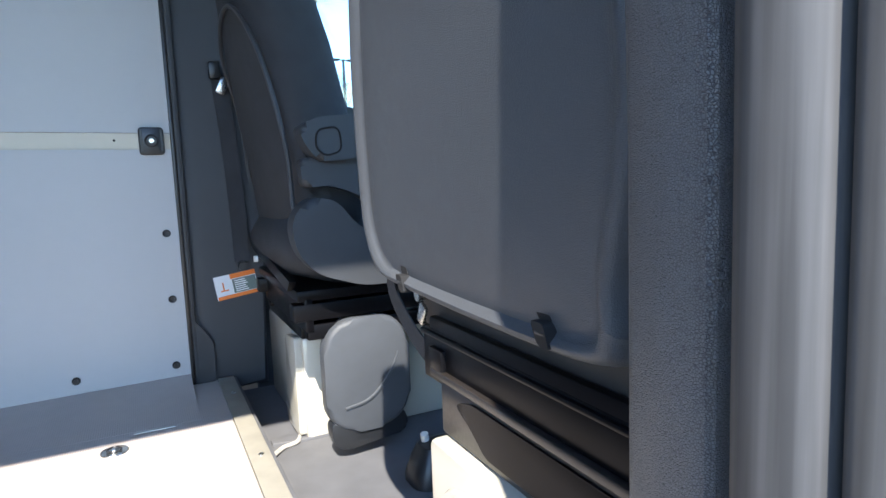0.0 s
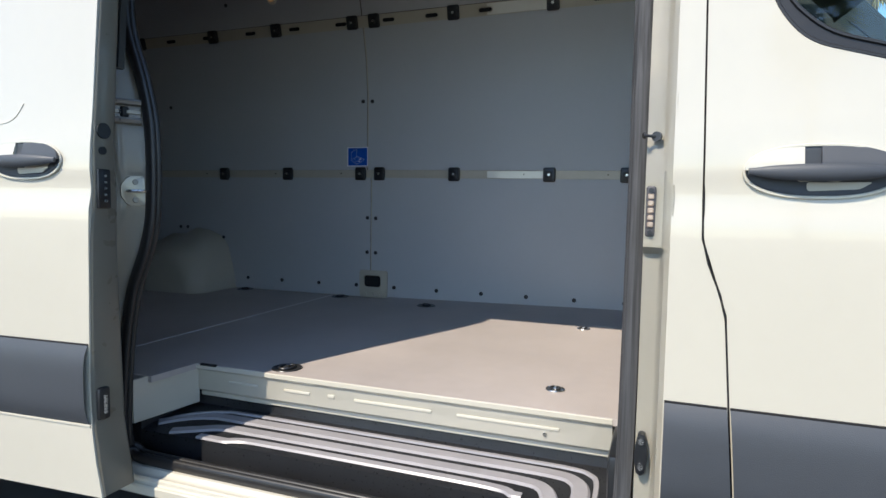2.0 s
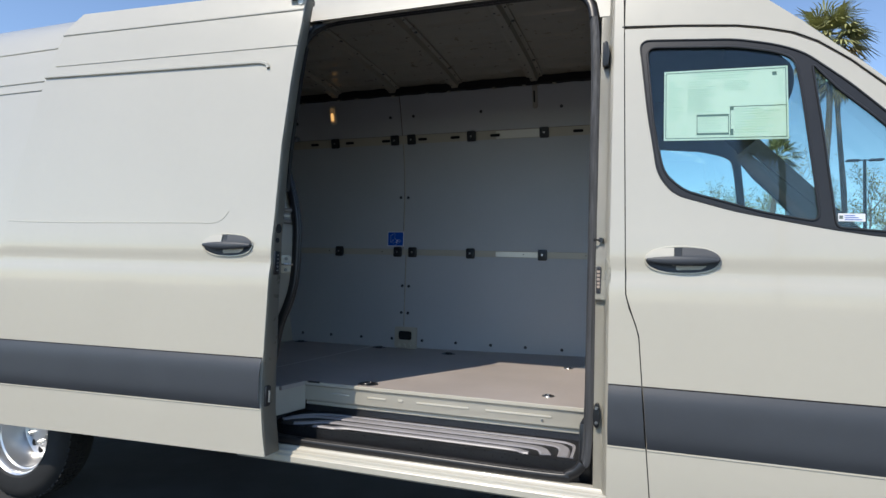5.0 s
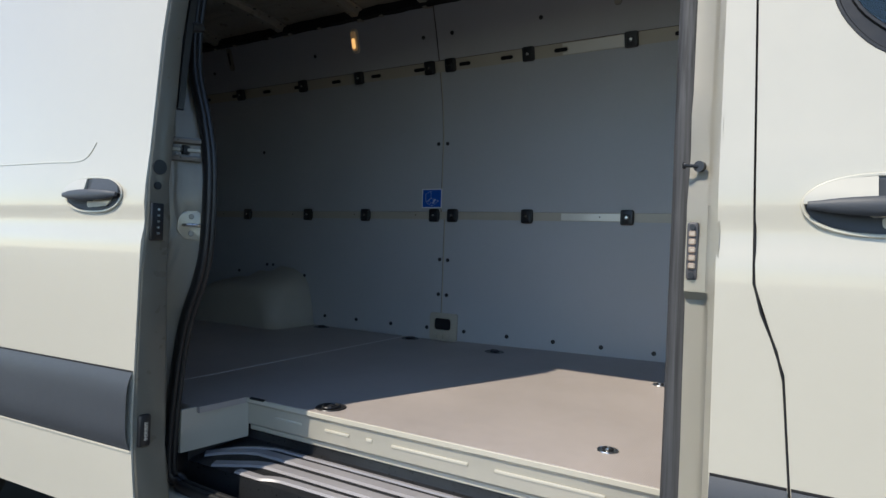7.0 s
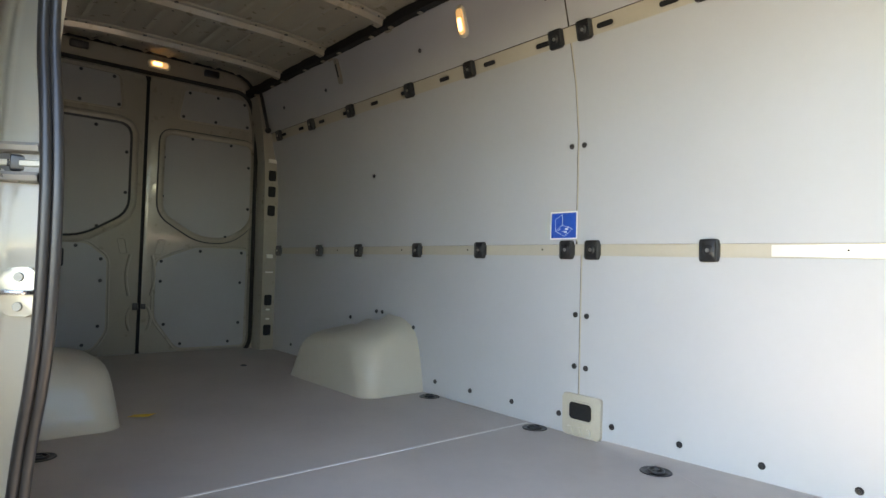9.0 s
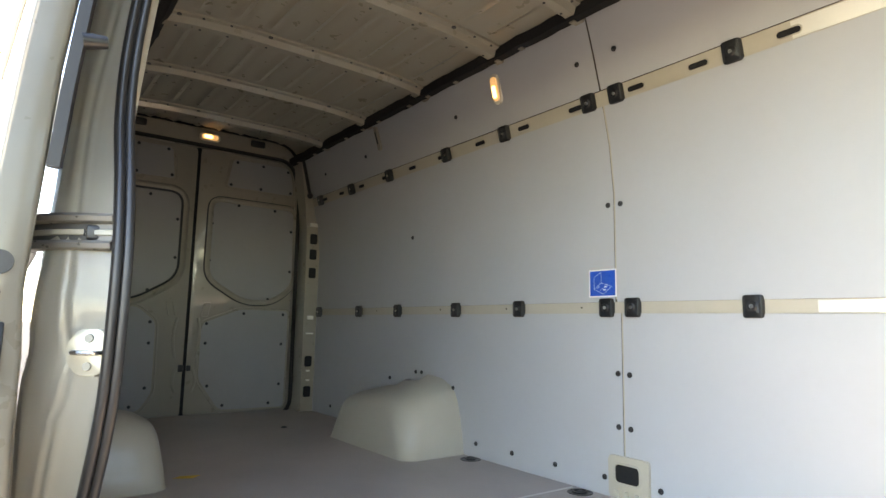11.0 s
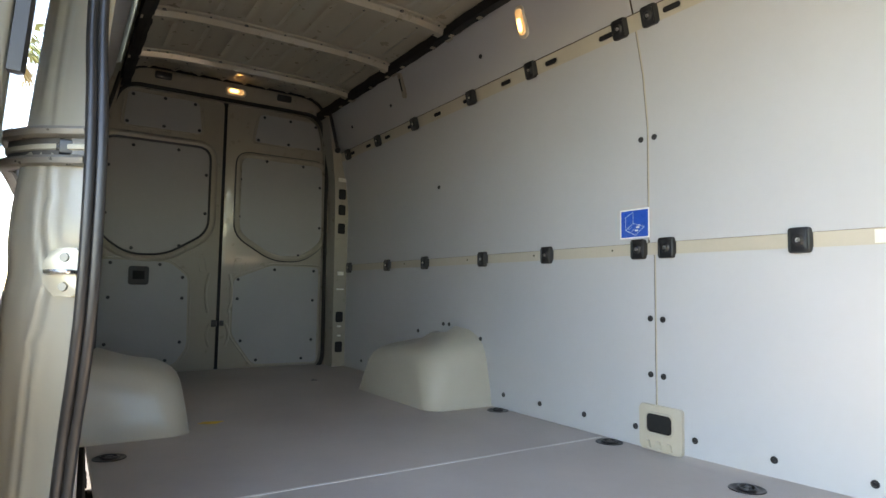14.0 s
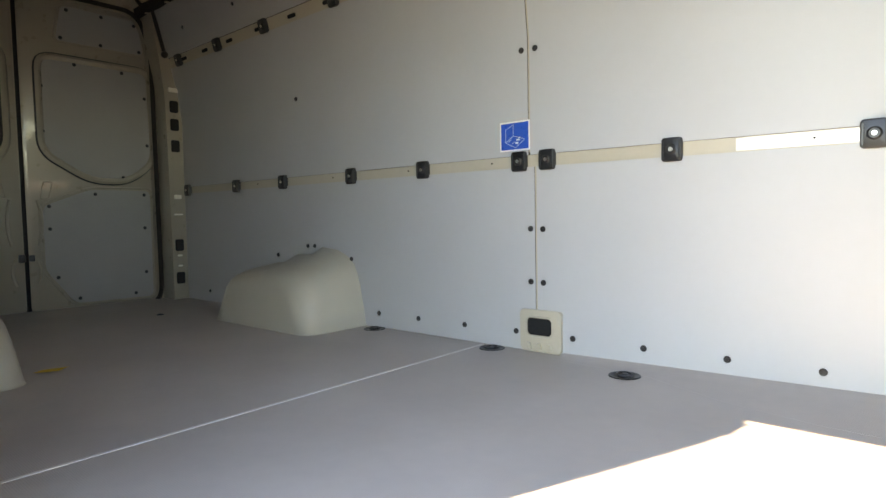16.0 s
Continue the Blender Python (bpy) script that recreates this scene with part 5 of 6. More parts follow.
def door_handle(cx, cz, yf, parent, length=0.252, flip=1):
    """An oval recess with a grip bar across it: upper half body colour at the rear, grey in front."""
    h = 0.098
    ov = [(cx + length / 2 * math.copysign(abs(math.cos(a)) ** 0.82, math.cos(a)), cz + h / 2 * math.copysign(abs(math.sin(a)) ** 0.95, math.sin(a))) for a in [2 * math.pi * k / 40 for k in range(40)]]
    b = bmesh.new()
    sweep(b, [Vector((u, yf(u, v) - 0.003, v)) for u, v in ov], ringprof(0.0035, 6), up=(0, 1, 0), closed=True)
    hd = part("door_handle", b, PAINT, parent, "oval door handle, grey bar over a sand-coloured cup")
    b = bmesh.new()
    rows = []
    for f, dp in ((1.0, -0.002), (0.93, 0.0), (0.8, -0.0005), (0.4, -0.001), (0.02, -0.001)):
        rows.append([Vector((cx + (u - cx) * f, yf(u, v) - 0.003 - dp, cz + (v - cz) * f)) for u, v in ov + ov[:1]])
    loft(b, rows)
    part("cup", b, STRIPE, hd, "dark cup behind the grip")
    up_o = [(u, v) for u, v in ov if v >= cz + 0.004]
    up_o = sorted(up_o, key=lambda p: p[0])
    for nm, sel, mt in (("rear_cap", [p for p in up_o if p[0] < cx - 0.022 * flip], PAINT), ("front_cap", [p for p in up_o if p[0] > cx - 0.021 * flip], STRIPE)):
        if len(sel) > 2:
            o = [(sel[0][0], cz + 0.002)] + sel + [(sel[-1][0], cz + 0.002)]
            b = sheet(o, [], lambda u, v: yf(u, v) - 0.014 + 0.24 * max(0, v - cz - 0.010), 0.010, [cz + 0.012, cz + 0.022, cz + 0.034], [cx - 0.09, cx - 0.05, cx, cx + 0.05, cx + 0.09])
            part(nm, b, mt, hd)
    b = bmesh.new()
    rows = []
    for k in range(17):
        q = k / 16
        u = cx - length / 2 + 0.006 + (length - 0.012) * q
        f = max(0.12, math.sin(math.pi * q)) ** 0.42
        rows.append([Vector((u, yf(u, cz) - 0.008 - 0.018 * f - 0.009 * f * math.cos(a), cz + 0.001 - 0.004 * f + 0.0165 * f * math.sin(a))) for a in [2 * math.pi * j / 14 for j in range(15)]])
    loft(b, rows)
    bmesh.ops.remove_doubles(b, verts=b.verts, dist=0.0003)
    bmesh.ops.holes_fill(b, edges=[e for e in b.edges if e.is_boundary], sides=20)
    part("grip", b, STRIPE, hd, "dark grey grip bar")
    # sunlight on the cup floor, laid in as a sand-coloured plate
    o = [(cx - 0.020, cz - 0.037), (cx + 0.064, cz - 0.033), (cx + 0.084, cz - 0.020), (cx - 0.022, cz - 0.020)]
    part("sunlit_patch", sheet(rounded(o, 0.006, 3), [], lambda u, v: yf(u, v) - 0.0055, 0.002, []), PAINT, hd, "sand-coloured patch for the sunlit part of the cup floor")
    return hd


door_handle(0.024, 1.362, door_skin, sd, 0.252)
sd.matrix_basis = Matrix.Translation((0.006, 0, 0))      # slid to its place

# ---- front door ----
win_o = rounded([(1.783, 2.165), (2.098, 2.135), (2.225, 2.102), (2.288, 2.070), (2.306, 1.968), (2.338, 1.656), (2.358, 1.472), (2.186, 1.507), (1.92, 1.592), (1.850, 1.660), (1.812, 1.850)], 0.04)
tri_o = rounded([(2.343, 2.045), (2.42, 1.945), (2.525, 1.838), (2.80, 1.53), (2.80, 1.43), (2.539, 1.440), (2.405, 1.454), (2.370, 1.80)], 0.02)
black_o = rounded([(1.755, 2.198), (2.098, 2.165), (2.229, 2.130), (2.318, 2.090), (2.454, 1.965), (2.56, 1.850), (2.84, 1.54), (2.85, 1.41), (2.538, 1.422), (2.385, 1.448), (2.095, 1.512), (1.885, 1.578), (1.828, 1.655), (1.790, 1.897)], 0.045)
fd_o = [(1.8185, 0.40), (1.7705, 1.05), (1.722, 1.20), (1.700, 2.252), (1.90, 2.236), (2.10, 2.212), (2.19, 2.192), (2.28, 2.164), (2.36, 2.120), (2.46, 2.040), (2.56, 1.94), (2.90, 1.60), (2.95, 1.40), (2.95, 0.75), (2.78, 0.40)]
fd = part("front_door", sheet(fd_o, [black_o], skin, 0.03, ZC, [2.1, 2.5]), PAINT, van, "sand-painted front door with a paper in its window")
part("door_inside", new_box((1.84, 0.075, 0.50), (2.90, 0.10, 1.44), 0.01), TRIM, fd)
wf = part("window_frame", sheet(black_o, [win_o, tri_o], lambda u, v: skin(u, v) + 0.003, 0.016, [1.6, 1.8, 1.95]), RUBBER, fd, "black surround of both side windows")
b = bmesh.new()
for o in (black_o, win_o, tri_o):
    sweep(b, [Vector((u, skin(u, v) + 0.002, v)) for u, v in o], ringprof(0.0042, 6), up=(0, 1, 0), closed=True)
part("frame_bead", b, RUBBER, wf)
for o in (win_o, tri_o):
    part("pane", sheet(o, [], lambda u, v: skin(u, v) + 0.010, 0.004, [1.6, 1.8, 1.95]), GLASS, wf, "tinted side glass")
moulding(lambda z: door_line(z) + 0.003, 2.94, skin, fd)
door_handle(1.916, 1.333, skin, fd, 0.256)
b = bmesh.new()
crease(b, [(p.x, skin(p.x, p.y) + 0.0006, p.y) for p in smooth_path([(u, v, 0) for u, v in ((1.690, 2.262), (1.90, 2.243), (2.10, 2.219), (2.193, 2.198), (2.285, 2.169), (2.360, 2.127), (2.457, 2.049), (2.56, 1.947), (2.90, 1.60))], 6)], 0.003)
part("roof_gap", b, HOLE, van, "dark shut line over the front door")
b = bmesh.new()
crease(b, [(u, skin(u, v) + 0.0002, v) for u, v in ((1.699, 2.235), (1.721, 1.20), (1.733, 1.15), (1.757, 1.09), (1.769, 1.04), (1.817, 0.40))], 0.0022)
part("door_gap", b, HOLE, van, "dark shut line behind the front door")
# roof slope over the cab, screen pillar, windscreen, bonnet
part("screen_pillar", sheet([(1.70, 2.268), (1.90, 2.250), (2.10, 2.226), (2.193, 2.205), (2.288, 2.176), (2.366, 2.132), (2.463, 2.053), (2.57, 1.947), (2.91, 1.60), (2.96, 1.59), (2.66, 1.880), (2.567, 1.968), (2.498, 2.038), (2.407, 2.123), (2.316, 2.215), (2.197, 2.322), (2.10, 2.41), (1.98, 2.476), (1.70, 2.476)], [], lambda x, z: skin(x, z) + 0.005, 0.05, [2.3, 2.4]), PAINT, van)
b = bmesh.new()
rows = []
for x, z, w in ((1.95, 2.72, 0.72), (2.06, 2.56, 0.80), (2.17, 2.41, 0.85)):
    rows.append([Vector((x - 0.05 * abs(t) ** 2 * 2, 1.01 + w * t, z - 0.08 * abs(t) ** 3)) for t in [-1 + k / 6 for k in range(13)]])
loft(b, rows)
bmesh.ops.solidify(b, geom=b.faces[:], thickness=0.02)
part("cab_roof", b, PAINT, van)
b = bmesh.new()
loft(b, [[Vector((x - 0.10 * t * t, 1.01 + w * t, z - 0.04 * t * t)) for t in [-1 + k / 6 for k in range(13)]] for x, z, w in ((2.19, 2.39, 0.84), (2.58, 2.00, 0.88), (2.98, 1.56, 0.92))])
bmesh.ops.solidify(b, geom=b.faces[:], thickness=0.005)
part("windscreen", b, CLEAR, van, "wide raked windscreen")
b = bmesh.new()
loft(b, [[Vector((x - 0.10 * t * t, 1.01 + 0.80 * t, z - 0.04 * t * t)) for t in [-1 + k / 6 for k in range(13)]] for x, z in ((2.14, 2.385), (2.28, 2.265), (2.40, 2.145), (2.41, 2.12))])
bmesh.ops.solidify(b, geom=b.faces[:], thickness=0.012)
part("visor_trim", b, TRIM, van, "dark visor trim under the head of the windscreen")
b = bmesh.new()
loft(b, [[Vector((x, 1.01 + w * t, z - 0.06 * t * t)) for t in [-1 + k / 6 for k in range(13)]] for x, z, w in ((2.95, 1.56, 0.97), (3.2, 1.42, 0.96), (3.6, 1.22, 0.90), (3.72, 1.0, 0.85), (3.75, 0.4, 0.82))])
part("bonnet", b, PAINT, van)
part("front_wing", sheet([(2.79, 0.40), (2.96, 0.75), (2.96, 1.55), (3.3, 1.35), (3.72, 0.95), (3.72, 0.40)], [], lambda x, z: 0.01 + 0.12 * max(0, x - 3.2), 0.03, [0.8, 1.1], [3.2, 3.4]), PAINT, van)


# ---- rear wheels ----
def wheel(x, y0, sgn, inner_one):
    w = part("wheel", rod(bmesh.new(), (x, y0 + sgn * 0.20, 0.35), (x, y0 + sgn * 0.26, 0.35), 0.10, seg=20), DARKSTEEL, van, "dual rear wheel with a pierced silver rim")
    b = bmesh.new()
    prof = [(0.215, 0.02), (0.235, 0.0), (0.30, -0.004), (0.335, 0.012), (0.352, 0.035), (0.352, 0.165), (0.335, 0.19), (0.30, 0.20), (0.215, 0.19)]
    loft(b, [[Vector((x + r * math.cos(a), y0 + sgn * d, 0.352 + r * math.sin(a))) for a in [2 * math.pi * k / 48 for k in range(49)]] for r, d in prof])
    for k in range(60):
        a = 2 * math.pi * k / 60
        for d in (0.045, 0.085, 0.125):
            c2 = Vector((x + 0.354 * math.cos(a + d), y0 + sgn * d, 0.352 + 0.354 * math.sin(a + d)))
            box(b, c2 - Vector((0.010, 0.013, 0.005)), c2 + Vector((0.010, 0.013, 0.005)), turn=Matrix.Rotation(-(a + d) + math.pi / 2, 3, "Y"))
    part("tyre", b, TYRE, w)
    b = bmesh.new()
    dp = 0.055 if inner_one else 0.0
    prof = [(0.224, 0.006), (0.218, 0.010), (0.208, 0.026), (0.204, 0.05), (0.196, 0.056), (0.196, 0.10 + dp), (0.190, 0.128 + dp), (0.172, 0.137 + dp), (0.150, 0.134 + dp), (0.120, 0.122 + dp), (0.105, 0.10 + dp), (0.09, 0.085 + dp), (0.055, 0.08 + dp), (0.0, 0.08 + dp)]
    loft(b, [[Vector((x + r * math.cos(a), y0 + sgn * d, 0.352 + r * math.sin(a))) for a in [2 * math.pi * k / 40 for k in range(41)]] for r, d in prof])
    rm = part("rim", b, ALLOY, w, "silver steel rim with oval holes")
    for k in range(16):
        a = 2 * math.pi * k / 16
        c2 = Vector((x + 0.155 * math.cos(a), y0 + sgn * (0.138 + dp), 0.352 + 0.155 * math.sin(a)))
        part("rim_hole", rod(bmesh.new(), c2 + Vector((0, sgn * 0.02, 0)), c2 - Vector((0, sgn * 0.006, 0)), 0.019, seg=12), HOLE, rm)
    for k in range(6):
        a = 2 * math.pi * (k + 0.5) / 6
        c2 = Vector((x + 0.083 * math.cos(a), y0 + sgn * (0.085 + dp), 0.352 + 0.083 * math.sin(a)))
        part("wheel_nut", rod(bmesh.new(), c2, c2 - Vector((0, sgn * 0.022, 0)), 0.013, 0.011, seg=6), STEEL, rm)


wheel(-1.385, -0.05, 1, True)
wheel(-1.385, 2.07, -1, True)
wheel(2.94, 0.08, 1, False)
wheel(2.94, 1.94, -1, False)
b = bmesh.new()
box(b, (-3.1, 0.45, 0.50), (3.4, 0.60, 0.62))
box(b, (-3.1, 1.42, 0.50), (3.4, 1.57, 0.62))
rod(b, (-1.385, 0.25, 0.352), (-1.385, 1.77, 0.352), 0.06, seg=14)
part("chassis", b, HOLE, van, "black chassis rails and axle")

# paper sheet behind the front door glass
paper = thing("window_sheet", (2.07, 0.07, 1.8), "pale green printed price sheet taped inside the window", "paper sheet")


def pane_y(u, v):
    return skin(u, v) + 0.020


def on_pane(name, o, m, dy, parent, label=""):
    return part(name, sheet(o, [], lambda u, v: pane_y(u, v) - dy, 0.0006, [1.8, 1.9, 2.0]), m, parent, label)


PX0, PX1, PZ0, PZ1 = 1.849, 2.269, 1.789, 2.064


def pp(u, v):
    return (PX0 + (PX1 - PX0) * u, PZ0 + (PZ1 - PZ0) * v - 0.013 * u)


def rect(u0, v0, u1, v1):
    return [pp(u0, v0), pp(u1, v0), pp(u1, v1), pp(u0, v1)]


on_pane("sheet", rect(0, 0, 1, 1), MINT, 0.0, paper)
for u0, v0, u1, v1 in ((0.015, 0.965, 0.985, 0.975), (0.015, 0.025, 0.985, 0.035), (0.013, 0.03, 0.019, 0.97), (0.981, 0.03, 0.987, 0.97)):
    on_pane("border_line", rect(u0, v0, u1, v1), INK, 0.0008, paper)
on_pane("box_print", rect(0.275, 0.07, 0.535, 0.10), INK, 0.0008, paper)
on_pane("box_print", rect(0.275, 0.33, 0.535, 0.36), INK, 0.0008, paper)
for u in (0.275, 0.53):
    on_pane("box_print", rect(u, 0.07, u + 0.006, 0.36), INK, 0.0008, paper)
on_pane("box_print", rect(0.545, 0.455, 0.98, 0.465), INK, 0.0008, paper)
on_pane("box_print", rect(0.545, 0.06, 0.551, 0.46), INK, 0.0008, paper)
on_pane("stamp_print", rect(0.545, 0.41, 0.575, 0.46), INK, 0.0008, paper)
on_pane("stamp_print", rect(0.548, 0.06, 0.572, 0.15), INK, 0.0008, paper)
on_pane("stamp_print", rect(0.88, 0.875, 0.915, 0.925), INK, 0.0008, paper)
GREYINK = mat("pale_ink", (0.46, 0.64, 0.54), 0.6)
rng = random.Random(4)
for (u0, u1, va, vb, n) in ((0.04, 0.12, 0.78, 0.84, 3), (0.04, 0.17, 0.30, 0.75, 14), (0.20, 0.46, 0.72, 0.83, 4), (0.28, 0.75, 0.87, 0.94, 3), (0.20, 0.44, 0.40, 0.70, 12), (0.50, 0.72, 0.70, 0.82, 5), (0.93, 0.96, 0.60, 0.84, 9), (0.29, 0.52, 0.12, 0.31, 6), (0.58, 0.95, 0.10, 0.42, 10), (0.15, 0.22, 0.10, 0.20, 3)):
    for k in range(n):
        v = va + (vb - va) * k / max(1, n - 1)
        e = u0 + (u1 - u0) * rng.uniform(0.55, 1.0)
        on_pane("text_bar", rect(u0, v, e, v + 0.0045), GREYINK, 0.0008, paper)
tag2 = thing("glass_tag", (2.48, 0.06, 1.51), "small white sticker at the foot of the quarter window", "sticker")
o = [(2.411, 1.476), (2.490, 1.474), (2.490, 1.501), (2.411, 1.503)]
part("base", sheet(o, [], lambda u, v: skin(u, v) + 0.009, 0.0006), WHITE, tag2)
for k in range(3):
    part("text_bar", sheet([(2.430, 1.480 + 0.007 * k), (2.480 - 0.01 * k, 1.479 + 0.007 * k), (2.480 - 0.01 * k, 1.4815 + 0.007 * k), (2.430, 1.4825 + 0.007 * k)], [], lambda u, v: skin(u, v) + 0.008, 0.0006), BLUE, tag2)
part("code_print", sheet([(2.414, 1.484), (2.425, 1.4835), (2.425, 1.495), (2.414, 1.4955)], [], lambda u, v: skin(u, v) + 0.008, 0.0006), INK, tag2)

# ---- cab ----
cabf = tagged(new("cab_floor"), "grey ribbed rubber mat on the lower cab floor", "floor", kind="structure")
b = bmesh.new()
prism(b, [(1.632, 0.12), (2.95, 0.12), (2.95, 1.90), (1.632, 1.90)], "z", 0.60, 0.650, 0.006)
part("mat", b, MATTING, cabf)
part("step_down", new_box((1.626, 0.16, 0.62), (1.640, 1.885, DECK + 0.002), 0.003), MATTING, cabf)
b = bmesh.new()
prism(b, [(1.80, 1.42), (1.80, 1.455), (1.70, 1.47), (1.66, 1.46), (1.66, 1.43), (1.72, 1.42)], "z", 0.650, 0.658, 0.003)
part("mat_rib", b, MATTING, cabf)
b = bmesh.new()
sweep(b, smooth_path([(1.645, 1.36, 0.658), (1.68, 1.40, 0.656), (1.72, 1.42, 0.656), (1.745, 1.50, 0.66), (1.750, 1.56, 0.70), (1.745, 1.58, 0.75), (1.752, 1.52, 0.775)], 5), ringprof(0.006, 6), up=(0, 0, 1))
solid("floor_cable", b, mat("cable_cover", (0.40, 0.37, 0.33), 0.6), "pale grey cable running over the cab floor", "cable")

# pillar trims
b = bmesh.new()
trim_o = rounded([(1.646, 0.116), (1.592, 0.117), (1.594, 0.140), (1.603, 0.168), (1.640, 0.192), (1.77, 0.205), (1.77, 0.105), (1.66, 0.105)], 0.008, 3)
loft(b, [[Vector((u, v + max(0.0, skin(0, z) - 0.004) * 0.8, z)) for u, v in trim_o + trim_o[:1]] for z in (0.55, 0.9, 1.3, 1.48, 1.8, 2.1, 2.3, 2.42)])
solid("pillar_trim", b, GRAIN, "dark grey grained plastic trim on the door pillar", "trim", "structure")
b = bmesh.new()
prism(b, [(1.526, 0.66), (1.60, 0.655), (1.74, 0.66), (1.755, 1.2), (1.72, 2.62), (1.526, 2.62)], "y", 1.965, 1.905, 0.012)
solid("pillar_trim", b, TRIM, "plain dark grey trim on the far pillar", "trim", "structure")
b = bmesh.new()
prism(b, rounded([(1.522, 0.672), (1.552, 0.662), (1.580, 0.70), (1.582, 0.82), (1.555, 0.865), (1.528, 0.90)], 0.014), "y", 1.91, 1.878, 0.008)
prism(b, [(1.521, 0.70), (1.536, 0.70), (1.540, 1.9), (1.545, 2.5), (1.523, 2.5)], "y", 1.91, 1.876, 0.006)
solid("trim_cover", b, TRIM, "dark moulded cover at the foot of the far pillar", "trim", "structure")
wl = thing("warning_label", (1.66, 1.90, 0.97), "orange and white warning label on the far pillar", "label")
tilt = Matrix.Translation((1.663, 1.8995, 0.985)) @ Matrix.Rotation(radians(-8), 4, "Y")


def flat(u0, v0, u1, v1, y):
    b = prism(bmesh.new(), [(u0, v0), (u1, v0), (u1, v1), (u0, v1)], "y", y + 0.002, y)
    bmesh.ops.transform(b, matrix=tilt, verts=b.verts)
    return b


part("base", flat(-0.062, -0.037, 0.062, 0.037, 0.004), WHITE, wl)
part("orange_field", flat(-0.014, 0.022, 0.062, 0.037, 0.0028), ORANGE, wl)
part("orange_field", flat(-0.060, -0.037, 0.062, -0.026, 0.0028), ORANGE, wl)
part("black_field", flat(-0.010, -0.024, 0.060, 0.020, 0.0028), INK, wl)
for k in range(6):
    part("text_bar", flat(-0.004, -0.020 + 0.0065 * k, 0.034 - 0.003 * (k % 3), -0.017 + 0.0065 * k, 0.0018), WHITE, wl)
part("pictogram", flat(-0.048, -0.012, -0.024, -0.008, 0.0024), ORANGE, wl)
part("pictogram", flat(-0.040, -0.008, -0.036, 0.016, 0.0024), ORANGE, wl)

# seat belt on the far pillar
belt = thing("seat_belt", (1.66, 1.89, 1.05), "black seat belt with a chrome tongue hanging on the far pillar", "seat belt")
b = bmesh.new()
sweep(b, smooth_path([(1.655, 1.885, 1.62), (1.668, 1.875, 1.45), (1.678, 1.872, 1.25), (1.684, 1.880, 1.06)], 6), [(-0.023, -0.001), (0.023, -0.001), (0.023, 0.001), (-0.023, 0.001)], up=(0, 1, 0))
part("webbing", b, CLOTH, belt)
b = bmesh.new()
box(b, (1.628, 1.862, 1.600), (1.662, 1.880, 1.650), 0.006)
part("stop_button", b, BLACK, belt)
b = bmesh.new()
box(b, (1.650, 1.858, 1.555), (1.676, 1.868, 1.605), 0.005, turn=Matrix.Rotation(radians(25), 3, "Y"))
part("tongue", b, STEEL, belt, "chrome belt tongue")
part("anchor_bolt", rod(bmesh.new(), (1.684, 1.90, 1.045), (1.684, 1.872, 1.045), 0.014, seg=10), DARKSTEEL, belt)


def pad(stations, n=20, power=2.6):
    """A padded form: stations of (centre, half width, half depth, axis u, axis v), closed and rounded."""
    b = bmesh.new()
    rows = []
    for c, hw, hd, u, v in stations:
        c, u, v = Vector(c), Vector(u), Vector(v)
        row = []
        for k in range(n + 1):
            a = 2 * math.pi * k / n
            ca, sa = math.cos(a), math.sin(a)
            row.append(c + u * hw * math.copysign(abs(ca) ** (2 / power), ca) + v * hd * math.copysign(abs(sa) ** (2 / power), sa))
        rows.append(row)
    loft(b, rows)
    bmesh.ops.remove_doubles(b, verts=b.verts, dist=0.0002)
    bmesh.ops.holes_fill(b, edges=[e for e in b.edges if e.is_boundary], sides=60)
    return b


Y, X = (0, 1, 0), (1, 0, 0)

# passenger seat
ps = thing("passenger_seat", (1.95, 0.66, 0.65), "dark grey front passenger seat with a smooth plastic back shell", "car seat", "front seats")
shell = [((0.385, 1.150), (0.415, 1.118), (0.60, 1.114), (0.90, 1.124), (0.975, 1.138), (1.008, 1.178), (1.012, 1.25), (0.968, 1.45), (0.908, 1.62), (0.870, 1.76), (0.82, 1.83), (0.68, 1.85), (0.50, 1.84), (0.415, 1.78), (0.365, 1.6), (0.340, 1.42), (0.352, 1.30), (0.384, 1.20))]
b = bmesh.new()
sh = smooth_path([(u, v, 0) for u, v in shell[0]] + [(*shell[0][0], 0)], 4)[:-1]
lean = lambda z: 1.775 - 0.10 * (z - 1.13)
rows = []
for f, dx in ((1.0, 0.060), (1.0, 0.030), (0.992, 0.010), (0.975, -0.008), (0.955, -0.014), (0.935, -0.014), (0.915, -0.006), (0.90, -0.001), (0.87, -0.002), (0.82, -0.004), (0.45, -0.006), (0.0, -0.006)):
    row = []
    for p in sh + sh[:1]:
        z = 1.48 + (p.y - 1.48) * ((1 - (1 - f) * 0.7) if f > 0.5 else f * 1.3667)
        row.append(Vector((lean(z) + dx, 0.70 + (p.x - 0.70) * f, z)))
    rows.append(row)
loft(b, rows)
part("back_shell", b, SEAT, ps, "smooth grey plastic back shell", angle=60)
part("backrest", pad([((1.88, 0.70, 1.14), 0.26, 0.05, Y, X), ((1.885, 0.70, 1.20), 0.30, 0.075, Y, X), ((1.87, 0.70, 1.45), 0.285, 0.075, Y, X), ((1.845, 0.70, 1.70), 0.24, 0.07, Y, X), ((1.83, 0.70, 1.82), 0.20, 0.05, Y, X), ((1.825, 0.70, 1.84), 0.10, 0.02, Y, X)]), CLOTH, ps)
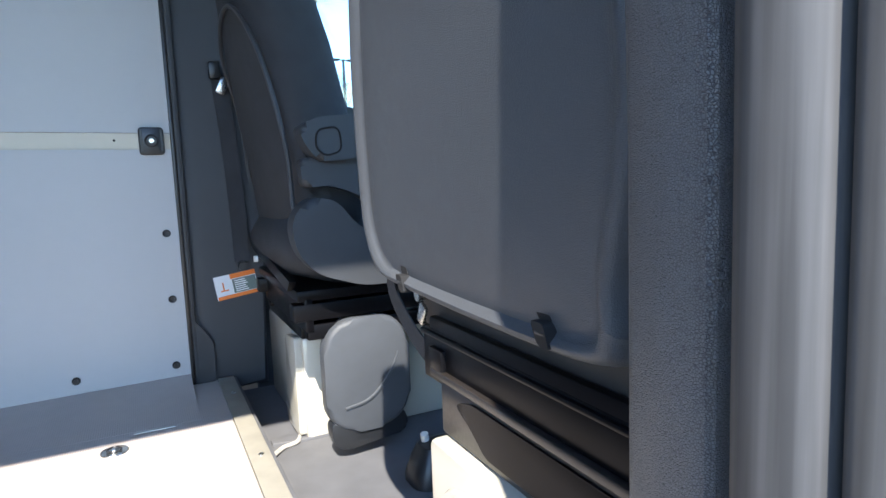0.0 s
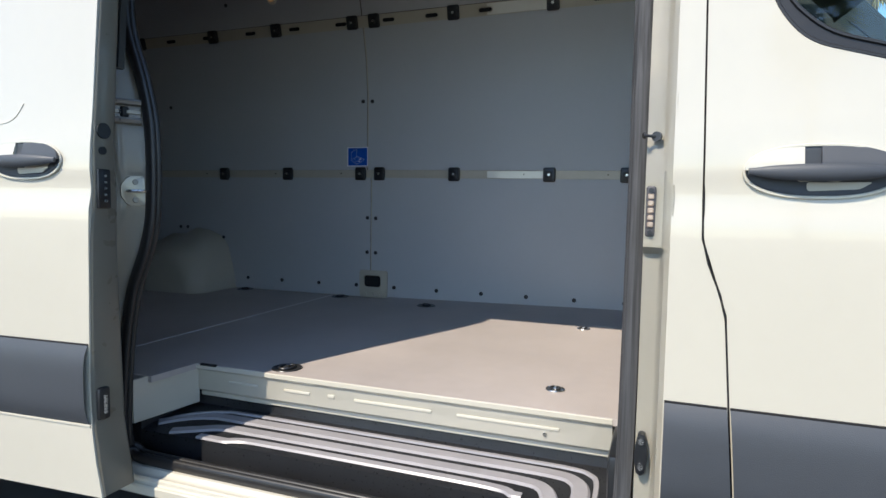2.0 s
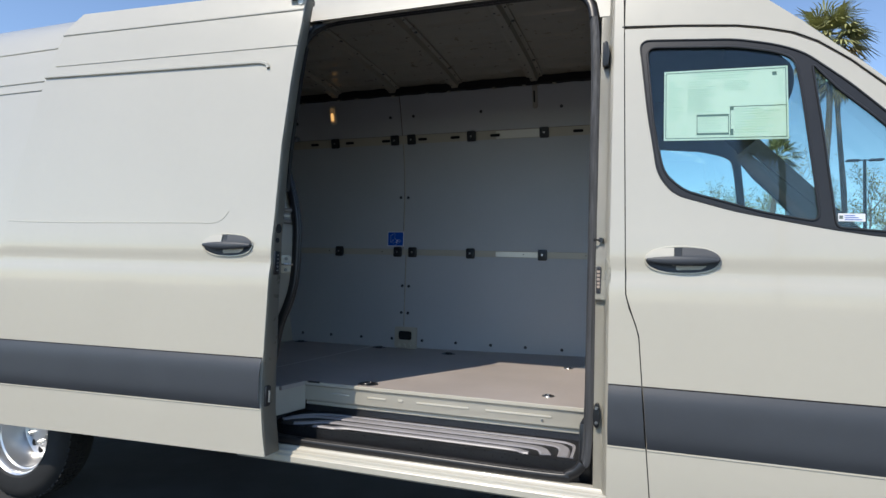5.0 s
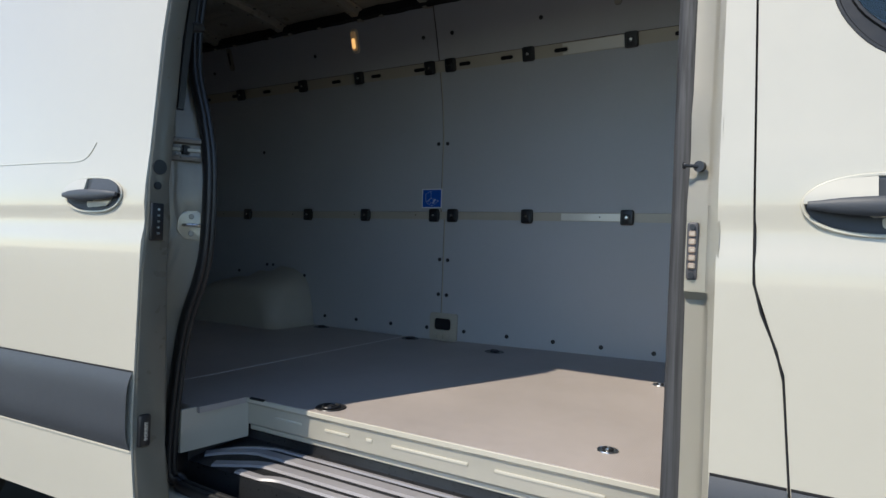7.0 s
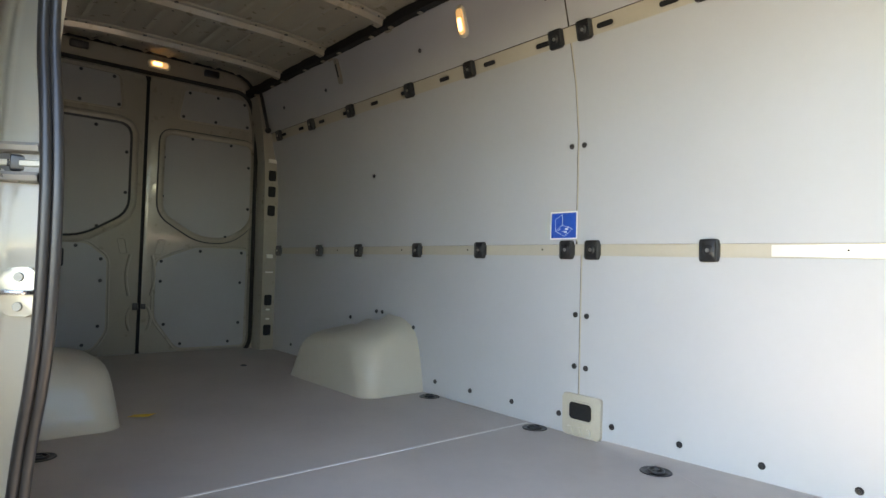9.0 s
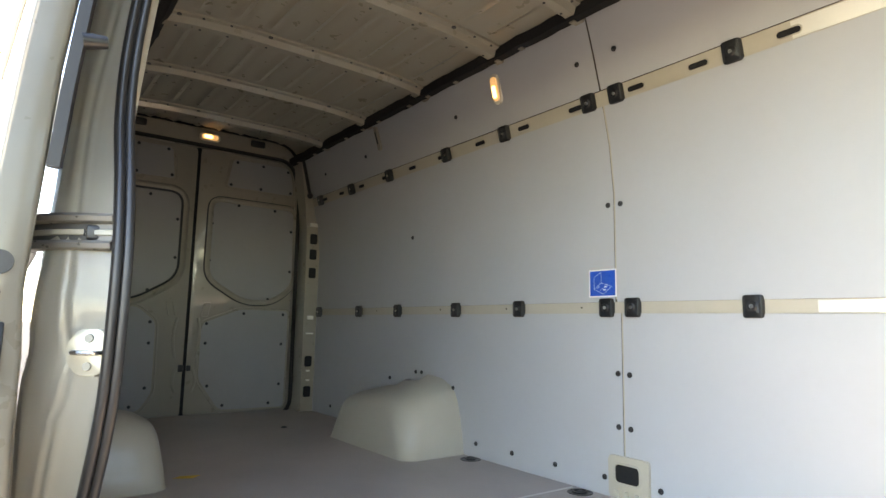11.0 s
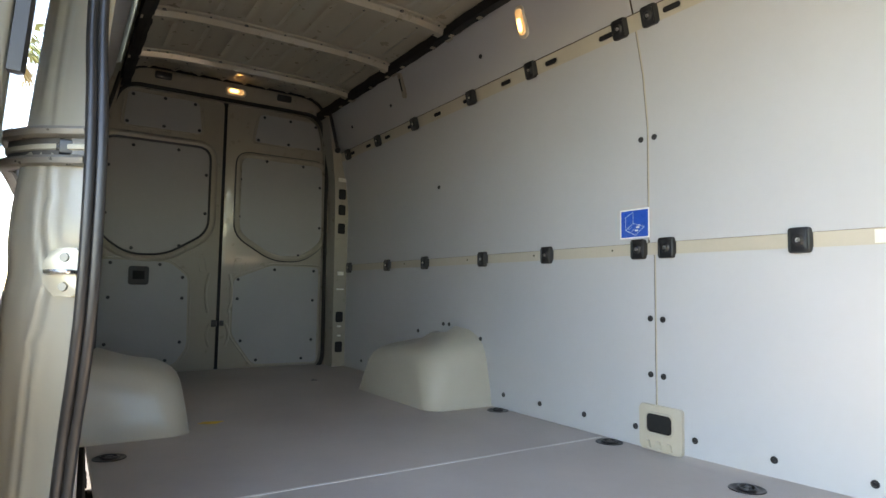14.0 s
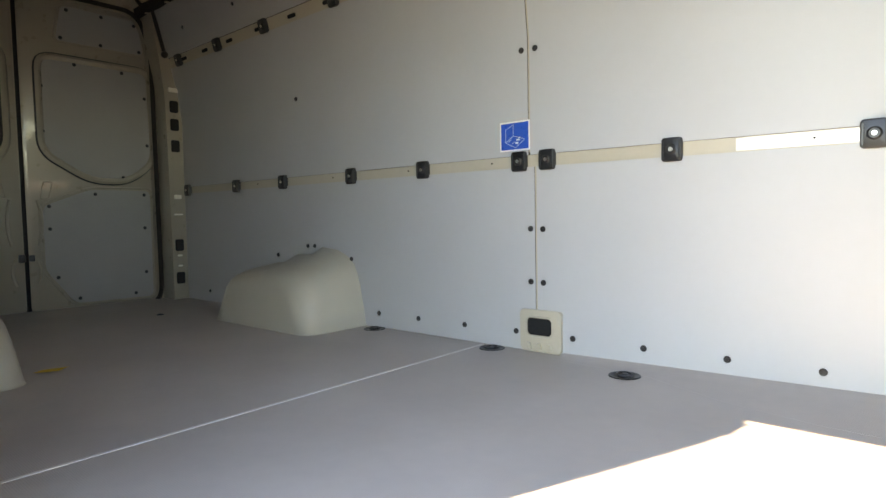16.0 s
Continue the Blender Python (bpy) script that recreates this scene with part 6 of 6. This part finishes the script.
part("headrest", pad([((1.80, 0.70, 1.89), 0.09, 0.03, Y, X), ((1.80, 0.70, 1.92), 0.125, 0.05, Y, X), ((1.80, 0.70, 2.03), 0.125, 0.05, Y, X), ((1.80, 0.70, 2.07), 0.09, 0.03, Y, X)]), CLOTH, ps)
b = bmesh.new()
for y in (0.64, 0.76):
    rod(b, (1.80, y, 1.80), (1.80, y, 1.92), 0.007, seg=8)
part("headrest_posts", b, STEEL, ps)
part("cushion", pad([((1.87, 0.66, 1.10), 0.25, 0.02, Y, (0, 0, 1)), ((1.90, 0.66, 1.10), 0.29, 0.06, Y, (0, 0, 1)), ((2.10, 0.66, 1.10), 0.29, 0.075, Y, (0, 0, 1)), ((2.27, 0.66, 1.10), 0.27, 0.06, Y, (0, 0, 1)), ((2.30, 0.66, 1.10), 0.2, 0.02, Y, (0, 0, 1))]), CLOTH, ps)
for y in (0.50, 0.865):
    b = prism(bmesh.new(), rounded([(y - 0.020, 1.124), (y - 0.010, 1.150), (y + 0.012, 1.150), (y - 0.002, 1.124)], 0.005), "x", 1.79, 1.7575, 0.001, 1)
    prism(b, rounded([(y - 0.011, 1.148), (y + 0.000, 1.170), (y + 0.020, 1.172), (y + 0.013, 1.148)], 0.006), "x", 1.79, 1.7690, 0.001, 1)
    hk = part("shell_notch", b, HOLE, ps, "dark hook slot at the foot of the shell")
    part("hook", new_box((1.757, y - 0.012, 1.137), (1.763, y + 0.004, 1.141), 0.001), DARKSTEEL, hk)
b = bmesh.new()
box(b, (1.80, 0.34, 1.038), (2.26, 0.84, 1.060), 0.006)
for y in (0.375, 0.805):
    box(b, (1.785, y - 0.022, 1.005), (2.32, y + 0.022, 1.042), 0.005)
box(b, (1.795, 0.34, 1.015), (1.81, 0.84, 1.085), 0.004)
part("slide_frame", b, GLOSS, ps, "black steel slide frame")
b = bmesh.new()
box(b, (1.794, 0.30, 0.985), (1.804, 0.86, 1.068), 0.003)
box(b, (1.788, 0.30, 1.056), (1.800, 0.86, 1.064), 0.003)
part("cushion_back", new_box((1.812, 0.32, 1.060), (1.826, 0.90, 1.125), 0.005), mat("brown_cloth", (0.040, 0.036, 0.034), 0.75, vary=0.15, scale=30), ps, "dark brown back of the seat cushion")
part("frame_back", b, GLOSS, ps, "glossy black rear plate of the slide frame")
part("cross_bar", new_box((1.784, 0.30, 0.998), (1.796, 0.82, 1.010), 0.002), BROWN, ps, "brown cross bar")
part("apron", new_box((1.790, 0.30, 0.915), (1.800, 0.795, 1.000), 0.004), BROWN, ps, "brown plastic apron under the seat frame")
b = bmesh.new()
prism(b, rounded([(0.29, 0.990), (0.70, 0.990), (0.745, 0.975), (0.70, 0.955), (0.66, 0.928), (0.29, 0.928)], 0.012), "x", 1.80, 1.786, 0.003)
part("apron_slot", b, GLOSS, ps, "glossy black inset in the apron")
b = bmesh.new()
box(b, (1.765, 0.28, 0.440), (2.42, 0.795, 0.912), 0.012)
pb = part("seat_box", b, PAINT, ps, "sand-painted sheet-metal seat box")
b = bmesh.new()
sweep(b, [Vector((1.764, u, v)) for u, v in rounded([(0.33, 0.50), (0.735, 0.50), (0.735, 0.855), (0.66, 0.875), (0.33, 0.875)], 0.03)], ringprof(0.008, 6), up=(1, 0, 0), closed=True)
part("pressing", b, PAINT, pb)
b = bmesh.new()
sweep(b, smooth_path([(1.80, 0.985, 1.16), (1.80, 1.0, 1.10), (1.81, 0.93, 1.03), (1.82, 0.83, 0.985), (1.83, 0.79, 0.97)], 6), [(-0.018, -0.0015), (0.018, -0.0015), (0.018, 0.0015), (-0.018, 0.0015)], up=(1, 0, 0))
part("strap", b, CLOTH, ps, "black strap hanging below the backrest")
b = bmesh.new()
rod(b, (1.80, 0.86, 1.115), (1.785, 0.86, 1.115), 0.010, seg=10)
box(b, (1.782, 0.832, 1.072), (1.790, 0.852, 1.106), 0.003, turn=Matrix.Rotation(radians(25), 3, "X"))
part("frame_bolts", b, STEEL, ps)

ps.matrix_basis = Matrix.Translation((1.830, 0.471, 0.8075)) @ Matrix.Scale(0.75, 4)      # slid back on its rails

# driver seat
ds = thing("driver_seat", (1.95, 1.52, 0.65), "dark cloth driver seat with armrest on a metal box", "car seat", "front seats")
part("backrest", pad([((1.81, 1.55, 1.10), 0.20, 0.03, Y, X), ((1.81, 1.55, 1.14), 0.275, 0.095, Y, X), ((1.797, 1.55, 1.35), 0.292, 0.107, Y, X), ((1.752, 1.55, 1.60), 0.278, 0.100, Y, X), ((1.715, 1.545, 1.80), 0.225, 0.085, Y, X), ((1.70, 1.54, 1.90), 0.16, 0.05, Y, X), ((1.697, 1.54, 1.915), 0.06, 0.01, Y, X)], 32, 3.0), CLOTH, ds, angle=60)
b = bmesh.new()
pts = smooth_path([(1.745, 1.264, 1.14), (1.716, 1.272, 1.22), (1.708, 1.274, 1.36), (1.680, 1.292, 1.52), (1.656, 1.335, 1.62), (1.638, 1.41, 1.682), (1.634, 1.52, 1.698), (1.638, 1.63, 1.675), (1.652, 1.72, 1.61), (1.692, 1.785, 1.48), (1.712, 1.80, 1.30)], 5)
sweep(b, pts, ringprof(0.0055, 6), up=(1, 0, 0))
part("piping", b, TRIM, ds, "raised seam round the back shell")
part("headrest", pad([((1.66, 1.52, 1.91), 0.09, 0.03, Y, X), ((1.66, 1.52, 1.94), 0.125, 0.05, Y, X), ((1.66, 1.52, 2.05), 0.125, 0.05, Y, X), ((1.66, 1.52, 2.09), 0.09, 0.03, Y, X)]), CLOTH, ds)
b = bmesh.new()
for y in (1.46, 1.58):
    rod(b, (1.665, y, 1.82), (1.66, y, 1.93), 0.007, seg=8)
part("headrest_posts", b, STEEL, ds)
arm = prism(bmesh.new(), rounded([(1.715, 1.405), (1.76, 1.425), (1.99, 1.44), (2.0, 1.38), (1.90, 1.355), (1.80, 1.335), (1.755, 1.335), (1.730, 1.365)], 0.025), "y", 1.255, 1.195, 0.014, 3)
ar = part("armrest", arm, TRIM, ds, "grey armrest on the seat's inner side")
b = bmesh.new()
sweep(b, [Vector((u, 1.194, v)) for u, v in rounded([(1.752, 1.398), (1.80, 1.405), (1.805, 1.355), (1.770, 1.345), (1.750, 1.36)], 0.018)], ringprof(0.0022, 5), closed=True)
part("pivot_cap", b, HOLE, ar)
b = prism(bmesh.new(), rounded([(1.722, 1.345), (1.80, 1.340), (1.95, 1.372), (1.97, 1.20), (1.90, 1.215), (1.84, 1.265), (1.78, 1.285), (1.725, 1.28)], 0.02), "y", 1.262, 1.222, 0.010, 3)
part("arm_bracket", b, TRIM, ds, "grey moulded cover below the armrest")
part("cushion", pad([((1.69, 1.52, 1.15), 0.20, 0.03, Y, (0, 0, 1)), ((1.72, 1.52, 1.15), 0.265, 0.075, Y, (0, 0, 1)), ((1.85, 1.52, 1.13), 0.285, 0.095, Y, (0, 0, 1)), ((2.15, 1.52, 1.13), 0.285, 0.08, Y, (0, 0, 1)), ((2.22, 1.52, 1.13), 0.2, 0.03, Y, (0, 0, 1))], 24, 2.6), CLOTH, ds, angle=60)
part("side_cover", prism(bmesh.new(), rounded([(1.692, 1.215), (1.73, 1.262), (1.79, 1.255), (1.83, 1.20), (1.95, 1.13), (1.95, 1.065), (1.84, 1.066), (1.74, 1.10), (1.70, 1.15)], 0.03), "y", 1.26, 1.205, 0.016, 3), TRIM, ds, "rounded grey cover on the cushion side")
b = bmesh.new()
for y in (1.30, 1.74):
    box(b, (1.70, y - 0.022, 0.985), (2.28, y + 0.022, 1.025), 0.005)
    box(b, (1.73, y - 0.016, 0.94), (2.25, y + 0.016, 0.975), 0.004)
box(b, (1.71, 1.28, 1.03), (2.2, 1.76, 1.055), 0.005)
box(b, (1.725, 1.28, 0.96), (1.745, 1.76, 1.04), 0.004)
box(b, (1.74, 1.40, 0.915), (1.80, 1.80, 0.950), 0.006)
prism(b, [(1.300, 1.075), (1.330, 1.05), (1.80, 1.11), (1.80, 1.14)], "x", 1.70, 1.715)
part("slide_frame", b, GLOSS, ds, "black steel slide frame with levers")
b = bmesh.new()
box(b, (1.735, 1.30, 0.995), (1.742, 1.36, 1.008), 0.002)
rod(b, (1.70, 1.70, 1.085), (1.69, 1.70, 1.085), 0.009, seg=10)
part("frame_tag", b, WHITE, ds)
b = bmesh.new()
box(b, (1.745, 1.42, 0.65), (2.18, 1.855, 0.912), 0.010)
db = part("seat_box", b, PAINT, ds, "sand-painted sheet-metal seat box")
b = bmesh.new()
prism(b, rounded([(1.43, 0.66), (1.565, 0.66), (1.585, 0.72), (1.545, 0.745), (1.540, 0.90), (1.43, 0.915)], 0.012), "x", 1.746, 1.728, 0.005)
part("corner_bracket", b, PAINT, db, "stepped corner bracket of the box")
b = bmesh.new()
prism(b, rrect(1.86, 0.848, 0.205, 0.270, 0.075, 6), "y", 1.30, 1.262, 0.014, 3)
kc = part("seat_side_cover", b, SEAT, ds, "rounded grey plastic cover beside the seat box", angle=50)
b = bmesh.new()
prism(b, rounded([(1.765, 0.745), (1.95, 0.745), (1.955, 0.69), (1.79, 0.672), (1.768, 0.70)], 0.02), "y", 1.305, 1.268, 0.006)
part("cover_foot", b, BLACK, kc)
b = bmesh.new()
sweep(b, smooth_path([(1.80, 1.262, 0.775), (1.86, 1.261, 0.79), (1.91, 1.262, 0.84), (1.935, 1.264, 0.89)], 5), ringprof(0.004, 6), up=(0, 1, 0))
part("cover_crease", b, SEAT, kc)
b = bmesh.new()
for k, (w, d, z) in enumerate(((0.075, 0.055, 0.65), (0.072, 0.052, 0.672), (0.060, 0.044, 0.705), (0.046, 0.034, 0.728), (0.015, 0.012, 0.736))):
    ring = [b.verts.new(Vector((1.955 + u, 1.095 + v, z))) for u, v in rrect(0, 0, 2 * w, 2 * d, min(w, d) * 0.7)]
    if k:
        for i in range(len(ring)):
            b.faces.new((last[i], last[(i + 1) % len(ring)], ring[(i + 1) % len(ring)], ring[i]))
    last = ring
b.faces.new(last)
boot = solid("floor_boot", b, BLACK, "low black rubber boot on the cab floor between the seats", "boot")
part("plug", rod(bmesh.new(), (1.93, 1.11, 0.715), (1.923, 1.105, 0.748), 0.010, 0.009, seg=12), TAPE, boot, "small pale plug")

# far door with its window, dash, steering wheel
fdoor = part("far_front_door", sheet([(1.72, 0.40), (2.95, 0.40), (2.95, 1.60), (2.60, 1.92), (2.37, 2.13), (2.25, 2.20), (1.72, 2.25)], [win_o, tri_o], lambda x, z: 1.99 - skin(x, z), 0.028, ZC), TRIM, van, "far front door with dark inner trim")
for o in (win_o, tri_o):
    part("pane", sheet(o, [], lambda u, v: 2.01 - skin(u, v), 0.004, [1.6, 1.8, 1.95]), CLEAR, fdoor, "clear side glass")
part("far_roof_side", sheet([(1.70, 2.24), (2.25, 2.20), (2.42, 2.10), (2.95, 1.60), (3.02, 1.62), (2.42, 2.23), (2.06, 2.48), (1.90, 2.83), (1.70, 2.83)], [], lambda x, z: 2.0 - skin(x, z), 0.03, [2.3, 2.5, 2.65, 2.75]), TRIM, van)
b = pad([((2.62, 1.01, 1.28), 0.85, 0.10, Y, (0, 0, 1)), ((2.70, 1.01, 1.27), 0.87, 0.20, Y, (0, 0, 1)), ((2.95, 1.01, 1.27), 0.88, 0.22, Y, (0, 0, 1)), ((3.05, 1.01, 1.27), 0.86, 0.10, Y, (0, 0, 1))], 32, 5)
solid("dashboard", b, TRIM, "dark dashboard across the cab", "dashboard")
b = pad([((2.64, 1.01, 0.64), 0.80, 0.02, Y, X), ((2.80, 1.01, 0.66), 0.85, 0.2, Y, X), ((2.80, 1.01, 1.12), 0.85, 0.2, Y, X)], 20, 6)
solid("dash_lower", b, BLACK, "dark lower dash and footwell trim", "dashboard")
sw = thing("steering_wheel", (2.47, 1.50, 1.30), "black steering wheel with three spokes", "steering wheel")
wm = Matrix.Translation((2.45, 1.50, 1.36)) @ Matrix.Rotation(radians(-62), 4, "Y")
b = bmesh.new()
sweep(b, [wm @ Vector((0.19 * math.cos(a), 0.19 * math.sin(a), 0)) for a in [2 * math.pi * k / 32 for k in range(32)]], ringprof(0.016, 8), up=wm.to_3x3() @ Vector((0, 0, 1)), closed=True)
part("rim", b, BLACK, sw)
b = bmesh.new()
for a in (0.0, math.pi, math.pi * 1.5):
    rod(b, wm @ Vector((0, 0, -0.02)), wm @ Vector((0.18 * math.sin(a), 0.18 * math.cos(a), 0)), 0.016, seg=8)
part("spokes", b, BLACK, sw)
part("hub", rod(bmesh.new(), wm @ Vector((0, 0, 0.01)), wm @ Vector((0, 0, -0.25)), 0.06, 0.04, seg=16), BLACK, sw)
part("cab_headliner", prism(bmesh.new(), [(1.63, 0.30), (2.20, 0.30), (2.20, 1.72), (1.63, 1.72)], "z", 2.42, 2.46, 0.01), TRIM, van, "dark cab headliner")
mirror = thing("door_mirror", (2.72, 2.10, 1.75), "black far door mirror on its arm", "mirror")
part("housing", pad([((2.70, 2.14, 1.55), 0.06, 0.03, Y, X), ((2.70, 2.14, 1.60), 0.10, 0.06, Y, X), ((2.70, 2.14, 1.85), 0.11, 0.06, Y, X), ((2.70, 2.14, 1.91), 0.07, 0.03, Y, X)]), BLACK, mirror)
part("arm", rod(bmesh.new(), (2.72, 1.98, 1.55), (2.71, 2.12, 1.64), 0.03, 0.025, seg=10), BLACK, mirror)

# ---- trees and lamp beyond the van ----
def palm(x, y, h, crown, seed, n=46):
    r = random.Random(seed)
    t = thing("palm_tree", (x, y, 0), "tall fan palm with green crown and dry skirt", "palm tree", "palms")
    b = bmesh.new()
    pts = [Vector((x + 0.15 * math.sin(k * 0.5 + seed), y + 0.12 * math.cos(k * 0.4), h * k / 12)) for k in range(13)]
    rows = [[p + Vector((math.cos(a), math.sin(a), 0)) * (0.17 - 0.006 * k + (0.05 if k > 10 else 0) + r.uniform(-0.015, 0.015)) for a in [2 * math.pi * j / 12 for j in range(13)]] for k, p in enumerate(pts)]
    loft(b, rows)
    part("trunk", b, BARK, t)
    for nm, mt, cnt, e0, e1 in (("crown", FROND, n, -25, 80), ("dry_skirt", DRYFROND, n // 3, -75, -30)):
        b = bmesh.new()
        for k in range(cnt):
            az = r.uniform(0, 2 * math.pi)
            el = radians(r.uniform(e0, e1))
            L = crown * r.uniform(0.75, 1.1)
            d = Vector((math.cos(az) * math.cos(el), math.sin(az) * math.cos(el), math.sin(el)))
            sd2 = d.cross(Vector((0, 0, 1))).normalized()
            base = Vector((pts[-1].x, pts[-1].y, h))
            stem_end = base + d * L * 0.5 + Vector((0, 0, -0.04 * L))
            prev = base
            for q in range(1, 4):
                p = base + d * (L * 0.5 * q / 3)
                w = 0.02
                b.faces.new([b.verts.new(v) for v in (prev - sd2 * w, prev + sd2 * w, p + sd2 * w, p - sd2 * w)])
                prev = p
            for q in range(15):
                f = radians(-85 + 170 * q / 14)
                dd = (d * math.cos(f) + sd2 * math.sin(f)).normalized()
                ln = L * 0.55 * (0.75 + 0.25 * math.cos(f)) * r.uniform(0.9, 1.1)
                tip = stem_end + dd * ln + Vector((0, 0, -0.30 * ln * r.uniform(0.6, 1.4)))
                mid = stem_end + dd * ln * 0.55 + Vector((0, 0, -0.03 * ln))
                nn = dd.cross(d).normalized() if abs(math.sin(f)) > 0.05 else sd2
                wv = (dd.cross(Vector((0, 0, 1)))).normalized() * 0.035 * crown / 1.6
                b.faces.new([b.verts.new(v) for v in (stem_end - wv * 0.3, stem_end + wv * 0.3, mid + wv, mid - wv)])
                b.faces.new([b.verts.new(v) for v in (mid - wv, mid + wv, tip)])
        part(nm, b, mt, t)
    return t


def bare_tree(x, y, h, seed):
    r = random.Random(seed)
    t = thing("street_tree", (x, y, 0), "slender street tree just coming into leaf", "tree", "street trees")
    b = bmesh.new()
    lv = bmesh.new()
    def limb(p, d, L, rad, depth):
        q = p + d * L
        rod(b, p, q, rad, rad * 0.62, seg=6, caps=False)
        if depth >= 2:
            for _ in range(30):
                c = p.lerp(q, r.random()) + Vector((r.gauss(0, 0.22), r.gauss(0, 0.22), r.gauss(0, 0.22)))
                n1 = Vector((r.gauss(0, 1), r.gauss(0, 1), r.gauss(0, 1))).normalized() * r.uniform(0.03, 0.075)
                n2 = n1.cross(Vector((r.gauss(0, 1), r.gauss(0, 1), r.gauss(0, 1)))).normalized() * r.uniform(0.03, 0.065)
                lv.faces.new([lv.verts.new(v) for v in (c - n1, c + n2 * 0.6, c + n1, c - n2 * 0.6)])
        if depth < 4:
            for _ in range(3 if depth < 3 else 2):
                dd = (d + Vector((r.uniform(-0.8, 0.8), r.uniform(-0.8, 0.8), r.uniform(-0.1, 0.6)))).normalized()
                limb(p.lerp(q, r.uniform(0.55, 1.0)), dd, L * r.uniform(0.6, 0.8), rad * 0.55, depth + 1)
    limb(Vector((x, y, 0)), Vector((0, 0, 1)), h * 0.36, 0.09, 0)
    part("trunk", b, BARK, t)
    part("crown", lv, SPROUT, t)
    return t


palm(9.05, 28.6, 12.7, 2.0, 3, 60)
palm(-20.0, -1.9, 8.6, 1.7, 31)
palm(6.16, -21.9, 11.1, 1.9, 41)
palm(-27.0, -3.4, 9.6, 1.7, 37)
palm(7.75, 33.0, 8.2, 1.35, 8)
palm(10.9, 33.5, 12.5, 1.6, 12)
palm(-14.0, 30.0, 11.0, 1.7, 21)
for tx, ty, th, sdv in ((7.2, 37.5, 9.0, 1), (9.6, 37.0, 9.8, 2), (8.4, 39.0, 9.2, 4), (10.8, 38.5, 9.4, 6), (12.8, 36.0, 9.4, 5), (5.0, 38.0, 8.2, 7), (15.5, 37.0, 9.6, 9)):
    bare_tree(tx, ty, th, sdv)
sl = thing("street_lamp", (9.94, 26.4, 0), "tall car-park lamp with two flat heads", "street lamp")
part("pole", rod(bmesh.new(), (9.94, 26.4, 0), (9.94, 26.4, 6.65), 0.09, 0.06, seg=12), DARKSTEEL, sl)
for s2 in (-1, 1):
    part("head", new_box((9.94 + s2 * 0.42 - 0.24, 26.25, 6.58), (9.94 + s2 * 0.42 + 0.24, 26.55, 6.66), 0.03), DARKSTEEL, sl)
part("arm", new_box((9.55, 26.37, 6.60), (10.33, 26.43, 6.64), 0.01), DARKSTEEL, sl)
